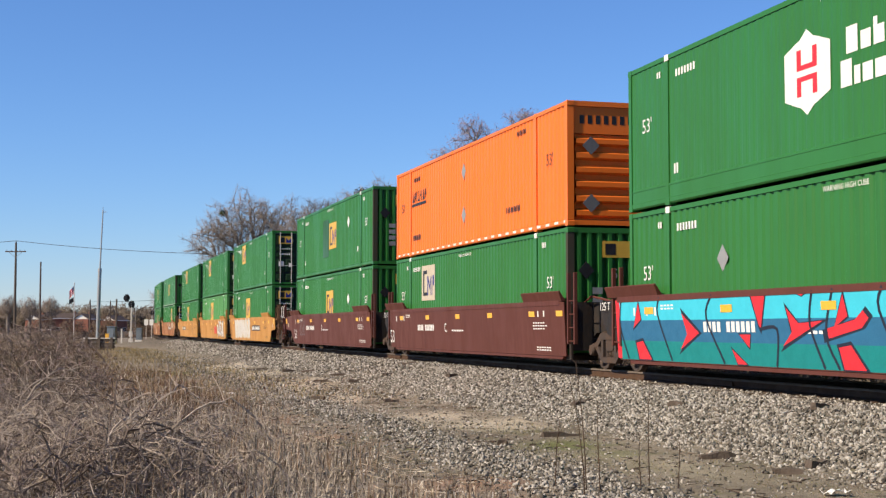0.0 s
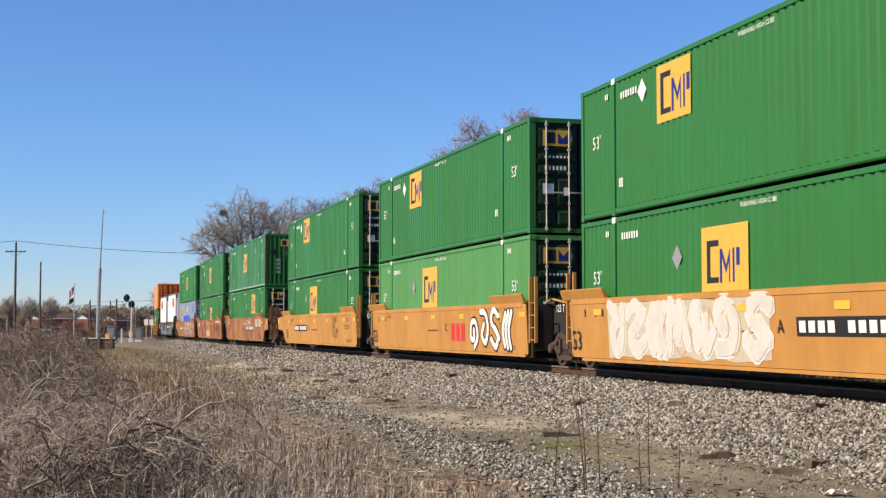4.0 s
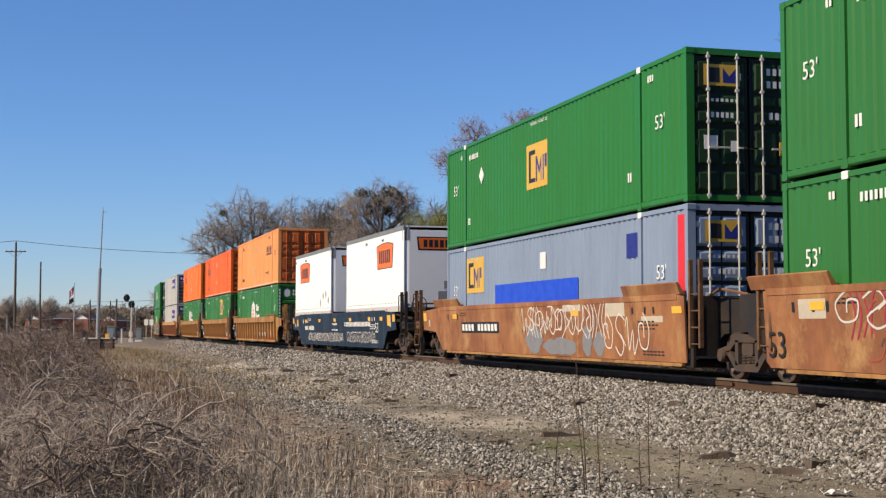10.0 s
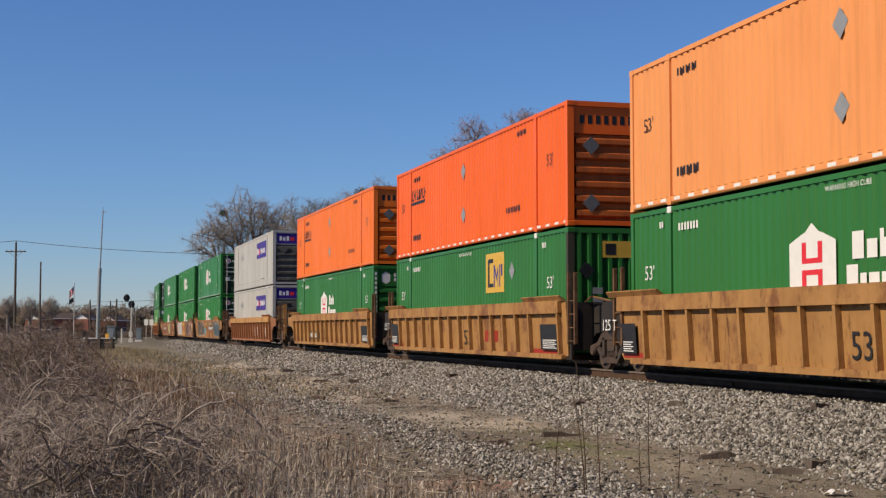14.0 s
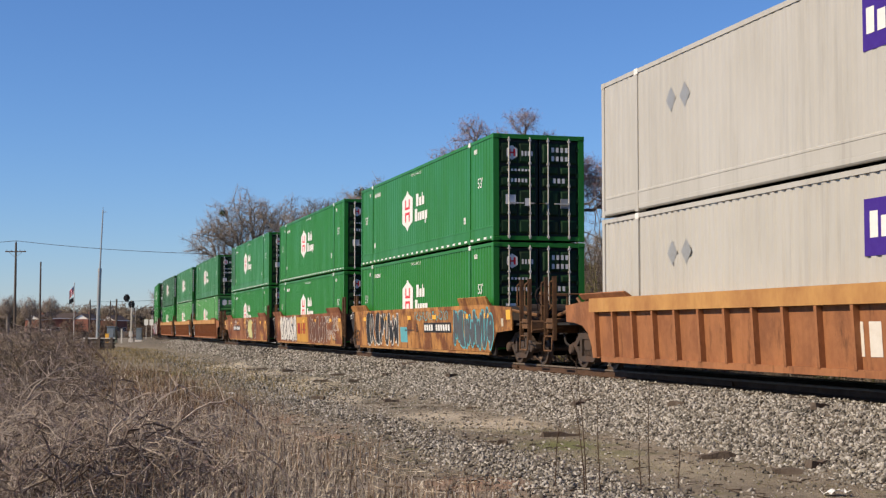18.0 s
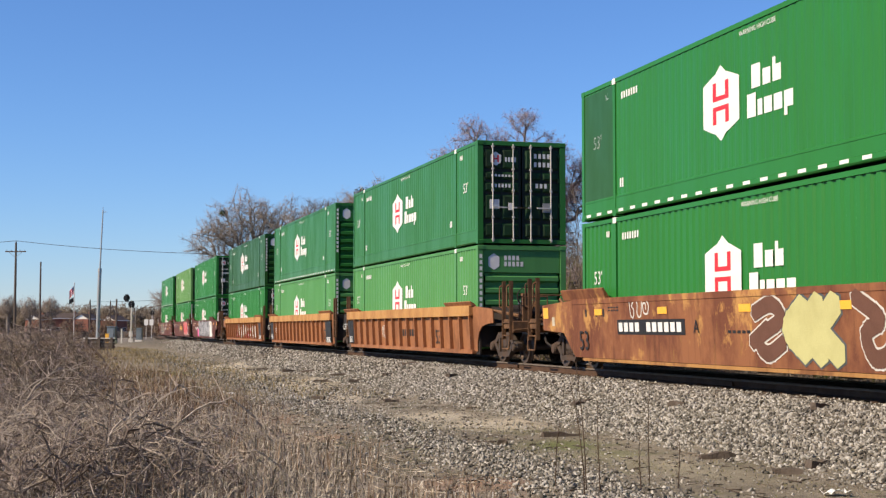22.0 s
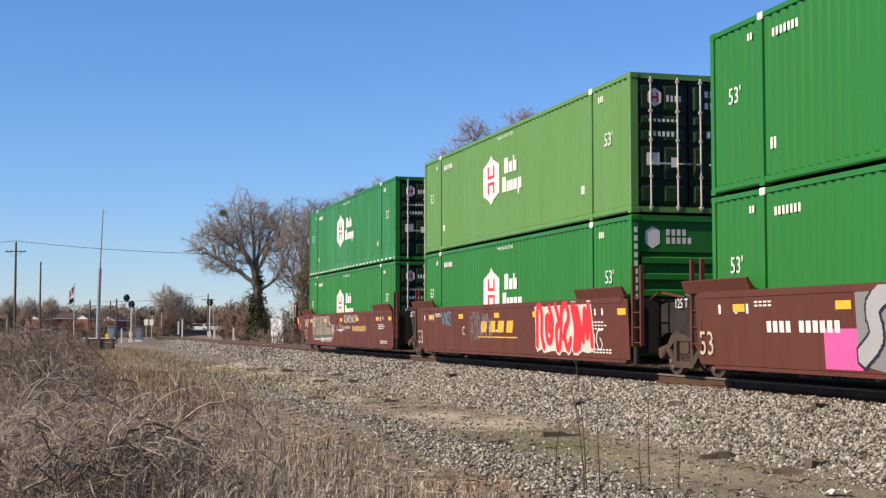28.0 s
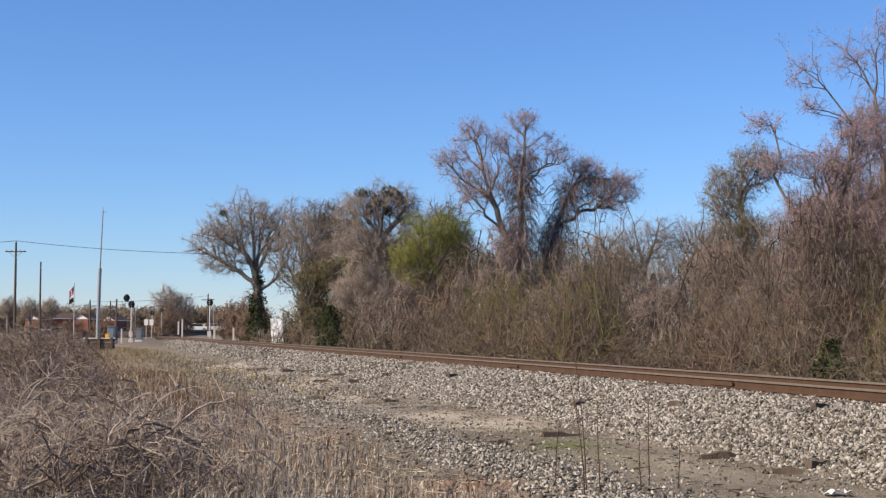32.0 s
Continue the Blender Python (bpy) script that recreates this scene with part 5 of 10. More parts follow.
Cp, Jt = "coupler", "joint"
T53 = lambda x, m, z=0.44: ("text", "53", x, z, 0.42, m)
T125 = lambda m: ("text", "125 T", -9.38, 1.28, 0.17, m)
CARS = [
    ("brown", "smooth", Jt, Jt, "brown steel well car covered in turquoise and dark blue graffiti", [
        ("panel", -8.3, 7.6, 1.06, 1.49, CYAN, "pale cyan sprayed band"), ("panel", -8.35, 7.6, 0.66, 1.06, DEEP, "dark blue sprayed band"), ("panel", -8.3, 7.6, 0.285, 0.66, TEAL_BAND, "green turquoise sprayed band"),
        *[("wedge", [(x + k, z) for x, z in pts], LOGO_RED, SPRAY_INK) for k in (0.0, 7.4) for pts in (
            [(-7.53, 0.62), (-7.21, 0.66), (-6.83, 0.30), (-7.41, 0.30)], [(-7.35, 1.40), (-7.62, 0.92), (-7.25, 1.08)], [(-5.4, 1.18), (-4.71, 0.82), (-5.5, 0.52), (-5.2, 0.80)],
            [(-2.74, 1.48), (-2.24, 1.48), (-2.44, 0.90), (-2.5, 0.96)], [(-3.19, 0.8), (-2.81, 0.8), (-2.86, 0.58)], [(-3.48, 0.55), (-2.96, 0.30), (-3.3, 0.30)],
            [(-1.6, 1.23), (-1.24, 0.98), (-0.53, 1.02), (-1.75, 0.62), (-1.45, 0.85)], [(-1.43, 1.48), (-0.9, 1.48), (-1.11, 1.40)], [(-0.42, 0.9), (0.34, 1.03), (0.55, 1.16), (0.69, 1.05), (0.51, 0.91), (-0.39, 0.75)])],
        ("lines", [[(x + k, z) for x, z in pts] for k in (0.0, 7.4) for pts in (
            [(-8.2, 1.45), (-8.3, 0.95), (-7.95, 0.32)], [(-6.35, 1.47), (-6.44, 1.15), (-5.91, 0.32)], [(-4.17, 1.47), (-4.39, 1.09), (-3.79, 0.32)], [(-2.44, 0.89), (-1.91, 0.89), (-1.97, 0.32)], [(-0.22, 1.47), (-0.46, 0.81), (-0.15, 0.32)])], SPRAY_INK),
        ("panel", -8.5, -8.3, 0.3, 1.47, LOGO_RED, "red sprayed edge"), ("plate", -4.6, -2.5, False), T125(WHITE)]),
    ("brown", "smooth", Jt, Jt, "plain brown steel well car with white stencils", [("plate", -4.9, -2.8, False), ("text", "C", -1.72, 0.80, 0.26, WHITE), T53(-8.45, WHITE), T125(WHITE)]),
    ("brown", "smooth", Jt, Cp, "plain brown steel well car with a coupler at its rear", [("plate", -4.9, -2.8, False), ("text", "B", -1.2, 0.80, 0.26, WHITE), T53(-7.9, WHITE), ("scrawl", -6.6, -5.2, 0.6, 1.3, SPRAY_GREY, 3)]),
    ("yellow", "smooth", Cp, Jt, "yellow steel well car with white block graffiti", [("plate", 1.33, 4.5, True), ("text", "A", 0.75, 0.83, 0.22, BLACK), T53(-8.4, BLACK), T125(WHITE), ("graffiti", -6.3, 0.5, 0.3, 1.5, 7, SPRAY_WHITE, SPRAY_PALE, PALE, 0.26, 0.1, "pale block shapes"), ("scrawl", -6.0, 0.3, 0.4, 1.4, PANEL_TAN, 9)]),
    ("yellow", "smooth", Jt, Jt, "yellow steel well car with red and white graffiti", [("text", "C", 0.9, 0.83, 0.22, BLACK), T53(-8.4, BLACK), T125(WHITE), ("bars", 1.5, 0.55, 3, 0.5, 0.5, LOGO_RED, 0.05), ("graffiti", 3.3, 7.0, 0.3, 1.4, 4, WHITE, BLACK, None, 0.16, 0.1, "white shapes with black edges")]),
    ("yellow", "smooth", Jt, Cp, "yellow steel well car with a black scrawl", [("plate", -5.5, -2.3, True), ("text", "B", -2.05, 0.85, 0.22, BLACK), T53(-7.9, BLACK), ("scrawl", 3.4, 4.6, 0.95, 1.45, BLACK, 2), ("scrawl", 3.5, 4.7, 0.5, 0.95, BLACK, 3)]),
    ("rust", "smooth", Cp, Jt, "rust-streaked orange well car with white scrawls", [("plate", 1.18, 4.24, True), T53(-8.4, BLACK), T125(WHITE), ("scrawl", 0.0, 3.9, 1.08, 1.45, SPRAY_PALE, 7), ("panel", 5.2, 6.0, 1.0, 1.45, PALE, "cream stencil panel"), ("panel", 6.4, 7.3, 1.0, 1.45, PALE, "cream stencil panel")]),
    ("rust", "smooth", Jt, Jt, "rusty orange well car with a tan logo panel", [("panel", -1.75, 0.55, 0.34, 1.36, PANEL_TAN, "tan logo panel"), ("bars", -1.58, 0.80, 2, 0.68, 0.49, FADED_RED, 0.0), ("bars", -0.2, 0.80, 2, 0.3, 0.49, FADED_RED, 0.12),
        T53(-8.4, BLACK), ("panel", -7.4, -6.6, 1.05, 1.35, PALE, "cream stencil panel"), ("panel", 4.6, 7.4, 1.3, 1.49, PALE, "cream stencil panel"), ("scrawl", -5.6, -1.9, 0.4, 1.4, FADED_RED, 6), ("scrawl", -6.0, -2.2, 0.75, 1.46, CRIMSON, 7), ("scrawl", -4.0, -2.0, 0.45, 1.2, SPRAY_PALE, 3), ("scrawl", -6.4, -3.4, 0.9, 1.45, SPRAY_WHITE, 4), ("scrawl", -5.2, -2.0, 0.34, 0.8, SPRAY_BROWN, 6),
        ("scrawl", 0.8, 2.6, 1.1, 1.4, WORN_YELLOW, 3), ("scrawl", 2.9, 7.7, 0.36, 1.25, FADED_RED, 9), ("scrawl", 3.2, 7.2, 0.62, 1.22, SPRAY_BROWN, 6), ("scrawl", 3.5, 5.6, 0.9, 1.25, WORN_YELLOW, 3), ("scrawl", 4.3, 6.4, 0.8, 1.24, CRIMSON, 4)]),
    ("rust", "smooth", Jt, Cp, "rusty orange well car with faded pale graffiti", [("plate", -6.2, -2.8, True), ("fade", -0.9, 4.4, 0.32, 1.0, SPRAY_GREY), ("scrawl", -1.0, 4.6, 0.7, 1.45, SPRAY_PALE, 9), ("scrawl", -0.6, 3.8, 0.85, 1.4, SPRAY_PALE, 7), ("scrawl", 4.2, 6.6, 0.35, 1.2, SPRAY_PALE, 4), ("panel", 4.4, 5.4, 1.15, 1.46, PALE, "cream stencil panel"), ("panel", 1.9, 3.0, 1.28, 1.46, PALE, "cream stencil panel"), ("panel", 6.2, 7.2, 1.02, 1.14, PALE, "cream stencil strip")]),
    ("navy", "smooth", Cp, Cp, "dark blue well car with white lettering and scrawls", [("plate", -7.2, -4.9, False), ("text", "53", 6.9, 0.75, 0.36, WHITE), ("bars", 1.9, 0.98, 18, 0.235, 0.17, WHITE, 0.0), ("bars", 1.5, 1.01, 1, 0.4, 0.04, WHITE, 0.0), ("bars", 1.5, 1.1, 1, 0.4, 0.04, WHITE, 0.0), ("bars", -0.9, 1.04, 9, 0.11, 0.08, WHITE, 0.0),
        ("scrawl", -6.4, 1.2, 0.38, 0.72, SPRAY_PALE, 26), ("scrawl", 1.9, 6.8, 0.38, 0.78, SPRAY_PALE, 14), ("panel", 8.7, 9.2, 1.0, 1.36, SIGN_YELLOW, "yellow corner panel"), ("panel", -9.2, -8.9, 1.0, 1.3, SIGN_YELLOW, "yellow corner panel")]),
    ("tan", "ribbed", Cp, Jt, "tan ribbed well car with a black number panel", [("plate", 1.82, 4.32, True), T53(0.05, BLACK, 0.45), ("black_box", -8.4, -7.6, 0.4, 1.0), ("text", "125 T", -9.34, 0.86, 0.23, WHITE), ("panel", 5.9, 6.3, 0.52, 0.80, PALE, "pale stencil panel"), ("panel", 3.9, 7.4, 0.31, 0.42, DEEP_RED, "faded dark red strip"), ("panel", -8.4, -7.2, 0.31, 0.42, DEEP_RED, "faded dark red strip")]),
    ("tan", "ribbed", Jt, Jt, "tan ribbed well car with red blocks painted on it", [T53(0.05, BLACK, 0.45), ("bars", 1.95, 0.55, 3, 0.42, 0.3, DEEP_RED, 0.06), ("black_box", 6.5, 7.7, 0.4, 1.0), ("panel", 5.5, 7.7, 0.31, 0.42, DEEP_RED, "faded dark red strip"), ("black_box", -8.4, -7.4, 0.4, 1.05), ("text", "125 T", -9.34, 0.86, 0.23, WHITE), ("panel", -8.4, -7.0, 0.31, 0.42, DEEP_RED, "faded dark red strip")]),
    ("tan", "ribbed", Jt, Cp, "tan ribbed well car with a coupler at its rear", [("plate", -4.5, -2.0, True), T53(-0.98, BLACK, 0.45), ("black_box", 6.5, 7.7, 0.4, 1.0)]),
    ("orange", "ribbed", Cp, Cp, "single orange-brown ribbed well car with faint white marks", [("bars", 1.6, 0.5, 5, 0.45, 0.5, SPRAY_PALE, 0.0), ("panel", 5.6, 6.3, 0.5, 0.95, PALE, "pale stencil panel")]),
    ("ochre", "smooth", Cp, Jt, "rust-stained ochre well car with black and blue graffiti", [("plate", 1.39, 4.43, True), ("text", "B", 0.5, 0.8, 0.26, BLACK), T53(-8.4, BLACK), T125(WHITE), ("graffiti", -6.7, -1.8, 0.3, 1.48, 7, BLACK, SPRAY_WHITE, None, 0.15, 0.10, "black pointed shapes edged in white"),
        ("graffiti", 4.7, 8.3, 0.33, 1.4, 7, SPRAY_DARK, SPRAY_BLUE, None, 0.14, 0.10, "dark grey shapes edged in pale blue"), ("scrawl", 0.3, 4.2, 1.15, 1.45, SPRAY_BLUE, 7), ("panel", -1.6, -0.7, 0.45, 0.95, SPRAY_BLUE, "faint blue spray")]),
    ("stained", "smooth", Jt, Jt, "rust-brown well car with white spiral graffiti", [("graffiti", -6.9, -2.3, 0.3, 1.5, 5, SPRAY_WHITE, SPRAY_INK, SPRAY_WHITE, 0.24, 0.09, "white looping shapes with black lines"), ("scrawl", -6.8, -2.4, 0.34, 1.46, SPRAY_INK, 9), ("panel", -2.25, 0.6, 0.29, 1.5, WORN_YELLOW, "yellow painted logo panel"),
        ("bars", -1.95, 0.66, 1, 0.95, 0.5, DEEP_RED, 0.0), ("bars", -1.1, 0.66, 1, 0.25, 0.5, DEEP_RED, 0.2), ("bars", -0.6, 0.66, 2, 0.3, 0.5, DEEP_RED, 0.2), T53(-8.5, BLACK), T125(WHITE), ("graffiti", 1.0, 5.0, 0.3, 1.46, 5, SPRAY_BROWN, SPRAY_WHITE, None, 0.22, 0.055, "brown shapes edged in white"), ("scrawl", 5.0, 6.9, 0.45, 0.85, SPRAY_WHITE, 5), ("scrawl", 6.3, 7.6, 0.8, 1.42, SPRAY_WHITE, 3), ("scrawl", 4.9, 5.9, 1.15, 1.45, SPRAY_WHITE, 4)]),
    ("stained", "smooth", Jt, Cp, "rust-brown well car with a pale green scrawl", [("plate", -5.84, -2.66, True), ("text", "A", -2.3, 0.82, 0.24, BLACK), T53(-8.0, BLACK), ("graffiti", -0.3, 1.0, 0.3, 1.46, 1, SPRAY_BROWN, SPRAY_WHITE, None, 0.26, 0.06, "brown shape edged in white"), ("graffiti", 0.9, 2.7, 0.3, 1.48, 1, SPRAY_LIME, SPRAY_DARK, None, 0.42, 0.07, "pale lime shape edged in dark grey"), ("graffiti", 2.8, 4.2, 0.3, 1.46, 1, SPRAY_BROWN, SPRAY_WHITE, None, 0.26, 0.06, "brown shape edged in white"), ("scrawl", -5.2, -4.2, 1.12, 1.48, SPRAY_WHITE, 3)]),
    ("orange", "ribbed", Cp, Jt, "orange-brown ribbed well car with worn stencils", [T53(3.95, BLACK, 0.45), ("black_box", -8.4, -7.5, 0.35, 1.2), ("text", "125 T", -9.34, 0.86, 0.23, WHITE), ("scrawl", -3.0, -2.2, 0.6, 1.0, WHITE, 2), ("bars", -0.4, 0.66, 6, 0.3, 0.22, BLACK, 0.0)]),
    ("orange", "ribbed", Jt, Jt, "orange-brown ribbed well car with black stencil panels", [T53(5.92, BLACK, 0.45), ("black_box", 6.6, 7.75, 0.3, 1.2), ("black_box", -8.4, -7.5, 0.35, 1.2), ("text", "125 T", -9.34, 0.86, 0.23, WHITE), ("scrawl", -7.2, -6.4, 0.55, 1.0, WHITE, 2)]),
    ("orange", "ribbed", Jt, Cp, "orange-brown ribbed well car with red and white graffiti", [("graffiti", -3.9, 5.4, 0.32, 1.10, 11, SPRAY_WHITE, SPRAY_BROWN, CRIMSON, 0.17, 0.07, "white and crimson block shapes", -0.046), ("black_box", 6.6, 7.7, 0.3, 1.2)]),
    ("brown", "smooth", Cp, Jt, "brown well car with large grey and pink graffiti", [("plate", -6.0, -3.6, False), T53(-8.4, PALE), T125(WHITE), ("panel", 4.7, 6.4, 0.3, 1.49, WHITE, "white sprayed panel"), ("graffiti", -3.3, 4.8, 0.3, 1.5, 6, SPRAY_MID, SPRAY_INK, SPRAY_GREY, 0.30, 0.10, "pale grey rounded shapes edged in black"), ("panel", -4.2, -3.2, 0.3, 0.9, PINK, "pink sprayed patch")]),
    ("brown", "smooth", Jt, Jt, "brown well car with red and white graffiti", [("bars", -1.8, 0.8, 4, 0.72, 0.3, SIGN_YELLOW, 0.12), ("panel", -2.1, 1.2, 0.66, 0.69, SIGN_YELLOW, "yellow stripe"), ("text", "C", -3.5, 0.72, 0.24, WHITE), T53(-8.4, PALE), T125(WHITE), ("scrawl", -5.6, -4.6, 1.0, 1.4, STEEL_BLUE, 4), ("scrawl", -2.8, -0.8, 0.6, 1.35, SPRAY_GREY, 7),
        ("graffiti", 2.6, 6.2, 0.33, 1.5, 6, LOGO_RED, SPRAY_WHITE, SPRAY_WHITE, 0.17, 0.10, "red looping shapes edged in white"), ("scrawl", 5.9, 6.8, 0.4, 0.9, WHITE, 2)]),
    ("brown", "smooth", Jt, Cp, "brown well car, last of the train, with grey graffiti", [("bars", 1.7, 0.80, 11, 0.215, 0.2, PANEL_TAN, 0.0), ("text", "A", -1.29, 0.79, 0.23, WHITE), T53(-8.45, PALE),
        ("shape", [(-6.71, 0.96), (-6.62, 0.52), (-6.35, 0.41), (-5.5, 0.40), (-2.3, 0.44), (-2.15, 0.60), (-2.20, 1.06), (-2.60, 1.07), (-2.74, 1.20), (-2.72, 1.49), (-6.32, 1.51), (-6.40, 1.20)], SPRAY_GLOW, 0.0046, "pale sprayed glow round the letters"),
        ("shape", [(-6.61, 0.96), (-6.56, 0.62), (-6.44, 0.47), (-2.32, 0.53), (-2.31, 1.01), (-2.92, 1.01), (-2.89, 1.495), (-6.16, 1.495), (-6.00, 0.97)], SPRAY_TAUPE, 0.0058, "worn grey block letters"),
        *[("shape", pts, SPRAY_DARK, 0.0070, "charcoal shading of the letters") for pts in (
            [(-6.44, 0.475), (-2.33, 0.535), (-2.33, 0.66), (-6.52, 0.61)], [(-3.37, 1.14), (-2.95, 1.14), (-2.95, 1.005), (-2.34, 1.005), (-2.34, 0.94), (-3.44, 0.94)],
            [(-5.70, 1.24), (-5.54, 1.24), (-5.55, 0.92), (-5.71, 0.92)], [(-4.55, 1.33), (-4.38, 1.33), (-4.36, 0.63), (-4.53, 0.63)], [(-6.08, 1.18), (-5.97, 1.18), (-5.95, 0.94), (-6.02, 0.94)])],
        ("lines", [[(-5.18, 1.48), (-5.03, 1.34), (-5.02, 0.66)], [(-4.86, 1.48), (-5.03, 1.34)], [(-4.22, 1.48), (-4.05, 1.36), (-4.04, 0.65)], [(-3.86, 1.48), (-4.05, 1.36)], [(-6.20, 0.80), (-5.56, 0.90), (-5.17, 1.19), (-4.44, 1.36)], [(-6.08, 0.60), (-5.88, 0.78), (-6.20, 0.82)],
            [(-3.97, 0.86), (-3.80, 1.07), (-3.76, 1.25), (-3.46, 1.41)], [(-6.60, 0.96), (-6.02, 0.96), (-6.15, 1.47)], [(-2.92, 1.47), (-2.94, 1.02), (-2.33, 1.01), (-2.34, 0.56)], [(-6.60, 0.94), (-6.55, 0.62), (-6.42, 0.47)]], SPRAY_INK, 0.028),
        ("lines", [[(-4.63, 1.30), (-4.62, 0.72), (-4.55, 0.52)], [(-6.02, 1.46), (-6.08, 1.10), (-6.00, 0.98)]], SPRAY_WHITE, 0.04),
        ("scrawl", -4.85, -3.95, 0.35, 0.50, SPRAY_WHITE, 4), ("scrawl", -3.85, -2.55, 0.34, 0.54, SPRAY_WHITE, 5), ("scrawl", -2.2, -1.8, 0.68, 1.06, SPRAY_PALE, 2),
        ("text", "LD LMT 118,400 PER UNIT", -0.24, 0.90, 0.095, WHITE), ("lines", [[(-0.62 + 0.15 * math.sin(q * 0.5236), 0.93 + 0.17 * math.cos(q * 0.5236)) for q in range(13)]], WHITE, 0.03),
        ("scrawl", 0.2, 2.7, 1.14, 1.46, SPRAY_WHITE, 8), ("scrawl", -8.45, -7.7, 0.98, 1.32, SPRAY_WHITE, 4)]),
]
SQ = "square"
G = "green"


def load(colour, end, words, *marks):
    return colour, end, words, marks


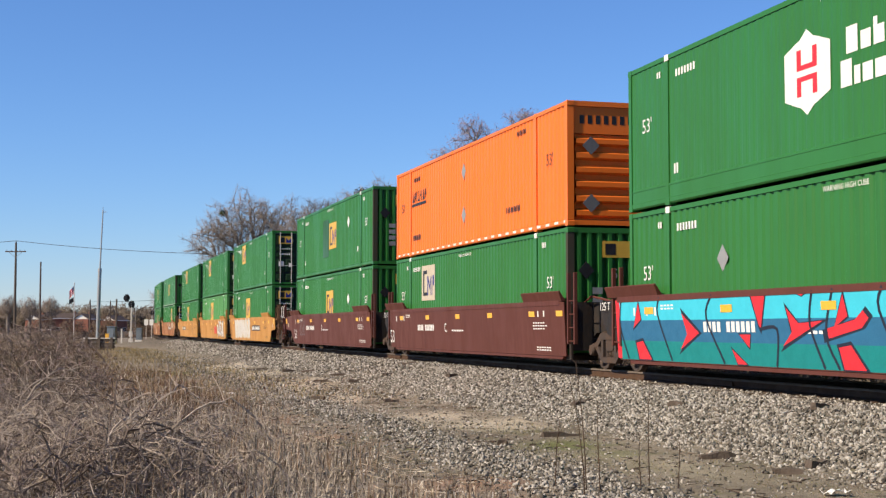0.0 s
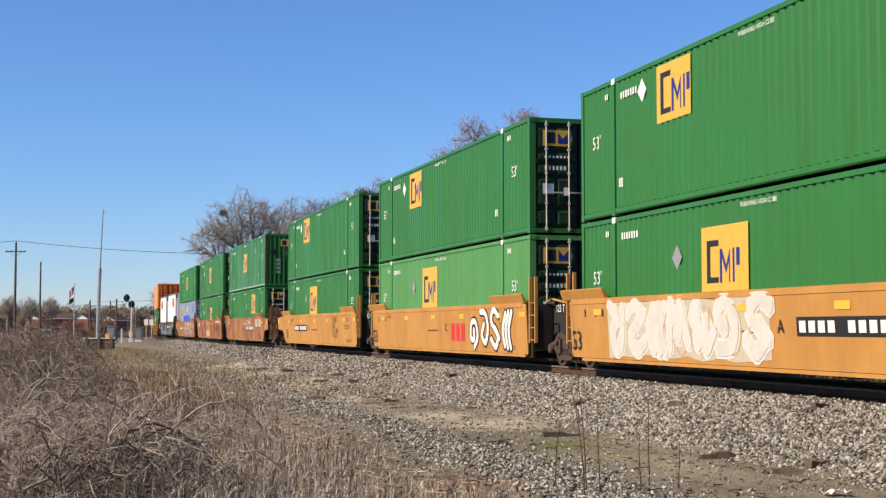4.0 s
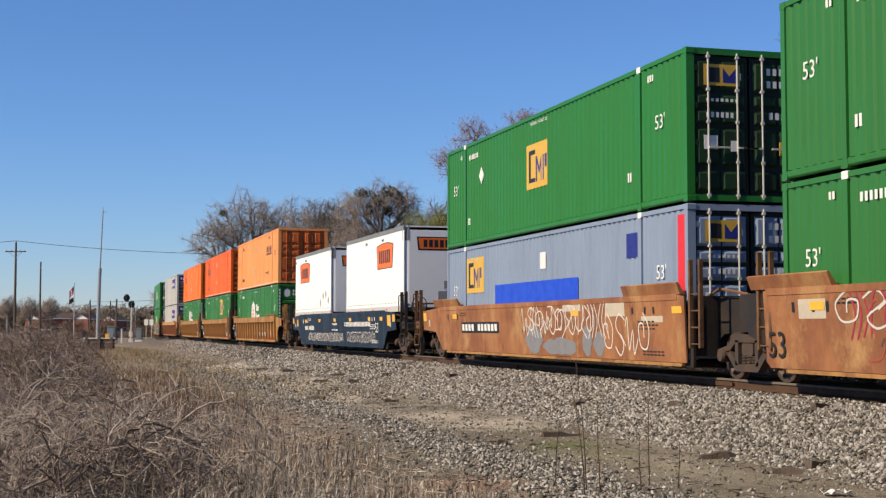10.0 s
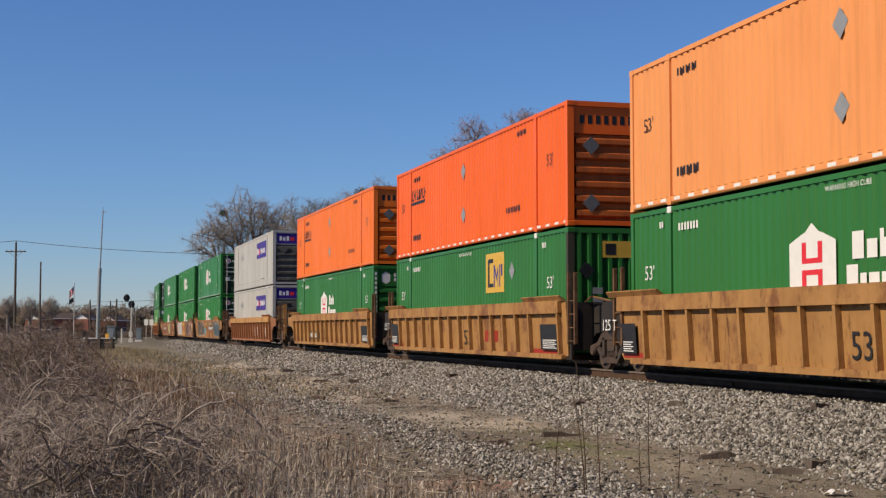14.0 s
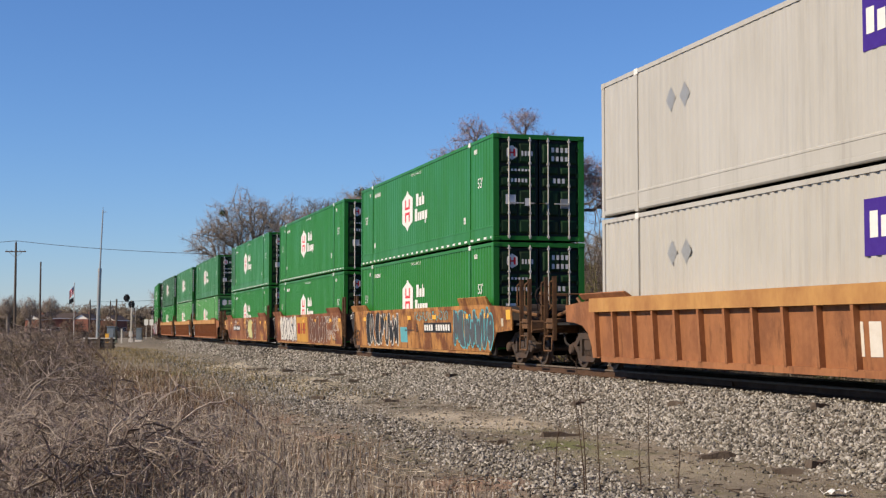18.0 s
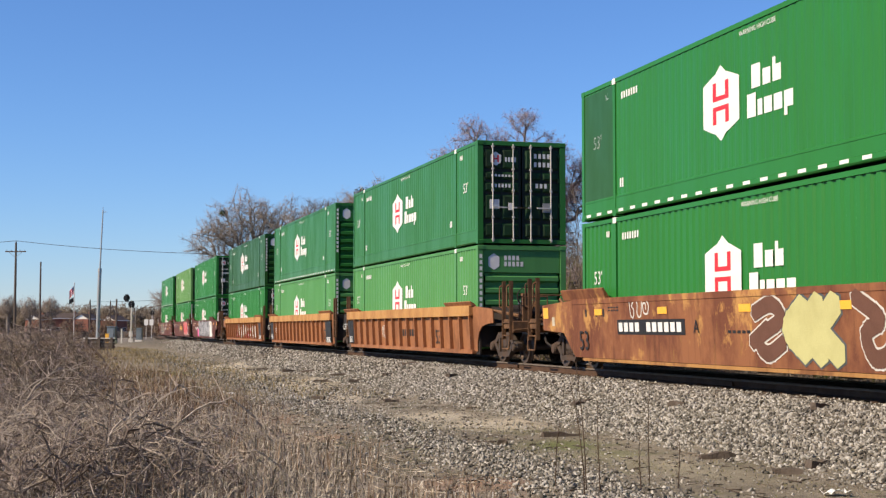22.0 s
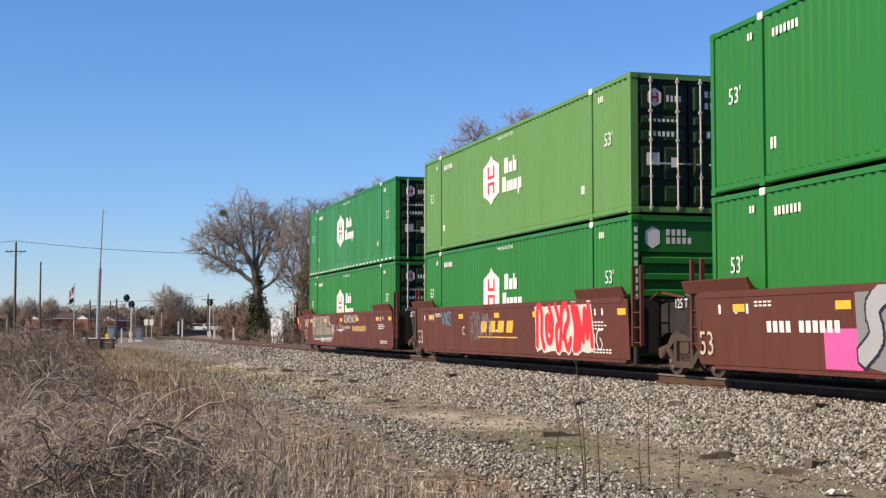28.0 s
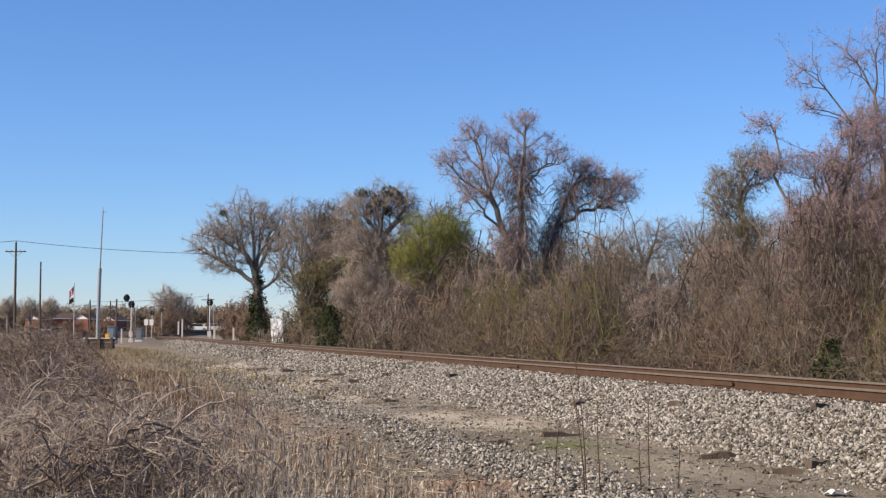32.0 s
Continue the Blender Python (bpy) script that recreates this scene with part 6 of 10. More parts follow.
LOW, HIGH = 0.33, 3.252
LOADS = [
    (load(G, "doors", "green steel container behind cyan graffiti, upright ribs", ("diamond", -4.0, 1.8, SILVER)), load(G, "doors", "green steel container with a white hexagon emblem", ("sheet",), ("hexagon", -1.1, 1.62))),
    (load(G, "upright", "green container with a pale yellow emblem square", (SQ, -4.05, 2.0, 1.55, 1.1, True)), load("orange", "level", "bright orange steel container with dark blocks and dashes", ("word", -6.0, 1.75), ("diamond", -0.2, 2.15, SILVER), ("diamond", -0.2, 0.9, SILVER), ("dashes",))),
    (load(G, "upright", "green container with a yellow emblem, in a brown car", (SQ, -0.1, 1.62, 1.5, 1.1), ("diamond", 3.65, 1.75, WHITE)), load(G, "upright", "green container with a yellow emblem and a darker repaired panel", (SQ, 0.5, 1.55, 1.5, 1.1), ("diamond", 3.65, 1.9, WHITE), ("patch", -1.66, -0.4, 0.7, 2.3, "dark"))),
    (load(G, "doors", "green container with a tall yellow emblem, closed doors", (SQ, -1.3, 1.75, 1.75, 1.05, False, 0.1), ("diamond", -3.2, 1.9, SILVER)), load(G, "doors", "green container with a high yellow emblem and white diamond", (SQ, -3.3, 2.17, 1.5, 1.12), ("diamond", -4.75, 2.4, WHITE))),
    (load("faded", "doors", "faded green container with a large tall yellow emblem", (SQ, -1.25, 1.8, 1.75, 1.15, False, 0.1), ("diamond", -3.2, 1.9, SILVER)), load(G, "doors", "green container with a high yellow emblem, closed doors", (SQ, -3.0, 2.14, 1.5, 1.15), ("diamond", -4.45, 2.3, WHITE))),
    (load(G, "doors", "green container with a large tall yellow emblem and dents", (SQ, -1.35, 1.78, 1.75, 1.15, False, 0.1), ("diamond", -3.2, 1.9, SILVER)), load(G, "doors", "dark green container with a yellow emblem and barred doors", (SQ, -3.15, 2.17, 1.5, 1.1), ("diamond", -4.55, 2.35, WHITE))),
    (load(G, "doors", "green container with a pale yellow emblem in a rusty car", (SQ, 3.4, 2.0, 1.55, 1.1, False), ("diamond", 0.4, 1.9, SILVER)), load(G, "upright", "green container with upright ribs on its dark front end", ("sheet",), (SQ, -0.3, 1.62, 1.55, 1.1), ("diamond", 4.0, 2.15, SILVER), ("dashes",))),
    (load(G, "doors", "green container with a yellow emblem and darker patch", (SQ, 0.35, 1.58, 1.5, 1.1), ("diamond", -4.75, 1.78, WHITE), ("patch", -1.9, -0.55, 0.6, 2.3, "dark")), load(G, "doors", "green container with a centred yellow emblem and white diamond", (SQ, -0.3, 1.6, 1.5, 1.12), ("diamond", -4.7, 1.86, WHITE))),
    (load("blue", "doors", "pale blue container with a bright blue painted-out panel", (SQ, -5.3, 2.05, 1.6, 0.98), ("panel", -3.5, 2.5, 0.75, 1.72, BRIGHT_BLUE, "bright blue painted-out panel"), ("panel", 5.2, 5.75, 2.0, 2.5, LOGO_BLUE, "dark blue label"), ("panel", 0.0, 0.4, 2.0, 2.4, WHITE, "white label"), ("panel", 7.6, 7.95, 0.2, 2.7, LOGO_RED, "red painted edge")), load("bright", "doors", "lighter green container with a centred yellow emblem", (SQ, -0.2, 1.62, 1.5, 1.1), ("diamond", -4.7, 1.86, WHITE))),
    None,
    (load(G, "level", "green container with a white hexagon emblem, low in a tan car", ("hexagon", -1.1, 1.52)), load("tan", "doors", "faded orange steel container with stained barred doors", ("word", 3.9, 1.8), ("diamond", -0.2, 2.18, SILVER), ("diamond", -0.2, 0.92, SILVER), ("dashes",))),
    (load(G, "upright", "green container with a yellow emblem and upright end ribs", (SQ, 2.65, 2.05, 1.55, 1.05), ("diamond", 4.05, 2.05, SILVER)), load("red", "level", "red-orange steel container with level ribs on its end", ("word", -6.1, 1.8), ("diamond", -0.25, 2.15, SILVER), ("diamond", -0.25, 0.9, SILVER), ("dashes",))),
    (load(G, "level", "green container with a white hexagon emblem under an orange one", ("hexagon", -1.4, 1.52)), load("orange", "level", "orange steel container with level ribs on its end", ("word", -6.2, 1.8), ("diamond", -0.25, 2.15, SILVER), ("diamond", -0.25, 0.9, SILVER))),
    (load("grey", "level", "light grey container with a purple sign, lower of two", ("panel", 1.85, 5.5, 1.6, 2.42, PURPLE, "purple sign panel"), ("diamond", -4.6, 2.0, SILVER), ("diamond", -4.0, 2.0, SILVER)), load("grey", "level", "light grey container with a purple sign, upper of two", ("sheet",), ("panel", 1.9, 5.53, 1.62, 2.52, PURPLE, "purple sign panel"), ("diamond", -4.6, 2.0, SILVER), ("diamond", -4.0, 2.0, SILVER))),
    (load("bright", "doors", "bright green container with a white hexagon, over graffiti", ("hexagon", -1.1, 1.52)), load("bright", "doors", "bright green container with a hexagon emblem and dashed strip", ("sheet",), ("hexagon", -1.15, 1.54), ("dashes",))),
    (load("bright", "doors", "bright green container with a white hexagon, closed doors", ("hexagon", -1.2, 1.52)), load("bright", "doors", "bright green container with hexagon emblem and reflective dashes", ("hexagon", -1.2, 1.6), ("dashes",))),
    (load("bright", "doors", "green container with a white hexagon, closed doors", ("hexagon", -1.4, 1.52)), load("bright", "doors", "green container with white hexagon and one duller end bay", ("sheet",), ("hexagon", -1.4, 1.6), ("dashes",), ("patch", -7.95, -6.2, 0.2, 2.75, "dark"))),
    (load("faded", "level", "faded green ribbed container with a white hexagon emblem", ("hexagon", -1.1, 1.52)), load(G, "doors", "green container with a white hexagon and barred doors", ("sheet",), ("hexagon", -1.1, 1.57))),
    (load("faded", "level", "faded bright green container with a white hexagon emblem", ("hexagon", -1.25, 1.52)), load(G, "level", "green container with hexagon emblem, dashes and ribbed end", ("sheet",), ("hexagon", -1.2, 1.52), ("dashes",))),
    (load("bright", "doors", "green container with a hexagon emblem, above red graffiti", ("hexagon", -1.4, 1.52)), load("dark", "level", "dark green container with a white hexagon, ribbed end", ("sheet",), ("hexagon", -1.4, 1.65))),
    (load("bright", "doors", "green container with a white hexagon, above grey graffiti", ("hexagon", -1.25, 1.52)), load("bright", "doors", "bright green container with a white hexagon and small dents", ("hexagon", -1.3, 1.62))),
    (load("bright", "level", "green container with a hexagon emblem and ribbed end", ("hexagon", -1.25, 1.52)), load("lime", "doors", "yellowish light green container with a white hexagon", ("hexagon", -1.25, 1.62))),
    (load("bright", "doors", "green container with a hexagon, on the last car", ("hexagon", -1.25, 1.52)), load("bright", "doors", "green container with hexagon and dashes, on the last car", ("sheet",), ("hexagon", -1.25, 1.62), ("dashes",))),
]


def sign_marks(box):
    """White blocks and a red block on the purple sign."""
    y = SIDE - 0.008
    part("wordmark", rects([(2.0 + i * 0.28, 2.2 + i * 0.28, 1.86, 2.24 - 0.08 * (i > 0)) for i in range(3)] + [(3.45 + i * 0.22, 3.58 + i * 0.22, 1.86, 2.12 + 0.06 * (i % 3 == 0)) for i in range(8)], y), WHITE, box, "row of white painted blocks")
    part("emblem", rects([(2.82, 3.18, 1.86, 2.14)], y), LOGO_RED, box)


def build_train():
    for i, u in enumerate(UNITS):
        paint, style, front, rear, label, marks = CARS[i]
        car, sets = well_car(paint, style, front, rear, label, marks, 100 + i * 7)
        MOVING.append((car, u + HALF, 0.0, 0.0))
        WHEELS.extend((w, a, r, u + HALF) for w, a, r in sets)
        if LOADS[i]:
            for z, (colour, end, words, m) in zip((LOW, HIGH), LOADS[i]):
                box = container(colour, end, words, m)
                if colour == "grey":
                    sign_marks(box)
                MOVING.append((box, u + HALF, z, 0.0))
        else:
            MOVING.append((trailer("white van trailer body with an orange sign near its front"), u + HALF, 1.42, 5.72))
            MOVING.append((trailer("white van trailer body with an orange sign at its tail"), u + HALF, 1.42, -6.35))


build_train()


# ---- ground, ballast and track ----
def bed_height(o):
    """Height across the line: the ballast's shoulders, then the level ground. o: metres to the camera's side."""
    return np.interp(o, [-40, -14, -5.2, -1.95, -0.9, 0.9, 1.95, 3.95, 6.1, 6.8, 7.6, 9.0, 14, 60],
                     [-0.9, -0.95, -0.95, -0.24, -0.185, -0.185, -0.24, -0.80, -0.82, -0.77, -0.80, -0.86, -0.82, -0.80])


def lump(x, y, s, seed=0.0):
    """Smooth uneven ground, about -1 to 1."""
    return (np.sin(x / s + 1.7 * np.sin(y / s * 0.7 + seed)) + np.sin(y / s * 1.3 + 2.1 * np.sin(x / s * 0.6 + 1.3 + seed)) + np.sin((x + y) / s * 2.3 + seed * 2)) / 3


def ground_z(x, y):
    d, o = offset_from_track(x, y)
    far = np.clip((np.abs(o) - 3.5) / 3, 0, 1)
    return bed_height(o) + far * (0.035 * lump(x, y, 1.7) + 0.05 * lump(x, y, 5.3, 2.0)), d, o


def zoned_ground():
    m, nt, bs = nodes_of("dry_ground")
    L = nt.links.new
    soil = mix_rgb(nt, noise_out(nt, 0.55, 6, 0.6, (1, 1, 1), 0.38, 0.64), (0.160, 0.130, 0.090), (0.295, 0.252, 0.190))
    soil = mix_rgb(nt, noise_out(nt, 11, 6, 0.75, (1, 1, 1), 0.42, 0.70), soil, (0.075, 0.056, 0.034))
    soil = mix_rgb(nt, noise_out(nt, 1.7, 5, 0.7, (1, 1, 1), 0.55, 0.70, 4.0), soil, (0.105, 0.105, 0.036))
    clay = nt.nodes.new("ShaderNodeAttribute")
    clay.attribute_name = "clay"
    soil = mix_rgb(nt, clay.outputs["Fac"], soil, (0.31, 0.185, 0.118))
    moss = nt.nodes.new("ShaderNodeAttribute")
    moss.attribute_name = "moss"
    soil = mix_rgb(nt, moss.outputs["Fac"], soil, (0.105, 0.118, 0.020))
    tro = nt.nodes.new("ShaderNodeAttribute")
    tro.attribute_name = "trodden"
    soil = mix_rgb(nt, tro.outputs["Fac"], soil, (0.46, 0.395, 0.295))
    vor = nt.nodes.new("ShaderNodeTexVoronoi")
    tc = nt.nodes.new("ShaderNodeTexCoord")
    vor.inputs["Scale"].default_value = 17
    L(tc.outputs["Object"], vor.inputs["Vector"])
    # dark ramp: dirt fines, with the shade between stones put into the colour
    peb = nt.nodes.new("ShaderNodeValToRGB")
    for e, (p, c) in zip(peb.color_ramp.elements, ((0.0, (0.045, 0.037, 0.028, 1)), (1.0, (0.165, 0.138, 0.104, 1)))):
        e.position, e.color = p, c
    sep = nt.nodes.new("ShaderNodeSeparateColor")
    L(vor.outputs["Color"], sep.inputs["Color"])
    L(sep.outputs["Red"], peb.inputs["Fac"])
    gra = nt.nodes.new("ShaderNodeAttribute")
    gra.attribute_name = "gravel"
    col = mix_rgb(nt, gra.outputs["Fac"], soil, peb.outputs["Color"])
    lit = nt.nodes.new("ShaderNodeAttribute")
    lit.attribute_name = "litter"
    straw = mix_rgb(nt, noise_out(nt, 6, 6, 0.7, (1, 1, 1), 0.35, 0.65), (0.125, 0.102, 0.080), (0.28, 0.235, 0.182))
    col = mix_rgb(nt, lit.outputs["Fac"], col, straw)
    L(col, bs.inputs["Base Color"])
    bs.inputs["Roughness"].default_value = 0.95
    bump(nt, bs, noise_out(nt, 24, 5, 0.7, (1, 1, 1), 0.3, 0.7), 0.6, 0.03)
    return m


def make_ground():
    xs = np.unique(np.concatenate([-np.geomspace(24, 2600, 26), np.arange(-24, 24, 0.42), np.geomspace(24, 2600, 26)]))
    ys = np.unique(np.concatenate([-np.geomspace(9, 900, 14), np.arange(-9, 8, 2.0), np.arange(8, 34, 0.34), np.arange(34, 80, 0.8), np.arange(80, 260, 3.0), np.geomspace(260, 4500, 24)]))
    X, Y = np.meshgrid(xs, ys)
    x, y = X.ravel(), Y.ravel()
    z, d, o = ground_z(x, y)
    nx, ny = len(xs), len(ys)
    i = np.arange(nx * ny).reshape(ny, nx)
    f = np.stack([i[:-1, :-1], i[:-1, 1:], i[1:, 1:], i[1:, :-1]], -1).reshape(-1, 4)
    me = array_mesh("ground", np.stack([x, y, z], -1), f, zoned_ground())
    wob = 0.45 * lump(x, y, 0.9, 4) + 0.3 * lump(x, y, 0.35, 1)
    g1 = np.clip(1.4 - np.abs(o) / 3.9 * 1.0 + 0.0, 0, 1) * (np.abs(o) < 4.6)
    g2 = np.clip(1.15 - np.abs(o - 6.9 + 0.3 * wob) / 0.75, 0, 1) * 0.85
    g1 = np.where(np.abs(o) < 3.7 + 0.4 * wob, 1.0, 0.10 + 0.25 * np.clip(lump(x, y, 0.6, 7), 0, 1))
    def spots(rows):
        """Patches at (x, y), with half-widths across and along the view."""
        return np.max([np.clip(1.25 - ((x - a) / c) ** 2 - ((y - b) / e) ** 2 + 0.5 * wob, 0, 1) for a, b, c, e in rows], 0)
    zones = {"gravel": np.clip(np.maximum(g1 * (o < 8.6), g2), 0, 1) * (np.abs(o) < 9),
             "litter": np.clip((o - 8.1 + 0.9 * wob) / 1.0, 0, 1) + np.clip((-o - 5.5 + wob) / 1.0, 0, 1),
             "clay": np.maximum(np.clip(lump(x, y, 0.8, 9) * 1.3 - 0.45 + 0.5 * wob, 0, 0.6) * np.clip((o - 7.2) / 0.6, 0, 1) * np.clip((10.5 - o) / 1.0, 0, 1), 0.85 * spots([(-3.1, 25.7, 0.5, 1.1), (-1.9, 22.1, 0.45, 0.7), (0.4, 15.4, 0.9, 0.8)])),
             "moss": np.maximum(0.7 * np.clip(lump(x, y, 1.6, 5) * 1.5 - 0.35, 0, 1) * np.clip(1 - np.abs(o - 5.4) / 1.2, 0, 1), 0.9 * spots([(1.8, 20.4, 0.7, 1.0), (2.4, 18.9, 0.5, 0.6), (-9.9, 53, 1.5, 3.0)])),
             "trodden": np.maximum(0.6 * np.clip(lump(x, y, 2.2, 3) * 1.2 - 0.1 + 0.4 * wob, 0, 1) * np.clip(1 - np.abs(o - 4.9) / 0.8, 0, 1), spots([(0.9, 24.7, 1.1, 1.7), (-0.2, 26.8, 0.9, 1.9), (-4.3, 41.5, 1.1, 6.5), (-2.4, 34.0, 0.6, 3.0), (-9.6, 62.0, 1.3, 7.0), (-6.9, 52.0, 0.8, 4.0)]))}
    for name, v in zones.items():
        a = me.attributes.new(name, "FLOAT", "POINT")
        a.data.foreach_set("value", np.clip(v, 0, 1).astype(np.float32))
    return tagged(new("ground", me), "dry bare ground with gravel, straw and a dirt path beside the ballast", "ground", "", "structure")


make_ground()

STONE = island_mat("ballast_stone", [(0.044, 0.040, 0.036), (0.128, 0.118, 0.101), (0.225, 0.208, 0.183), (0.322, 0.301, 0.269), (0.51, 0.482, 0.44), (0.150, 0.127, 0.10)], 0.9, 25)
RNG = np.random.default_rng(7)
CUBE = np.array([(-1, -1, -1), (1, -1, -1), (1, 1, -1), (-1, 1, -1), (-1, -1, 1), (1, -1, 1), (1, 1, 1), (-1, 1, 1)], float)
CUBE_F = np.array([(0, 3, 2, 1), (4, 5, 6, 7), (0, 1, 5, 4), (1, 2, 6, 5), (2, 3, 7, 6), (3, 0, 4, 7)])


def spin(n):
    """n random rotation matrices."""
    q = RNG.normal(size=(n, 4))
    q /= np.linalg.norm(q, axis=1)[:, None]
    w, x, y, z = q.T
    return np.stack([np.stack([1 - 2 * (y * y + z * z), 2 * (x * y - z * w), 2 * (x * z + y * w)], -1),
                     np.stack([2 * (x * y + z * w), 1 - 2 * (x * x + z * z), 2 * (y * z - x * w)], -1),
                     np.stack([2 * (x * z - y * w), 2 * (y * z + x * w), 1 - 2 * (x * x + y * y)], -1)], 1)


def stones(name, d, o, size, label):
    """Broken stones lying on the bed at distances d and offsets o."""
    x0, y0, h = (np.interp(d, TR_D, a) for a in (TR_X, TR_Y, TR_H))
    x, y = x0 - o * np.cos(h), y0 + o * np.sin(h)
    z, _, _ = ground_z(x, y)
    n = len(d)
    v = CUBE[None] * RNG.uniform(0.42, 1.0, (n, 8, 3)) * (size[:, None, None] * 0.5) * np.array([1.65, 0.95, 0.62]) * RNG.uniform(0.7, 1.2, (n, 1, 3))
    v = np.einsum("nij,nkj->nki", spin(n), v) + np.stack([x, y, z + size * RNG.uniform(-0.05, 0.22, n)], -1)[:, None]
    f = (CUBE_F[None] + 8 * np.arange(n)[:, None, None]).reshape(-1, 4)
    return tagged(new(name, array_mesh(name, v.reshape(-1, 3), f, STONE)), label, "ballast", "", "stuff")


def bed_stones():
    ds, os, ss = [], [], []
    for d0, d1, per, a, b, s0, s1 in ((27, 40, 560, 1.0, 4.05, 0.027, 0.066), (40, 55, 290, 1.0, 4.05, 0.032, 0.07), (55, 80, 90, 1.0, 4.0, 0.05, 0.09), (80, 150, 20, 1.0, 3.6, 0.07, 0.12), (48, 120, 12, 3.6, 7.2, 0.045, 0.09),
                                      (27, 60, 40, -0.6, 0.6, 0.05, 0.09), (30, 60, 30, -2.6, -1.1, 0.05, 0.1)):
        n = int((d1 - d0) * (b - a) * per)
        ds.append(RNG.uniform(d0, d1, n)), os.append(RNG.uniform(a, b, n) + 0.0), ss.append((s0 + (s1 - s0) * RNG.uniform(0, 1, n) ** 1.6))
    stones("ballast", np.concatenate(ds), np.concatenate(os), np.concatenate(ss), "pale grey crushed-stone railway ballast on a sloping shoulder")
    ds, os, ss = [], [], []
    for d0, d1, per in ((26, 36, 420), (36, 50, 190), (50, 75, 50)):
        n = int((d1 - d0) * 1.3 * per)
        ds.append(RNG.uniform(d0, d1, n)), os.append(RNG.normal(6.85, 0.48, n)), ss.append(0.018 + 0.042 * RNG.uniform(0, 1, n) ** 1.9)
    n = 9000
    ds.append(RNG.uniform(26, 60, n)), os.append(RNG.uniform(3.9, 8.8, n)), ss.append(0.012 + 0.036 * RNG.uniform(0, 1, n) ** 2)
    stones("gravel", np.concatenate(ds), np.concatenate(os), np.concatenate(ss), "scattered grey gravel along the edge of a dirt path")


bed_stones()

RAIL_RUST = mat("rail_rust", (0.084, 0.048, 0.029), (0.045, 0.028, 0.018), 60, 3, 0.8, 0.1, 0.7, relief=0.2)
RAIL_SHINE = mat("rail_head", (0.150, 0.122, 0.098), (0.085, 0.064, 0.048), 80, 6, 0.7, 0.0, 0.5)
TIE_WOOD = mat("tie_wood", (0.075, 0.058, 0.046), (0.125, 0.10, 0.08), 30, 2, 0.9, 0, 0.7, (0.3, 3, 1), 0.5, vary=0.25)


def track_rails():
    line = thing("railway_track", "single railway track of rusty rails on wooden ties", "railway track", "", "structure")
    ds = np.concatenate([np.arange(-60, 20, 8.0), np.arange(20, 120, 2.0), np.arange(120, 520, 5.0)])
    web = [(-0.07, -0.17), (-0.07, -0.155), (-0.012, -0.13), (-0.012, -0.045), (-0.036, -0.03), (-0.036, -0.004), (0.036, -0.004), (0.036, -0.03), (0.012, -0.045), (0.012, -0.13), (0.07, -0.155), (0.07, -0.17)]
    for side in (-0.755, 0.755):
        for name, sec, m in (("rail", web, RAIL_RUST), ("running_surface", [(-0.0385, -0.034), (-0.0385, -0.006), (-0.030, 0.0), (0.030, 0.0), (0.0385, -0.006), (0.0385, -0.034)], RAIL_SHINE)):
            s = Shape()
            k = len(sec)
            pts = []
            for d in ds:
                for a, z in sec:
                    p = on_track(float(d), side + a)
                    pts.append((p.x, p.y, z))
            s.poly(pts, [(i * k + j, i * k + (j + 1) % k, (i + 1) * k + (j + 1) % k, (i + 1) * k + j) for i in range(len(ds) - 1) for j in range(k)])
            part(name, s, m, line, "dark worn head of the rail" if name != "rail" else "rusty brown steel rail")
    rnd = random.Random(3)
    tie = Shape().box(-0.115, 0.115, -1.30, 1.30, -0.36, -0.172, 0.012).mesh("tie", TIE_WOOD)
    plate = Shape().box(-0.10, 0.10, -0.93, -0.58, -0.175, -0.158).box(-0.10, 0.10, 0.58, 0.93, -0.175, -0.158).mesh("tie_plate", RAIL_RUST)
    n = 0
    rest = Shape()
    for k in range(640):
        d = 16 + k * 0.53
        m = track_pose(d, 0.3) @ pose(rnd.uniform(-0.03, 0.03), rnd.uniform(-0.05, 0.05), rnd.uniform(-0.008, 0.004), 0, 0, rnd.uniform(-1.2, 1.2))
        if k < 290:
            t = part("tie", tie, None, line)
            t.matrix_basis = m
            if k < 130:
                part("tie_plate", plate, None, t)
        else:
            rest.poly([m @ Vector(v.co) for v in tie.vertices], [tuple(p.vertices) for p in tie.polygons])
    tagged(part("tie_row", rest, TIE_WOOD, line), "", "", "", "stuff")
    for k, d in enumerate((38.6, 50.5, 63.0)):
        b = Shape()
        p = track_pose(d, 0.3)
        b.poly([p @ Vector(v) for v in [(x, -0.80 - e, z) for x in (-0.45, 0.45) for e in (0.0, 0.02) for z in (-0.13, -0.05)]], [(0, 1, 3, 2), (4, 6, 7, 5), (0, 4, 5, 1), (2, 3, 7, 6), (0, 2, 6, 4), (1, 5, 7, 3)])
        part("joint_bar", b, RAIL_RUST, line)


track_rails()

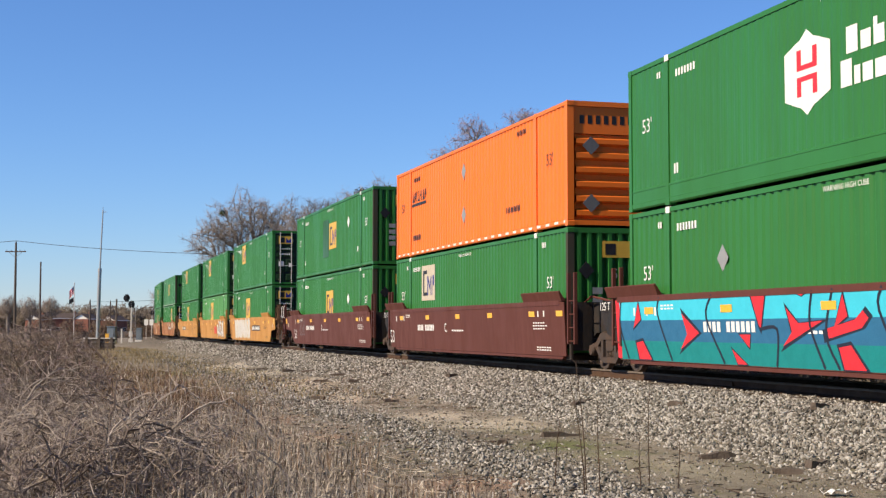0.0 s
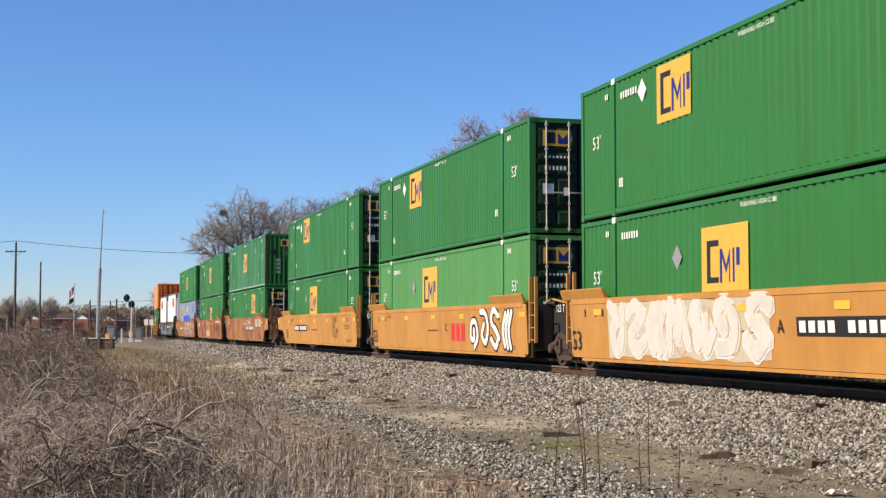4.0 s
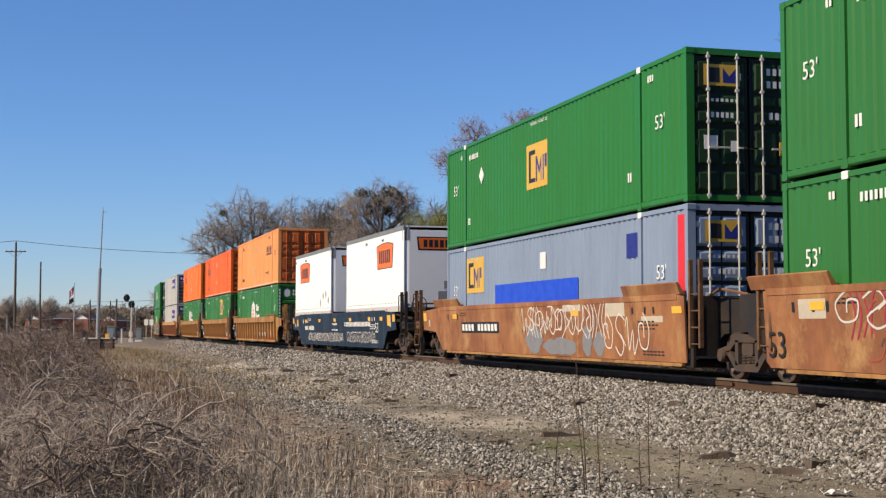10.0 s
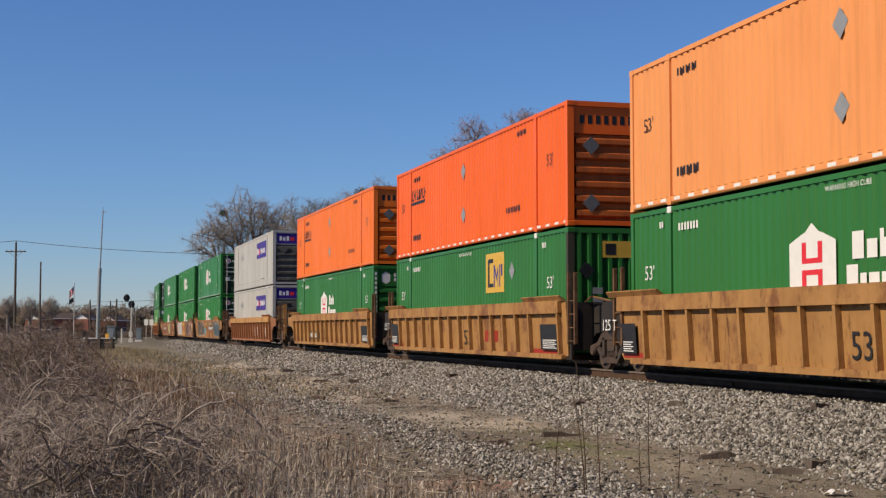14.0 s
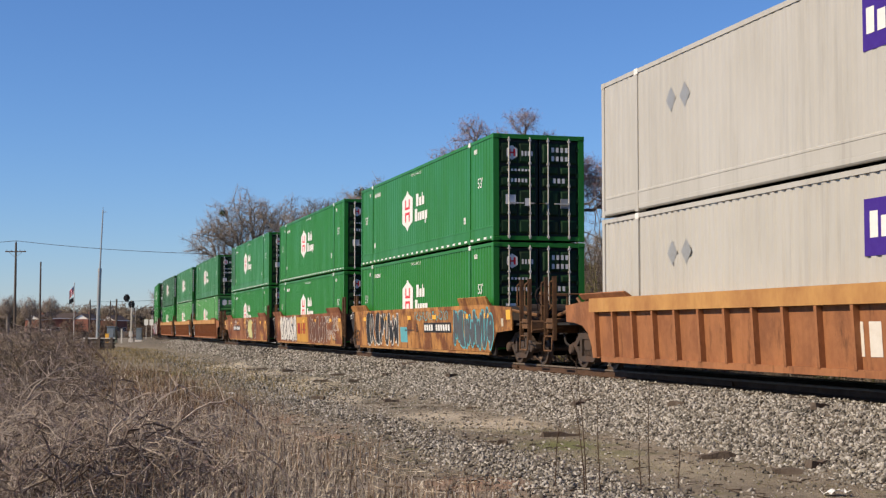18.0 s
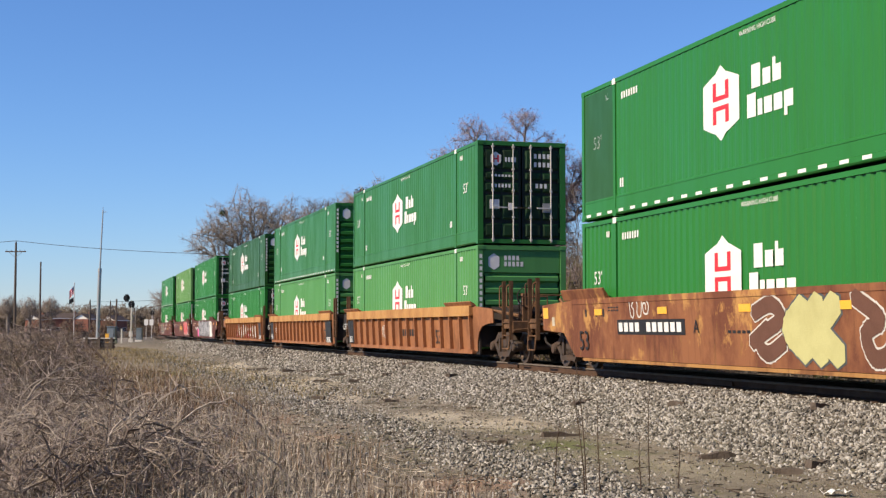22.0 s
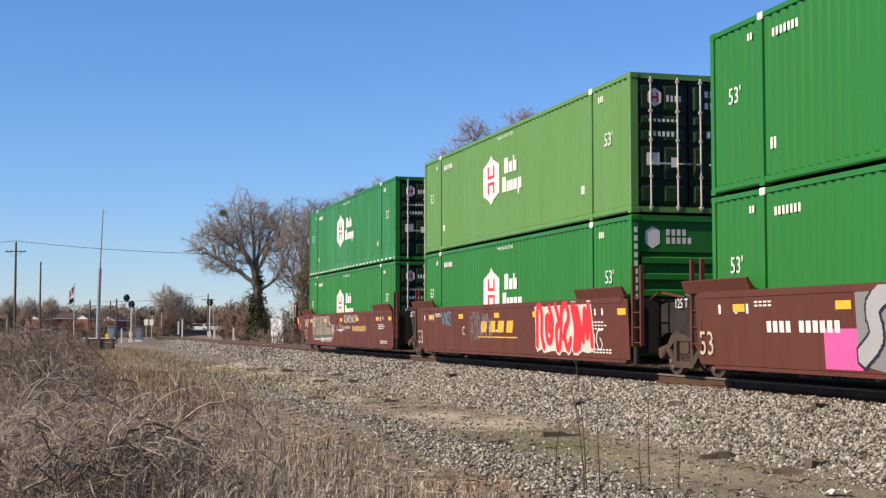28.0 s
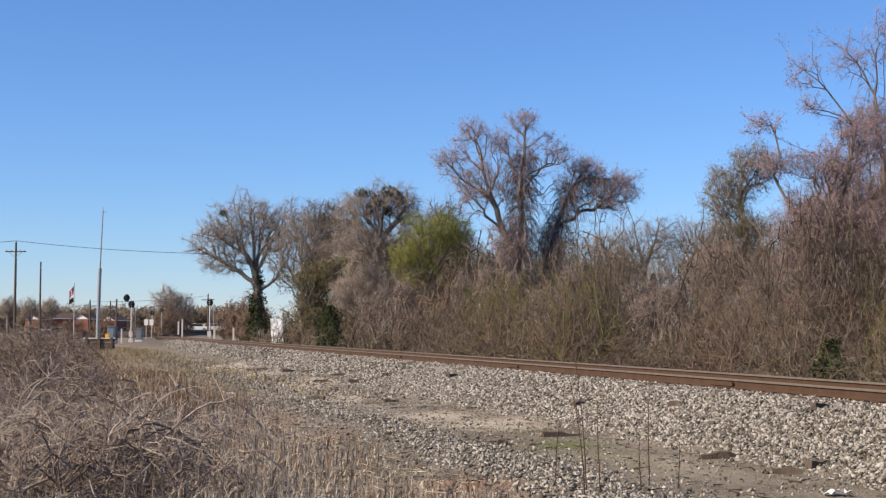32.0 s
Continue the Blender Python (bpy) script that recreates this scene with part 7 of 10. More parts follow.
# ---- vegetation ----
TWIGS = {
    "brown": island_mat("twig_brown", [(0.055, 0.044, 0.034), (0.135, 0.108, 0.082), (0.25, 0.206, 0.160), (0.088, 0.070, 0.052)], 0.9),
    "grey": island_mat("twig_grey", [(0.125, 0.100, 0.086), (0.255, 0.212, 0.184), (0.42, 0.36, 0.32)], 0.9),
    "pink": island_mat("bud_pink", [(0.28, 0.155, 0.175), (0.50, 0.32, 0.375), (0.24, 0.15, 0.15)], 0.9),
    "green": island_mat("spring_green", [(0.15, 0.18, 0.018), (0.26, 0.30, 0.034), (0.36, 0.40, 0.06)], 0.8),
    "olive": island_mat("olive_green", [(0.095, 0.092, 0.028), (0.175, 0.165, 0.052), (0.12, 0.10, 0.045)], 0.85),
    "ivy": island_mat("ivy_leaf", [(0.016, 0.026, 0.008), (0.034, 0.048, 0.013), (0.07, 0.082, 0.024)], 0.6),
    "vine": island_mat("dry_vine", [(0.095, 0.073, 0.067), (0.23, 0.183, 0.168), (0.42, 0.35, 0.325)], 0.9),
    "rust": island_mat("red_brown_twig", [(0.095, 0.062, 0.046), (0.175, 0.122, 0.092), (0.25, 0.185, 0.142)], 0.9),
    "dark": island_mat("dark_twig", [(0.030, 0.022, 0.018), (0.065, 0.047, 0.037), (0.10, 0.076, 0.060)], 0.9),
}
BARK = mat("bark", (0.205, 0.175, 0.148), (0.105, 0.087, 0.072), 18, 3, 0.95, 0, 0.7, (1, 1, 0.3), 0.6, 0.03)


def unit(v):
    return v / np.maximum(np.linalg.norm(v, axis=-1, keepdims=True), 1e-9)


def lines_from(start, way, length, k, bend, up, rng):
    """Curved branches: start, first direction and length for each; k pieces; bend: waviness; up: pull upwards (or down)."""
    n = len(start)
    pts = np.empty((n, k + 1, 3))
    pts[:, 0] = start
    w = unit(way)
    for i in range(k):
        w = unit(w + rng.normal(0, bend, (n, 3)) + np.array([0, 0, up]))
        pts[:, i + 1] = pts[:, i] + w * (length / k)[:, None]
    return pts


def children(pts, rad, m, lo, hi, spread, shrink, k, bend, up, rng, thin=0.45):
    """m side branches on each branch, between lo and hi of its length."""
    n, kk = pts.shape[0], pts.shape[1] - 1
    u = rng.uniform(lo, hi, (n, m)) * kk
    i = np.minimum(u.astype(int), kk - 1)
    f = (u - i)[..., None]
    rows = np.arange(n)[:, None]
    a, b = pts[rows, i], pts[rows, i + 1]
    p = a + (b - a) * f
    t = unit(b - a)
    side = unit(np.cross(t, rng.normal(size=t.shape)))
    ang = np.radians(rng.normal(spread, spread * 0.25, (n, m)))[..., None]
    w = t * np.cos(ang) + side * np.sin(ang)
    total = np.linalg.norm(np.diff(pts, axis=1), axis=2).sum(1)
    ln = total[:, None] * shrink * rng.uniform(0.6, 1.25, (n, m)) * (1.15 - 0.5 * u / kk)
    q = lines_from(p.reshape(-1, 3), w.reshape(-1, 3), ln.ravel(), k, bend, up, rng)
    r0 = (rad[rows, i] * (1 - f[..., 0]) + rad[rows, i + 1] * f[..., 0]) * thin
    r = r0.reshape(-1, 1) * np.linspace(1, 0.45, k + 1)[None]
    return q, r


def tubes(pts, rad, s=3):
    """Tapered tubes with s sides, as triangles."""
    n, k1 = rad.shape
    t = np.empty_like(pts)
    t[:, :-1] = np.diff(pts, axis=1)
    t[:, -1] = t[:, -2]
    t = unit(t)
    ref = np.where(np.abs(t[..., 2:]) > 0.9, np.array([1.0, 0, 0]), np.array([0, 0, 1.0]))
    a = unit(np.cross(t, ref))
    b = np.cross(t, a)
    ang = np.arange(s) * 2 * np.pi / s
    v = pts[:, :, None] + rad[:, :, None, None] * (a[:, :, None] * np.cos(ang)[:, None] + b[:, :, None] * np.sin(ang)[:, None])
    i = np.arange(n * k1 * s).reshape(n, k1, s)
    j = np.roll(i, -1, 2)
    q = np.stack([i[:, :-1], j[:, :-1], j[:, 1:], i[:, 1:]], -1).reshape(-1, 4)
    return v.reshape(-1, 3), np.concatenate([q[:, [0, 1, 2]], q[:, [0, 2, 3]]])


def spikes(base, tip, r):
    """Thin three-sided cones."""
    n = len(base)
    t = unit(tip - base)
    a = unit(np.cross(t, np.where(np.abs(t[:, 2:]) > 0.9, np.array([1.0, 0, 0]), np.array([0, 0, 1.0]))))
    b = np.cross(t, a)
    ang = np.arange(3) * 2.0944
    ring = base[:, None] + r[:, None, None] * (a[:, None] * np.cos(ang)[None, :, None] + b[:, None] * np.sin(ang)[None, :, None])
    v = np.concatenate([ring, tip[:, None]], 1).reshape(-1, 3)
    o = 4 * np.arange(n)[:, None, None]
    return v, (np.array([(0, 1, 3), (1, 2, 3), (2, 0, 3)])[None] + o).reshape(-1, 3)


def leaves(centre, size, rng, flat=0.0):
    """Small four-cornered leaves at random tilts, folded along the middle."""
    n = len(centre)
    a, b = unit(rng.normal(size=(n, 3))), unit(rng.normal(size=(n, 3)))
    b = unit(np.cross(a, b))
    c = np.cross(a, b)
    s = size[:, None]
    v = np.stack([centre - a * s, centre + b * s * 0.55 + c * s * 0.2, centre + a * s, centre - b * s * 0.55 + c * s * 0.2], 1).reshape(-1, 3)
    o = 4 * np.arange(n)[:, None, None]
    return v, (np.array([(0, 1, 2), (0, 2, 3)])[None] + o).reshape(-1, 3)


def joined(*pieces):
    vs, fs, o = [], [], 0
    for v, f in pieces:
        vs.append(v), fs.append(f + o)
        o += len(v)
    return np.concatenate(vs), np.concatenate(fs)


def spike_twigs(pts, rad, m, length, rng, droop=0.0, thin=0.6):
    n, k = pts.shape[0], pts.shape[1] - 1
    u = rng.uniform(0.15, 1.0, (n, m)) * k
    i = np.minimum(u.astype(int), k - 1)
    f = (u - i)[..., None]
    rows = np.arange(n)[:, None]
    a, b = pts[rows, i], pts[rows, i + 1]
    p = (a + (b - a) * f).reshape(-1, 3)
    w = unit(unit(b - a).reshape(-1, 3) * 0.8 + rng.normal(0, 0.65, (n * m, 3)) + np.array([0, 0, droop]))
    tip = p + w * (length * rng.uniform(0.5, 1.4, n * m))[:, None]
    r = np.maximum(np.repeat(rad[:, -1], m) * thin, 0.004)
    return p, tip, r


FZ = -0.9


def grow(pos, par, pts, balance, tall):
    """Joins points to a skeleton one by one, each where the way back to the root stays short."""
    sc = np.array([1, 1, tall])
    n0, n = len(pos), len(pts)
    xyz = np.concatenate([pos, pts])
    parent = np.concatenate([par, np.full(n, -1)]).astype(int)
    path = np.zeros(n0 + n)
    for i in range(n0):
        if par[i] >= 0:
            path[i] = path[par[i]] + np.linalg.norm((pos[i] - pos[par[i]]) * sc)
    q = pts * sc
    best, who = np.full(n, np.inf), np.zeros(n, int)
    free = np.zeros(n)
    order = list(range(n0))

    def offer(i):
        c = np.linalg.norm(q - xyz[i] * sc, axis=1) + balance * path[i] + free
        near = c < best
        best[near], who[near] = c[near], i
    for i in range(n0):
        offer(i)
    for step in range(n):
        j = int(best.argmin())
        k = n0 + j
        parent[k] = who[j]
        path[k] = path[who[j]] + np.linalg.norm(q[j] - xyz[who[j]] * sc)
        free[j] = best[j] = np.inf
        order.append(k)
        offer(k)
    load = np.ones(n0 + n)
    for k in reversed(order):
        if parent[k] >= 0:
            load[parent[k]] += load[k]
    old = xyz.copy()
    kids, nk = np.zeros_like(xyz), np.zeros(len(xyz))
    has = parent >= 0
    np.add.at(kids, parent[has], old[has])
    np.add.at(nk, parent[has], 1)
    soft = has & (nk > 0)
    xyz[soft] = 0.5 * old[soft] + 0.25 * old[parent[soft]] + 0.25 * kids[soft] / nk[soft][:, None]
    return xyz, parent, load


def sections(xyz, parent, rad, pick, sides):
    pts = np.stack([xyz[parent[pick]], xyz[pick]], 1)
    return tubes(pts, np.stack([np.minimum(rad[parent[pick]], rad[pick] * 1.6), rad[pick]], 1), sides)


def shoots(xyz, parent, pick, m, length, r, rng, up=0.1, wild=0.6):
    """m short thin twigs at each of the picked points, and finer ones on them."""
    d = unit(xyz[pick] - xyz[parent[pick]])
    i = np.repeat(np.arange(len(pick)), m)
    back = rng.uniform(0, 0.7, len(i))[:, None]
    base = xyz[pick][i] * (1 - back) + xyz[parent[pick]][i] * back
    w = unit(d[i] * 0.7 + rng.normal(0, wild, (len(i), 3)) + np.array([0, 0, up]))
    tip = base + w * (length * rng.uniform(0.45, 1.3, len(i)))[:, None]
    sub = rng.integers(0, len(i), int(len(i) * 0.9))
    b2 = base[sub] + (tip - base)[sub] * rng.uniform(0.25, 0.8, (len(sub), 1))
    t2 = b2 + unit(w[sub] * 0.6 + rng.normal(0, 0.6, (len(sub), 3)) + np.array([0, 0, up])) * (length * 0.55 * rng.uniform(0.5, 1.3, len(sub)))[:, None]
    return np.concatenate([base, b2]), np.concatenate([tip, t2]), np.concatenate([np.full(len(i), r), np.full(len(sub), r * 0.7)])


def crown_tree(name, where, label, chains, blobs, n, seed, wood="grey", twig=0.6, m=6, tip=0.02, balance=0.3, buds=None, bud_n=0, bud_size=1.0, ivy=(), vines=0, vine_len=1.0, up=0.1, group="", power=0.44):
    """A tree: chains are the guided trunk and limbs, blobs (x, y, z, rx, ry, rz) the parts of its crown, a seventh number its density."""
    rng = np.random.default_rng(seed)
    pos, par, climb = [], [], []
    for c in chains:
        c = np.array(c, float)
        ln = np.concatenate([[0], np.cumsum(np.linalg.norm(np.diff(c, axis=0), axis=1))])
        k = max(2, int(ln[-1] / 0.55))
        u = np.linspace(0, ln[-1], k + 1)
        p = np.stack([np.interp(u, ln, c[:, a]) for a in range(3)], -1) + rng.normal(0, 0.05, (k + 1, 3))
        if pos:
            last = int(np.linalg.norm(np.array(pos) - p[0], axis=1).argmin())
            p = p[1:]
        else:
            last = -1
        for j, x in enumerate(p):
            if len(chains[0]) == len(c) and np.allclose(c, chains[0]) and j < 0.82 * len(p):
                climb.append(x)
            par.append(last)
            pos.append(x)
            last = len(pos) - 1
    size = np.array([b[3] * b[5] * math.sqrt(b[4]) * (b[6] if len(b) > 6 else 1.0) for b in blobs])
    which = rng.choice(len(blobs), n, p=size / size.sum())
    bb = np.array([b[:6] for b in blobs], float)[which]
    way = unit(rng.normal(size=(n, 3)))
    lobes = 0.92 + 0.2 * np.sin(way[:, 0] * 6 + way[:, 2] * 4 + which * 2.0 + seed) + 0.14 * np.sin(way[:, 2] * 11 - way[:, 0] * 7 + seed * 3)
    pts = bb[:, :3] + bb[:, 3:] * way * (rng.uniform(0, 1, n) ** 0.38 * lobes)[:, None]
    xyz, parent, load = grow(np.array(pos), np.array(par), pts, balance, 0.85)
    rad = tip * load ** power
    rad[0] *= 1.3
    ids = np.arange(len(xyz))
    thick = ids[(parent >= 0) & (load > 60)]
    mid = ids[(parent >= 0) & (load <= 60) & (load > 4)]
    thin = ids[(parent >= 0) & (load <= 4)]
    tree = thing(name, label, "tree", group, m=Matrix.Translation(where))
    part("trunk", array_mesh("trunk", *sections(xyz, parent, rad, thick, 7), BARK), None, tree)
    part("branchwork", array_mesh("branchwork", *sections(xyz, parent, rad, mid, 4), BARK), None, tree)
    base, end, r = shoots(xyz, parent, ids[(parent >= 0) & (load <= 8)], m, twig, tip * 0.72, rng, up)
    tagged(part("crown", array_mesh("crown", *joined(sections(xyz, parent, rad, thin, 3), spikes(base, end, r)), TWIGS[wood]), None, tree), "", "", "", "stuff")
    if buds:
        pick = rng.integers(0, len(end), bud_n)
        c = base[pick] + (end - base)[pick] * rng.uniform(0.2, 1.0, (bud_n, 1)) + rng.normal(0, 0.03, (bud_n, 3))
        tagged(part("bud_haze", array_mesh("bud_haze", *leaves(c, rng.uniform(0.025, 0.06, bud_n) * bud_size, rng), TWIGS[buds]), None, tree), "", "", "", "stuff")
    for x, y, z, rx, ry, rz, k in ivy:
        c = np.array([x, y, z]) + np.array([rx, ry, rz]) * unit(rng.normal(size=(k, 3))) * (rng.uniform(0, 1, k) ** 0.4 * (1 + 0.25 * np.sin(np.arange(k) * 0.7)))[:, None]
        tagged(part("ivy", array_mesh("ivy", *leaves(c, rng.uniform(0.06, 0.15, k), rng), TWIGS["ivy"]), None, tree, "dark evergreen creeper in the tree"), "", "", "", "stuff")
    if vines:
        src = np.array(climb)[rng.integers(1, len(climb), vines)]
        side = rng.normal(0, 0.5, (vines, 3)) * np.array([1, 1, 0.3])
        line = lines_from(src + side * 0.45, side * 0.5 + np.array([0, 0, 0.1]), vine_len * rng.uniform(0.4, 1.6, vines), 4, 0.3, -0.6, rng)
        rr = np.full((vines, 5), tip * 1.5) * rng.uniform(0.6, 1.4, (vines, 1))
        b2, t2, r2 = spike_twigs(line, rr, 2, 0.3, rng, -0.4)
        tagged(part("vine_drape", array_mesh("vine_drape", *joined(tubes(line, rr, 3), spikes(b2, t2, r2 * 0.8)), TWIGS["vine"]), None, tree, "dry vines draped over the tree"), "", "", "", "stuff")
    return tree


def thicket_mesh(name, seed, tall, wide, n, wood, m, twig, tip, roots=9, rise=0.55, up=0.05):
    """A dense many-stemmed shrub: upright stems that branch into a tangle of thin twigs."""
    rng = np.random.default_rng(seed)
    a, r = rng.uniform(0, 6.283, roots), wide * 0.75 * np.sqrt(rng.uniform(0, 1, roots))
    base = np.stack([r * np.cos(a), r * np.sin(a), np.full(roots, -0.12)], -1)
    h = rng.uniform(0.03, 1, n) ** 0.8
    q = unit(rng.normal(size=(n, 2))) * np.sqrt(rng.uniform(0, 1, (n, 1))) * wide * (0.75 + 0.4 * np.sin(h * 3.1))[:, None]
    ridge = 1 - 0.45 * (q[:, 0] ** 2 + q[:, 1] ** 2) / wide ** 2 + 0.16 * np.sin(q[:, 0] * 3.0 / wide * 2 + seed) * np.cos(q[:, 1] * 5 / wide)
    pts = np.concatenate([q, (h * tall * ridge)[:, None]], 1)
    xyz, parent, load = grow(base, np.full(roots, -1), pts, 0.15, rise)
    rad = tip * load ** 0.33
    ids = np.arange(len(xyz))
    b, t, rr = shoots(xyz, parent, ids[(parent >= 0)], m, twig, tip * 0.8, rng, up, 0.75)
    return array_mesh(name, *joined(sections(xyz, parent, rad, ids[parent >= 0], 3), spikes(b, t, rr)), TWIGS[wood])


crown_tree('bare_tree', (-18.3, 135, FZ), 'large spreading leafless tree with ivy on its trunk beside the track',
           [[(0.0, 0, -0.1), (0.09, 0.0, 4.13), (-0.27, 0.0, 7.37)], [(-0.27, -0.0, 7.37), (-1.81, -0.55, 10.29), (-3.12, -1.09, 12.81)], [(-0.21, -0.0, 6.09), (-3.19, -0.0, 8.32), (-6.28, -0.0, 9.73)], [(-0.27, 0.0, 7.37), (-0.53, 0.15, 10.85), (-1.0, 0.3, 14.22)], [(-0.11, -0.0, 7.2), (1.55, -0.69, 10.85), (2.65, -1.39, 13.38)], [(0.19, -0.0, 5.25), (2.69, -0.52, 7.48), (3.52, -1.04, 8.32)], [(-0.27, 0.0, 7.37), (0.42, 0.63, 11.97), (0.68, 1.26, 13.94)], [(-1.52, -0.0, 9.16), (-3.77, -0.63, 10.85), (-5.46, -1.27, 11.13)]],
           [(-0.98, 0, 11.69, 4.47, 3.56, 3.58), (-4.44, 0, 10.4, 2.91, 2.47, 2.24), (2.38, 0, 11.41, 2.24, 1.9, 3.46), (-3.47, 0, 8.16, 3.07, 2.61, 1.23), (2.41, 0, 7.48, 1.4, 1.19, 2.24)],
           2300, 11, wood='grey', twig=0.86, m=5, tip=0.0160, balance=0.22, power=0.425, ivy=[(0.04, 0, 2.0, 1.25, 1.25, 1.68, 2600), (-0.08, 0, 4.2, 0.9, 0.9, 1.56, 1500), (0.01, 0, 6.37, 0.61, 0.61, 1.23, 700), (-3.35, -1.0, 13.1, 0.45, 0.45, 0.34, 160)])
crown_tree('bare_tree', (-11.5, 124, FZ), 'leafless tree tangled with vines behind the brush',
           [[(0.0, 0, -0.1), (0.12, 0.0, 7.02), (-0.31, 0.0, 11.14)], [(-0.04, -0.0, 7.54), (1.49, -0.34, 11.14)], [(-0.04, 0.0, 8.05), (-1.6, 0.6, 10.63)]],
           [(-0.31, 0, 10.63, 2.31, 1.96, 2.82), (1.59, 0, 11.55, 2.31, 1.96, 2.16), (-0.03, 0, 7.02, 2.31, 1.96, 2.57)],
           1200, 12, wood='brown', twig=0.91, m=6, tip=0.0145, vines=300, power=0.495, ivy=[(2.27, 0, 10.11, 0.62, 0.62, 0.46, 260), (3.29, 0, 11.24, 0.72, 0.72, 0.41, 300)])
crown_tree('bare_tree', (-5.7, 116, FZ), 'tall leafless tree with dark evergreen clumps high in its crown',
           [[(0.0, 0, -0.1), (0.13, 0.0, 7.17), (0.31, 0.0, 10.54), (1.17, 0.0, 13.44)], [(0.31, 0.0, 9.57), (-1.24, 0.46, 11.99), (-2.3, 0.92, 13.2)], [(0.22, 0.0, 9.09), (2.14, 0.45, 11.51), (3.34, 0.9, 12.96)], [(0.31, 0.0, 10.54), (-0.28, 0.39, 12.96)]],
           [(1.17, 0, 12.38, 2.64, 2.24, 2.02), (-1.48, 0, 11.75, 2.16, 1.84, 1.92), (2.72, 0, 11.26, 1.54, 1.31, 2.16), (-0.74, 0, 8.61, 3.84, 3.06, 2.4)],
           1840, 13, wood='grey', twig=0.85, m=6, tip=0.0132, vines=300, power=0.495, ivy=[(1.17, 0, 13.34, 0.96, 0.96, 0.67, 420), (0.11, 0, 12.57, 0.67, 0.67, 0.72, 340), (1.94, 0, 12.76, 0.62, 0.62, 0.67, 300), (-1.14, 0, 13.34, 0.77, 0.77, 0.48, 260), (-0.51, 0, 11.89, 0.38, 0.38, 0.67, 180), (1.08, 0, 11.89, 0.48, 0.48, 0.58, 200)])
crown_tree('bare_tree', (-0.4, 112, FZ), 'leafless tree with brown twigs beside the green one',
           [[(0.0, 0, -0.1), (-0.14, 0.0, 6.52), (0.23, 0.0, 11.17)], [(-0.09, 0.0, 6.98), (-1.4, 0.4, 9.31)], [(-0.09, -0.0, 7.45), (1.63, -0.17, 10.24)]],
           [(0.46, 0, 10.24, 2.23, 1.9, 2.41), (-1.16, 0, 6.98, 2.55, 2.17, 2.32), (1.62, 0, 7.91, 1.62, 1.38, 2.78)],
           1120, 14, wood='brown', twig=0.85, m=6, tip=0.0132, vines=250, power=0.495)
crown_tree('bare_tree', (-9.8, 106, FZ), 'bushy bare tree with a haze of olive buds',
           [[(0.0, 0, -0.1), (-0.24, 0.0, 4.51)], [(-0.23, -0.0, 3.63), (-1.12, -0.39, 5.82)], [(-0.19, -0.0, 4.07), (1.29, -0.58, 5.82)]],
           [(-0.03, 0, 5.47, 2.28, 1.94, 1.67), (2.17, 0, 6.26, 1.75, 1.49, 1.32), (-0.23, 0, 3.19, 1.75, 1.49, 1.75)],
           880, 25, wood='brown', twig=0.72, m=7, tip=0.0119, buds='olive', bud_n=9000, bud_size=1.5, power=0.495)
crown_tree('bare_tree', (-5.7, 102, FZ), 'pale fine-twigged bare tree standing in the brush',
           [[(0.0, 0, -0.1), (-0.35, 0.0, 3.98), (-0.28, 0.0, 7.36)], [(-0.26, -0.0, 2.72), (-1.41, -0.01, 6.09)], [(-0.26, -0.0, 3.14), (1.12, -0.3, 6.09)]],
           [(-0.27, 0, 4.83, 1.69, 1.44, 2.62), (-1.4, 0, 3.98, 1.48, 1.26, 1.9), (1.13, 0, 3.98, 1.48, 1.26, 2.11)],
           1040, 26, wood='grey', twig=0.78, m=7, tip=0.0112, up=0.5, power=0.495)
crown_tree('budding_tree', (-1.3, 96, FZ), 'small tree in fresh yellow-green spring leaf',
           [[(0.0, 0, -0.1), (0.2, 0.0, 5.05), (0.39, 0.0, 9.03)], [(0.16, 0.0, 4.25), (-1.0, 0.2, 6.64)], [(0.2, 0.0, 5.05), (1.99, 0.33, 8.23)]],
           [(0.71, 0, 8.15, 2.38, 2.02, 1.91), (-0.88, 0, 6.56, 1.79, 1.52, 1.51), (2.18, 0, 7.83, 1.27, 1.08, 1.67), (-0.2, 0, 5.05, 1.59, 1.35, 1.59)],
           1040, 15, wood='olive', twig=0.78, m=7, tip=0.0092, buds='green', bud_n=27000, bud_size=0.7, up=0.4, power=0.495)
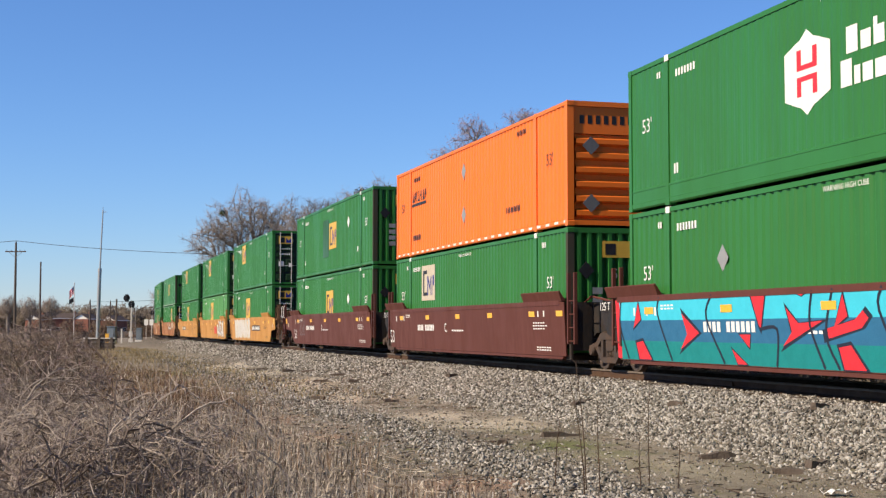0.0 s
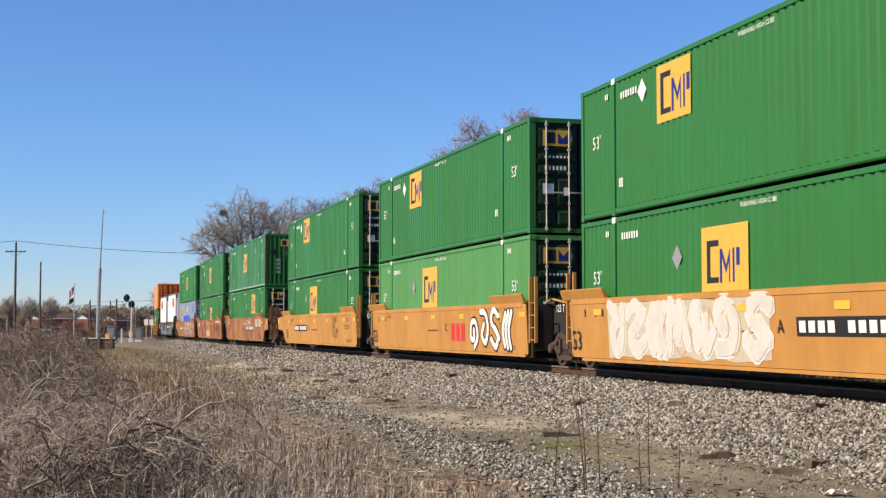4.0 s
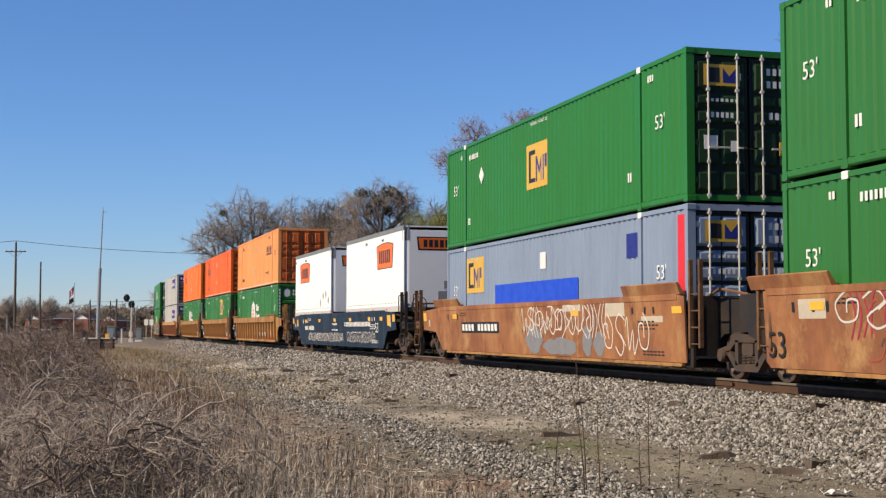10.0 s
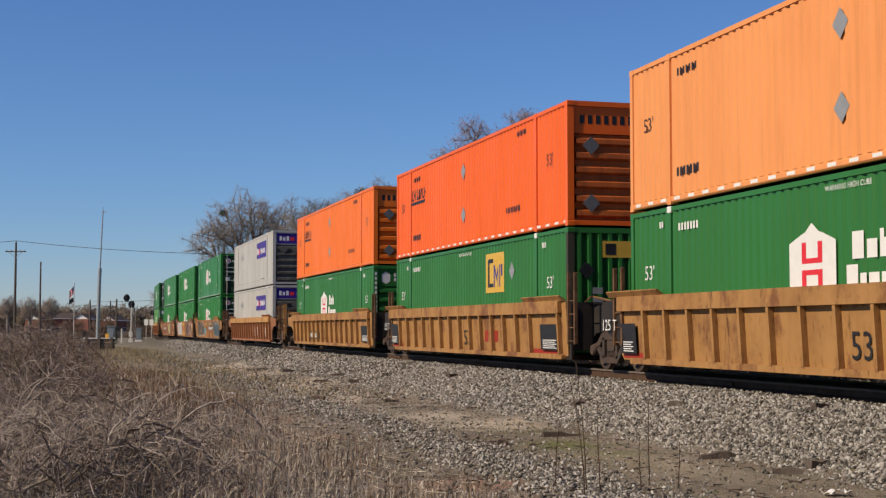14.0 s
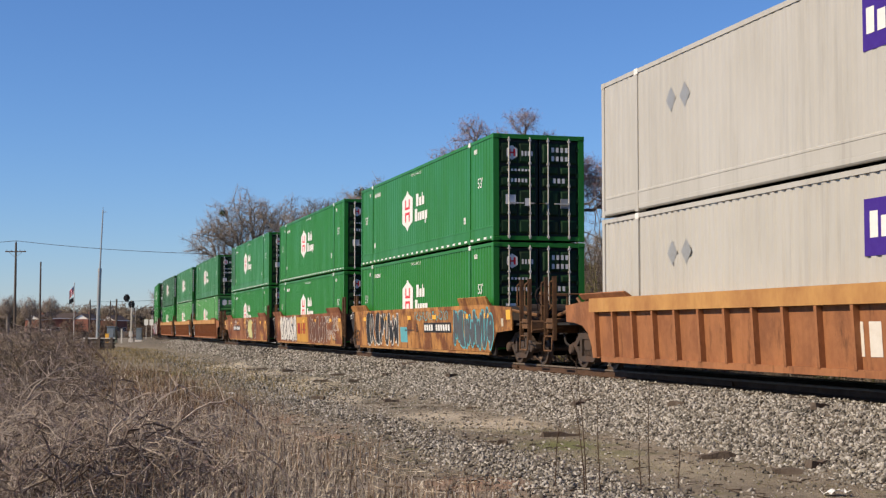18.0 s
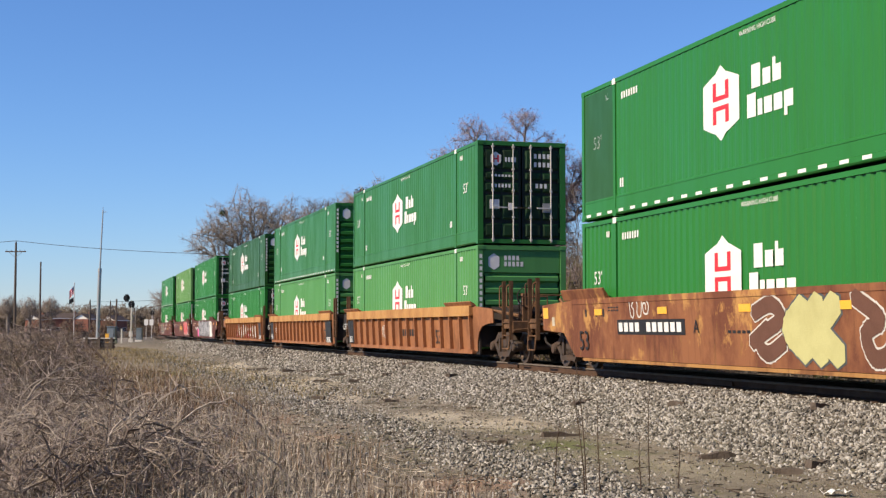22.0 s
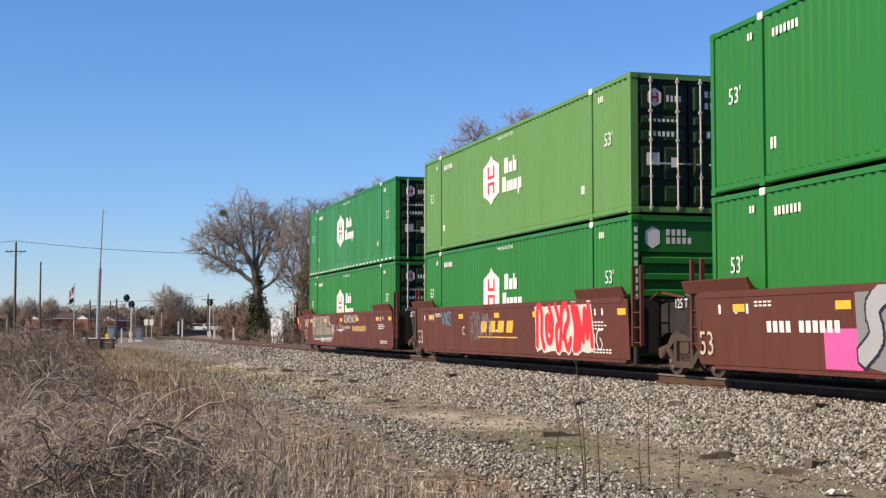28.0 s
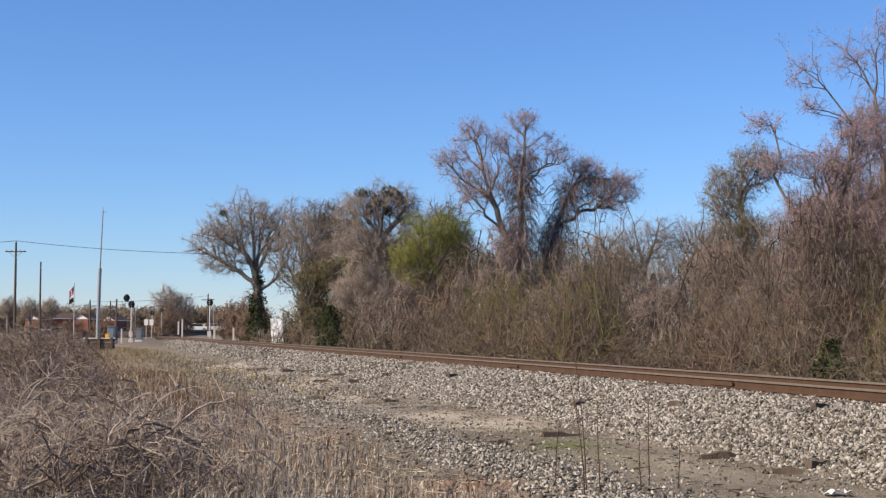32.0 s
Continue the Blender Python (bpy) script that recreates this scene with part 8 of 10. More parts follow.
crown_tree('vine_covered_tree', (4.3, 75, FZ), 'tall tree draped in dry vines with pinkish buds',
           [[(0.0, 0, -0.1), (-0.05, 0.0, 5.89), (0.03, 0.0, 9.64), (0.22, 0.0, 12.46), (0.29, 0.0, 13.57)], [(-0.11, 0.0, 5.27), (-1.04, 0.05, 7.11), (-1.75, 0.11, 9.51), (-2.59, 0.16, 12.24)], [(-1.66, -0.0, 9.17), (-3.03, -0.06, 9.83), (-4.18, -0.11, 10.99)], [(-1.13, -0.0, 7.45), (-2.22, -0.33, 8.14), (-3.09, -0.66, 8.07)], [(0.15, -0.0, 10.27), (1.22, -0.12, 10.58), (2.44, -0.25, 10.99)], [(-0.65, 0.0, 11.83), (-1.43, 0.1, 12.15)]],
           [(-2.59, 0, 12.62, 1.02, 0.87, 0.75), (0.13, 0, 13.19, 0.99, 0.84, 0.75), (-3.87, 0, 11.11, 0.99, 0.84, 0.75), (2.0, 0, 11.27, 0.93, 0.79, 0.68), (-2.22, 0, 9.64, 1.86, 1.58, 1.55), (0.12, 0, 10.58, 0.68, 0.58, 2.17), (-1.12, 0, 12.15, 0.93, 0.79, 0.78), (-0.67, 0, 6.51, 1.24, 1.05, 1.86), (-1.3, 0, 10.9, 2.0, 1.5, 1.5, 0.22), (-3.2, 0, 11.6, 1.5, 1.1, 1.0, 0.25), (1.1, 0, 11.9, 1.5, 1.1, 1.1, 0.25), (1.6, 0, 10.2, 1.3, 1.0, 1.2, 0.2)],
           1250, 16, wood='grey', twig=0.55, m=6, tip=0.0079, power=0.48, buds='pink', bud_n=26000, bud_size=0.62, vines=1900, vine_len=0.85)
crown_tree('vine_covered_tree', (4.9, 76, FZ), 'leaning tree smothered in dry hanging vines',
           [[(0.0, 0, -0.1), (0.48, 0.0, 4.06), (1.03, 0.0, 6.01), (1.44, 0.0, 7.49), (2.31, 0.0, 9.81), (3.38, 0.0, 10.31), (5.06, 0.0, 10.03), (6.28, 0.0, 9.39)], [(2.31, 0.0, 9.81), (3.04, 0.29, 10.7), (3.83, 0.57, 11.17)], [(1.44, -0.0, 7.49), (2.55, -0.28, 7.84), (3.49, -0.56, 7.53)]],
           [(3.04, 0, 10.6, 1.26, 1.07, 0.82), (5.09, 0, 9.97, 1.13, 0.96, 0.69), (4.29, 0, 9.11, 1.57, 1.33, 0.94), (2.08, 0, 9.11, 0.79, 0.67, 1.42), (1.28, 0, 6.58, 0.94, 0.8, 1.89)],
           840, 17, wood='grey', twig=0.55, m=6, tip=0.0079, power=0.455, buds='pink', bud_n=20000, bud_size=0.62, vines=1200, vine_len=1.1)
crown_tree('bare_tree', (16.4, 112, FZ), 'slender leafless tree far behind the brush',
           [[(0.0, 0, -0.1), (0.07, 0.0, 6.52), (-0.24, 0.0, 8.38), (-0.78, 0.0, 10.24)], [(0.07, -0.0, 6.52), (0.97, -0.12, 8.84), (1.55, -0.25, 10.94)], [(0.06, 0.0, 5.59), (-1.96, 0.27, 8.38)]],
           [(0.14, 0, 8.84, 2.55, 2.17, 2.23), (2.0, 0, 9.31, 1.62, 1.38, 1.85), (-1.96, 0, 7.91, 2.09, 1.78, 2.32)],
           1040, 18, wood='grey', twig=0.78, m=5, tip=0.0086, power=0.495)
crown_tree('bare_tree', (21.1, 112, FZ), 'slender leafless tree far behind the brush',
           [[(0.0, 0, -0.1), (-0.2, 0.0, 6.52), (-0.3, 0.0, 10.24)], [(-0.11, -0.0, 6.05), (-1.57, -0.1, 8.84), (-2.81, -0.19, 10.24)], [(-0.11, 0.0, 6.28), (1.23, 0.52, 9.31)]],
           [(-0.64, 0, 8.84, 2.23, 1.9, 2.23), (1.08, 0, 8.38, 1.62, 1.38, 2.23)],
           880, 19, wood='grey', twig=0.78, m=5, tip=0.0086, power=0.495)
crown_tree('bare_tree', (18.5, 82, FZ), 'leafless tree with a haze of green buds',
           [[(0.0, 0, -0.1), (-0.11, 0.0, 6.27), (-0.74, 0.0, 10.37)], [(-0.11, -0.0, 6.61), (-1.78, -0.2, 8.66), (-2.55, -0.39, 10.37)], [(-0.11, -0.0, 6.27), (1.46, -0.03, 9.0)]],
           [(-1.26, 0, 9.86, 1.53, 1.3, 1.87), (0.3, 0, 11.4, 1.53, 1.3, 1.53), (-0.6, 0, 7.64, 2.04, 1.73, 1.36), (0.05, 0, 5.59, 1.36, 1.16, 1.36)],
           1360, 20, wood='grey', twig=0.72, m=6, tip=0.0099, buds='olive', bud_n=20000, bud_size=0.8, power=0.495)
crown_tree('redbud_tree', (14.9, 53, FZ), 'spreading tree with pinkish-purple buds leaning over the brush',
           [[(0.0, 0, -0.1), (-0.01, 0.0, 2.28), (0.24, 0.0, 4.25), (0.12, 0.0, 6.23)], [(0.15, 0.0, 5.79), (1.19, 0.16, 8.16), (-1.4, 0.33, 9.07), (-3.13, 0.49, 10.23)], [(1.19, 0.0, 8.16), (1.13, 0.06, 9.94), (0.2, 0.12, 11.18), (-1.09, 0.18, 12.32), (-1.65, 0.24, 13.2)], [(0.13, 0.0, 4.03), (-0.97, 0.12, 4.25), (-1.73, 0.24, 4.69)], [(-0.24, -0.0, 8.62), (-1.57, -0.24, 8.56), (-2.67, -0.48, 8.23)], [(0.2, 0.0, 11.18), (-0.4, 0.08, 12.23), (-0.39, 0.15, 13.13)], [(1.13, 0.0, 9.94), (0.01, 0.28, 10.45), (-0.98, 0.56, 10.45)]],
           [(-2.32, 0, 9.74, 0.83, 0.71, 0.44, 0.7), (-0.74, 0, 11.79, 0.88, 0.75, 0.92, 0.22), (-0.43, 0, 10.45, 0.66, 0.56, 0.48, 0.5), (1.31, 0, 9.11, 1.21, 1.03, 1.32), (0.08, 0, 8.0, 1.32, 1.12, 0.92), (-1.79, 0, 8.23, 1.1, 0.94, 0.66, 0.7), (-0.5, 0, 6.01, 1.65, 1.4, 1.32), (-1.08, 0, 4.25, 0.99, 0.84, 0.83), (1.25, 0, 5.35, 1.32, 1.12, 1.54), (-0.33, 0, 2.72, 1.32, 1.12, 1.1, 0.8)],
           2480, 21, wood='grey', twig=0.44, m=6, tip=0.0056, power=0.475, buds='pink', bud_n=40000, bud_size=0.62, vines=300)
crown_tree('redbud_tree', (18.8, 58, FZ), "tall tree with pinkish-purple buds at the wood's edge",
           [[(0.0, 0, -0.1), (0.11, 0.0, 3.76), (0.02, 0.0, 7.86), (-0.27, 0.0, 11.78), (-1.37, 0.0, 13.61), (-2.79, 0.0, 14.76)], [(0.09, -0.0, 4.96), (-1.55, -0.08, 7.86)], [(0.08, -0.0, 11.02), (0.05, -0.19, 13.46), (0.24, -0.38, 15.67)], [(-0.27, -0.0, 11.78), (-0.24, -0.26, 13.22), (-0.71, -0.52, 14.44)]],
           [(-1.33, 0, 13.34, 1.08, 0.92, 1.08, 0.25), (0.02, 0, 14.44, 0.48, 0.41, 1.44, 0.4), (-0.41, 0, 10.53, 1.2, 1.02, 1.32, 0.8), (-1.55, 0, 7.86, 1.2, 1.02, 1.44), (0.36, 0, 6.65, 1.92, 1.53, 2.16)],
           1760, 22, wood='grey', twig=0.49, m=6, tip=0.0059, power=0.475, buds='pink', bud_n=26000, bud_size=0.62, vines=300)
crown_tree('bare_tree', (24.0, 68, FZ), "leafless tree crowded among others at the wood's edge",
           [[(0.0, 0, -0.1), (0.11, 0.0, 5.51), (-0.34, 0.0, 11.18)], [(0.11, 0.0, 5.51), (-1.8, 0.14, 8.91)]],
           [(-0.35, 0, 10.61, 2.25, 1.79, 3.1), (-2.1, 0, 8.06, 1.69, 1.44, 1.97), (0.69, 0, 6.36, 2.53, 1.79, 2.81)],
           1120, 23, wood='brown', twig=0.65, m=6, tip=0.0079, power=0.495)
crown_tree('bare_tree', (-50.5, 255, FZ), 'round-headed leafless tree in the distance',
           [[(0.0, 0, -0.1), (-0.05, 0.0, 5.05), (-0.4, 0.0, 8.21)]],
           [(-0.59, 0, 6.63, 3.59, 3.05, 3.17), (2.05, 0, 6.1, 1.9, 1.61, 2.32)],
           720, 24, wood='grey', twig=1.17, m=6, tip=0.0211, power=0.495)
crown_tree('bare_tree', (-95.4, 300, FZ), 'pale bare tree beyond the field',
           [[(0.0, 0, -0.1), (-0.11, 0.0, 6.26)]],
           [(-0.11, 0, 6.26, 1.99, 1.69, 2.48)],
           360, 27, wood='grey', twig=1.17, m=6, tip=0.0211, power=0.495)
crown_tree('bare_tree', (-90.7, 300, FZ), 'pale bare tree beyond the field',
           [[(0.0, 0, -0.1), (-0.1, 0.0, 6.26)]],
           [(-0.1, 0, 5.89, 2.24, 1.9, 2.48)],
           360, 28, wood='grey', twig=1.17, m=6, tip=0.0211, power=0.495)
crown_tree('bare_tree', (-86.0, 300, FZ), 'pale bare tree beyond the field',
           [[(0.0, 0, -0.1), (-0.1, 0.0, 6.26)]],
           [(-0.1, 0, 6.26, 1.99, 1.69, 2.36)],
           360, 29, wood='grey', twig=1.17, m=6, tip=0.0211, power=0.495)
crown_tree('bare_tree', (-4.4, 126, FZ), 'slender bare tree among others behind the brush',
           [[(0.0, 0, -0.1), (0.2, 0.0, 8.28), (-0.17, 0.0, 10.24)], [(-0.01, -0.0, 5.54), (-1.32, -0.24, 8.94)], [(-0.01, -0.0, 6.06), (1.29, -0.65, 8.67)]],
           [(-0.01, 0, 9.2, 2.35, 2.0, 2.35), (-0.42, 0, 6.58, 2.35, 2.0, 2.35)],
           760, 60, wood='grey', twig=0.78, m=5, tip=0.0106, power=0.495)
crown_tree('bare_tree', (2.9, 108, FZ), 'slender bare tree among others behind the brush',
           [[(-0.0, 0, -0.1), (0.18, 0.0, 6.35), (-0.13, 0.0, 7.02)], [(0.0, -0.0, 5.01), (-1.11, -0.15, 5.9)], [(0.0, 0.0, 5.45), (1.12, 0.32, 5.68)]],
           [(0.01, 0, 6.12, 2.01, 1.71, 2.01), (-0.36, 0, 3.89, 2.01, 1.71, 2.01)],
           760, 61, wood='brown', twig=0.78, m=5, tip=0.0106, power=0.495)
crown_tree('bare_tree', (5.4, 112, FZ), 'slender bare tree among others behind the brush',
           [[(-0.0, 0, -0.1), (0.2, 0.0, 6.98), (-0.12, 0.0, 8.14)], [(0.01, 0.0, 5.12), (-1.15, 0.13, 6.98)], [(0.01, 0.0, 5.59), (1.17, 0.3, 6.75)]],
           [(0.01, 0, 7.21, 2.09, 1.78, 2.09), (-0.37, 0, 4.89, 2.09, 1.78, 2.09)],
           760, 62, wood='grey', twig=0.78, m=5, tip=0.0106, power=0.495)
crown_tree('bare_tree', (9.3, 112, FZ), 'slender bare tree among others behind the brush',
           [[(-0.0, 0, -0.1), (0.21, 0.0, 7.1), (-0.11, 0.0, 8.38)], [(0.01, 0.0, 5.12), (-1.14, 0.07, 7.21)], [(0.01, 0.0, 5.59), (1.18, 0.6, 6.98)]],
           [(0.02, 0, 7.45, 2.23, 1.9, 2.09), (-0.36, 0, 5.12, 2.23, 1.9, 2.09)],
           760, 63, wood='brown', twig=0.78, m=5, tip=0.0106, power=0.495)
crown_tree('bare_tree', (12.3, 108, FZ), 'slender bare tree among others behind the brush',
           [[(-0.0, 0, -0.1), (0.21, 0.0, 7.13), (-0.1, 0.0, 8.59)], [(0.01, 0.0, 5.01), (-1.09, 0.52, 7.47)], [(0.02, 0.0, 5.45), (1.15, 0.03, 7.24)]],
           [(0.03, 0, 7.69, 2.24, 1.9, 2.01), (-0.34, 0, 5.45, 2.24, 1.9, 2.01)],
           760, 64, wood='grey', twig=0.78, m=5, tip=0.0106, power=0.495)
crown_tree('bare_tree', (13.3, 100, FZ), 'slender bare tree among others behind the brush',
           [[(-0.0, 0, -0.1), (0.19, 0.0, 6.01), (-0.09, 0.0, 6.63)], [(0.02, -0.0, 4.77), (-1.01, -0.49, 5.6)], [(0.02, 0.0, 5.18), (1.06, 0.02, 5.39)]],
           [(0.02, 0, 5.8, 1.66, 1.41, 1.86), (-0.32, 0, 3.73, 1.66, 1.41, 1.86)],
           760, 65, wood='brown', twig=0.78, m=5, tip=0.0106, power=0.495)
crown_tree('bare_tree', (22.9, 98, FZ), 'slender bare tree among others behind the brush',
           [[(-0.01, 0, -0.1), (0.22, 0.0, 6.74), (-0.05, 0.0, 8.16)], [(0.03, 0.0, 4.71), (-0.95, 0.45, 7.15)], [(0.03, 0.0, 5.11), (1.07, 0.21, 6.94)]],
           [(0.06, 0, 7.35, 2.23, 1.9, 1.83), (-0.29, 0, 5.32, 2.23, 1.9, 1.83)],
           760, 66, wood='grey', twig=0.78, m=5, tip=0.0106, power=0.495)
crown_tree('bare_tree', (24.2, 92, FZ), 'slender bare tree among others behind the brush',
           [[(-0.01, 0, -0.1), (0.22, 0.0, 7.01), (-0.02, 0.0, 8.92)], [(0.03, -0.0, 4.53), (-0.87, -0.09, 7.97)], [(0.03, -0.0, 4.91), (1.03, -0.37, 7.77)]],
           [(0.08, 0, 8.16, 2.09, 1.78, 1.71), (-0.25, 0, 6.25, 2.09, 1.78, 1.71)],
           760, 67, wood='brown', twig=0.78, m=5, tip=0.0106, power=0.495)
crown_tree('bare_tree', (27.7, 95, FZ), 'slender bare tree among others behind the brush',
           [[(-0.01, 0, -0.1), (0.24, 0.0, 7.77), (0.01, 0.0, 10.34)], [(0.03, -0.0, 4.62), (-0.87, -0.02, 9.35)], [(0.04, 0.0, 5.01), (1.1, 0.36, 9.15)]],
           [(0.12, 0, 9.55, 2.36, 2.01, 1.77), (-0.23, 0, 7.57, 2.36, 2.01, 1.77)],
           760, 68, wood='grey', twig=0.78, m=5, tip=0.0106, power=0.495)
crown_tree('bare_tree', (29.3, 92, FZ), 'slender bare tree among others behind the brush',
           [[(-0.01, 0, -0.1), (0.25, 0.0, 7.77), (0.03, 0.0, 10.46)], [(0.04, 0.0, 4.53), (-0.83, 0.08, 9.5)], [(0.04, 0.0, 4.91), (1.08, 0.03, 9.31)]],
           [(0.13, 0, 9.69, 2.28, 1.94, 1.71), (-0.21, 0, 7.77, 2.28, 1.94, 1.71)],
           760, 69, wood='brown', twig=0.78, m=5, tip=0.0106, power=0.495)
crown_tree('bare_tree', (25.2, 118, FZ), 'slender bare tree among others behind the brush',
           [[(-0.01, 0, -0.1), (0.25, 0.0, 7.26), (-0.08, 0.0, 8.48)], [(0.03, -0.0, 5.3), (-1.17, -0.15, 7.26)], [(0.04, 0.0, 5.79), (1.27, 0.29, 7.01)]],
           [(0.06, 0, 7.5, 2.2, 1.87, 2.2), (-0.36, 0, 5.06, 2.2, 1.87, 2.2)],
           760, 70, wood='grey', twig=0.78, m=5, tip=0.0106, power=0.495)
crown_tree('bare_tree', (-7.3, 122, FZ), 'slender bare tree among others behind the brush',
           [[(0.0, 0, -0.1), (0.19, 0.0, 7.44), (-0.17, 0.0, 8.71)], [(-0.01, -0.0, 5.42), (-1.28, -0.33, 7.44)], [(-0.01, 0.0, 5.93), (1.25, 0.04, 7.19)]],
           [(-0.02, 0, 7.7, 2.52, 2.14, 2.27), (-0.41, 0, 5.17, 2.52, 2.14, 2.27)],
           760, 71, wood='brown', twig=0.78, m=5, tip=0.0106, power=0.495)
crown_tree('bare_tree', (-1.2, 118, FZ), 'slender bare tree among others behind the brush',
           [[(0.0, 0, -0.1), (0.19, 0.0, 7.5), (-0.15, 0.0, 8.97)], [(-0.0, 0.0, 5.3), (-1.23, 0.43, 7.75)], [(-0.0, -0.0, 5.79), (1.22, -0.64, 7.5)]],
           [(-0.0, 0, 7.99, 2.2, 1.87, 2.2), (-0.39, 0, 5.55, 2.2, 1.87, 2.2)],
           760, 72, wood='grey', twig=0.78, m=5, tip=0.0106, power=0.495)


# more bare crowns that close the gaps in the wood's outline
for k, (x, y, tall, wide, wood) in enumerate(((-12.6, 121, 13.0, 3.0, "grey"), (-9.2, 124, 13.6, 3.2, "grey"), (-7.6, 119, 12.2, 2.6, "brown"), (-3.0, 121, 11.6, 2.9, "grey"), (-0.2, 118, 10.6, 2.4, "grey"), (1.6, 100, 8.8, 2.2, "brown"),
                                              (14.6, 118, 9.4, 2.6, "grey"), (18.9, 118, 9.8, 2.8, "grey"), (22.8, 110, 9.6, 2.6, "grey"), (19.0, 96, 8.4, 2.2, "brown"), (11.0, 104, 7.2, 2.2, "grey"))):
    crown_tree("bare_tree", (x, y, FZ), "fine-twigged leafless tree closing the edge of the wood",
               [[(0, 0, -0.1), (0.15, 0, tall * 0.42), (-0.1, 0, tall * 0.72)], [(0.1, 0, tall * 0.38), (-wide * 0.6, 0.3, tall * 0.66)], [(0.1, 0, tall * 0.42), (wide * 0.6, -0.3, tall * 0.7)]],
               [(-0.1, 0, tall * 0.76, wide * 0.8, wide * 0.7, tall * 0.23), (-wide * 0.6, 0, tall * 0.62, wide * 0.6, wide * 0.5, tall * 0.2), (wide * 0.6, 0, tall * 0.66, wide * 0.6, wide * 0.5, tall * 0.2), (0, 0, tall * 0.4, wide * 0.6, wide * 0.5, tall * 0.2, 0.5)],
               900, 600 + k, wood=wood, twig=0.8, m=6, tip=0.0098, power=0.47, up=0.2)
for k, (x, y, tall, wide) in enumerate(((17.0, 61, 8.6, 2.0), (20.6, 65, 11.5, 2.4), (13.6, 66, 6.2, 1.7), (22.8, 62, 13.5, 2.2))):
    crown_tree("redbud_tree", (x, y, FZ), "dense tree with mauve-pink buds crowding the wood's edge",
               [[(0, 0, -0.1), (0.1, 0, tall * 0.4), (-0.2, 0, tall * 0.75)], [(0.05, 0, tall * 0.3), (-wide * 0.7, 0.2, tall * 0.6)], [(0.05, 0, tall * 0.35), (wide * 0.7, -0.2, tall * 0.68)]],
               [(-0.2, 0, tall * 0.78, wide * 0.75, wide * 0.6, tall * 0.2), (-wide * 0.7, 0, tall * 0.6, wide * 0.6, wide * 0.5, tall * 0.18), (wide * 0.7, 0, tall * 0.64, wide * 0.6, wide * 0.5, tall * 0.2), (0, 0, tall * 0.4, wide * 0.8, wide * 0.6, tall * 0.2)],
               1200, 640 + k, wood="grey", twig=0.46, m=6, tip=0.0062, power=0.47, buds="pink", bud_n=12000, bud_size=0.6, vines=260)
# saplings hung with curtains of dry vine in the brush
for k, (x, y, tall, lean) in enumerate(((6.6, 72, 5.2, 0.3), (8.7, 74, 4.6, -0.3), (10.2, 66, 5.0, 0.4), (11.9, 70, 4.4, -0.2), (13.2, 60, 4.4, 0.5), (3.0, 78, 5.6, -0.4), (1.2, 84, 5.4, 0.2), (-2.2, 88, 5.2, -0.3), (14.8, 57, 4.8, -0.4), (9.3, 58, 3.8, 0.3), (5.3, 66, 3.9, -0.3), (-4.6, 94, 5.0, 0.4), (12.2, 54, 3.6, 0.2))):
    crown_tree("vine_covered_tree", (x, y, FZ), "crooked sapling hung with a curtain of dry vines",
               [[(0, 0, -0.1), (lean * 0.4, 0, tall * 0.4), (lean, 0.1, tall * 0.8)], [(lean * 0.3, 0, tall * 0.35), (-lean * 2.2, 0.2, tall * 0.75)]],
               [(lean, 0, tall * 0.8, 0.9, 0.8, tall * 0.2), (-lean * 2, 0, tall * 0.65, 0.8, 0.7, tall * 0.2)],
               300, 680 + k, wood="vine", twig=0.42, m=5, tip=0.0088, power=0.5, vines=420, vine_len=1.5)


# brush under the trees, on the far side of the track
KINDS = ((5.4, 2.0, 260, "brown", 0.5), (3.6, 2.0, 260, "brown", 0.42), (6.6, 2.1, 280, "brown", 0.55), (2.3, 2.1, 250, "brown", 0.38), (5.8, 2.0, 260, "dark", 0.5), (4.4, 2.0, 250, "olive", 0.42), (4.0, 2.0, 260, "rust", 0.42), (2.4, 2.0, 240, "dark", 0.38))
THICKETS = [thicket_mesh("shrub", 40 + i, t, w, int(n * 0.9), c, 3, tw * 1.15, 0.0088) for i, (t, w, n, c, tw) in enumerate(KINDS)]
FAR_THICKETS = [thicket_mesh("shrub", 80 + i, t, w, int(n * 0.65), c, 3, tw * 1.3, 0.019) for i, (t, w, n, c, tw) in enumerate(KINDS)]
DISTANT_BUSH = [thicket_mesh("shrub", 90 + i, 4.6, 2.6, 330, "rust", 6, 0.8, 0.028) for i in range(2)]
LOW_BRUSH = [thicket_mesh("low_shrub", 50 + i, t, w, 190, c, 4, 0.30, 0.0065, 10, 0.8) for i, (t, w, c) in enumerate(((1.7, 1.5, "brown"), (1.4, 1.6, "rust"), (1.9, 1.4, "vine")))]
BRAMBLES = [thicket_mesh("bramble", 60 + i, t, w, 130, c, 4, 0.16, 0.0045, 8, 1.0, -0.1) for i, (t, w, c) in enumerate(((0.9, 0.95, "vine"), (0.75, 1.0, "grey"), (1.0, 0.9, "grey"), (0.65, 0.9, "grey")))]


def set_down(name, mesh, x, y, z, s, tall, rnd, label, category, group):
    ob = new(name, mesh)
    ob.matrix_world = Matrix.Translation((x, y, z)) @ Matrix.Rotation(rnd.uniform(0, 6.28), 4, "Z") @ Matrix.Diagonal((s, s, s * tall, 1))
    tagged(ob, label, category, group)


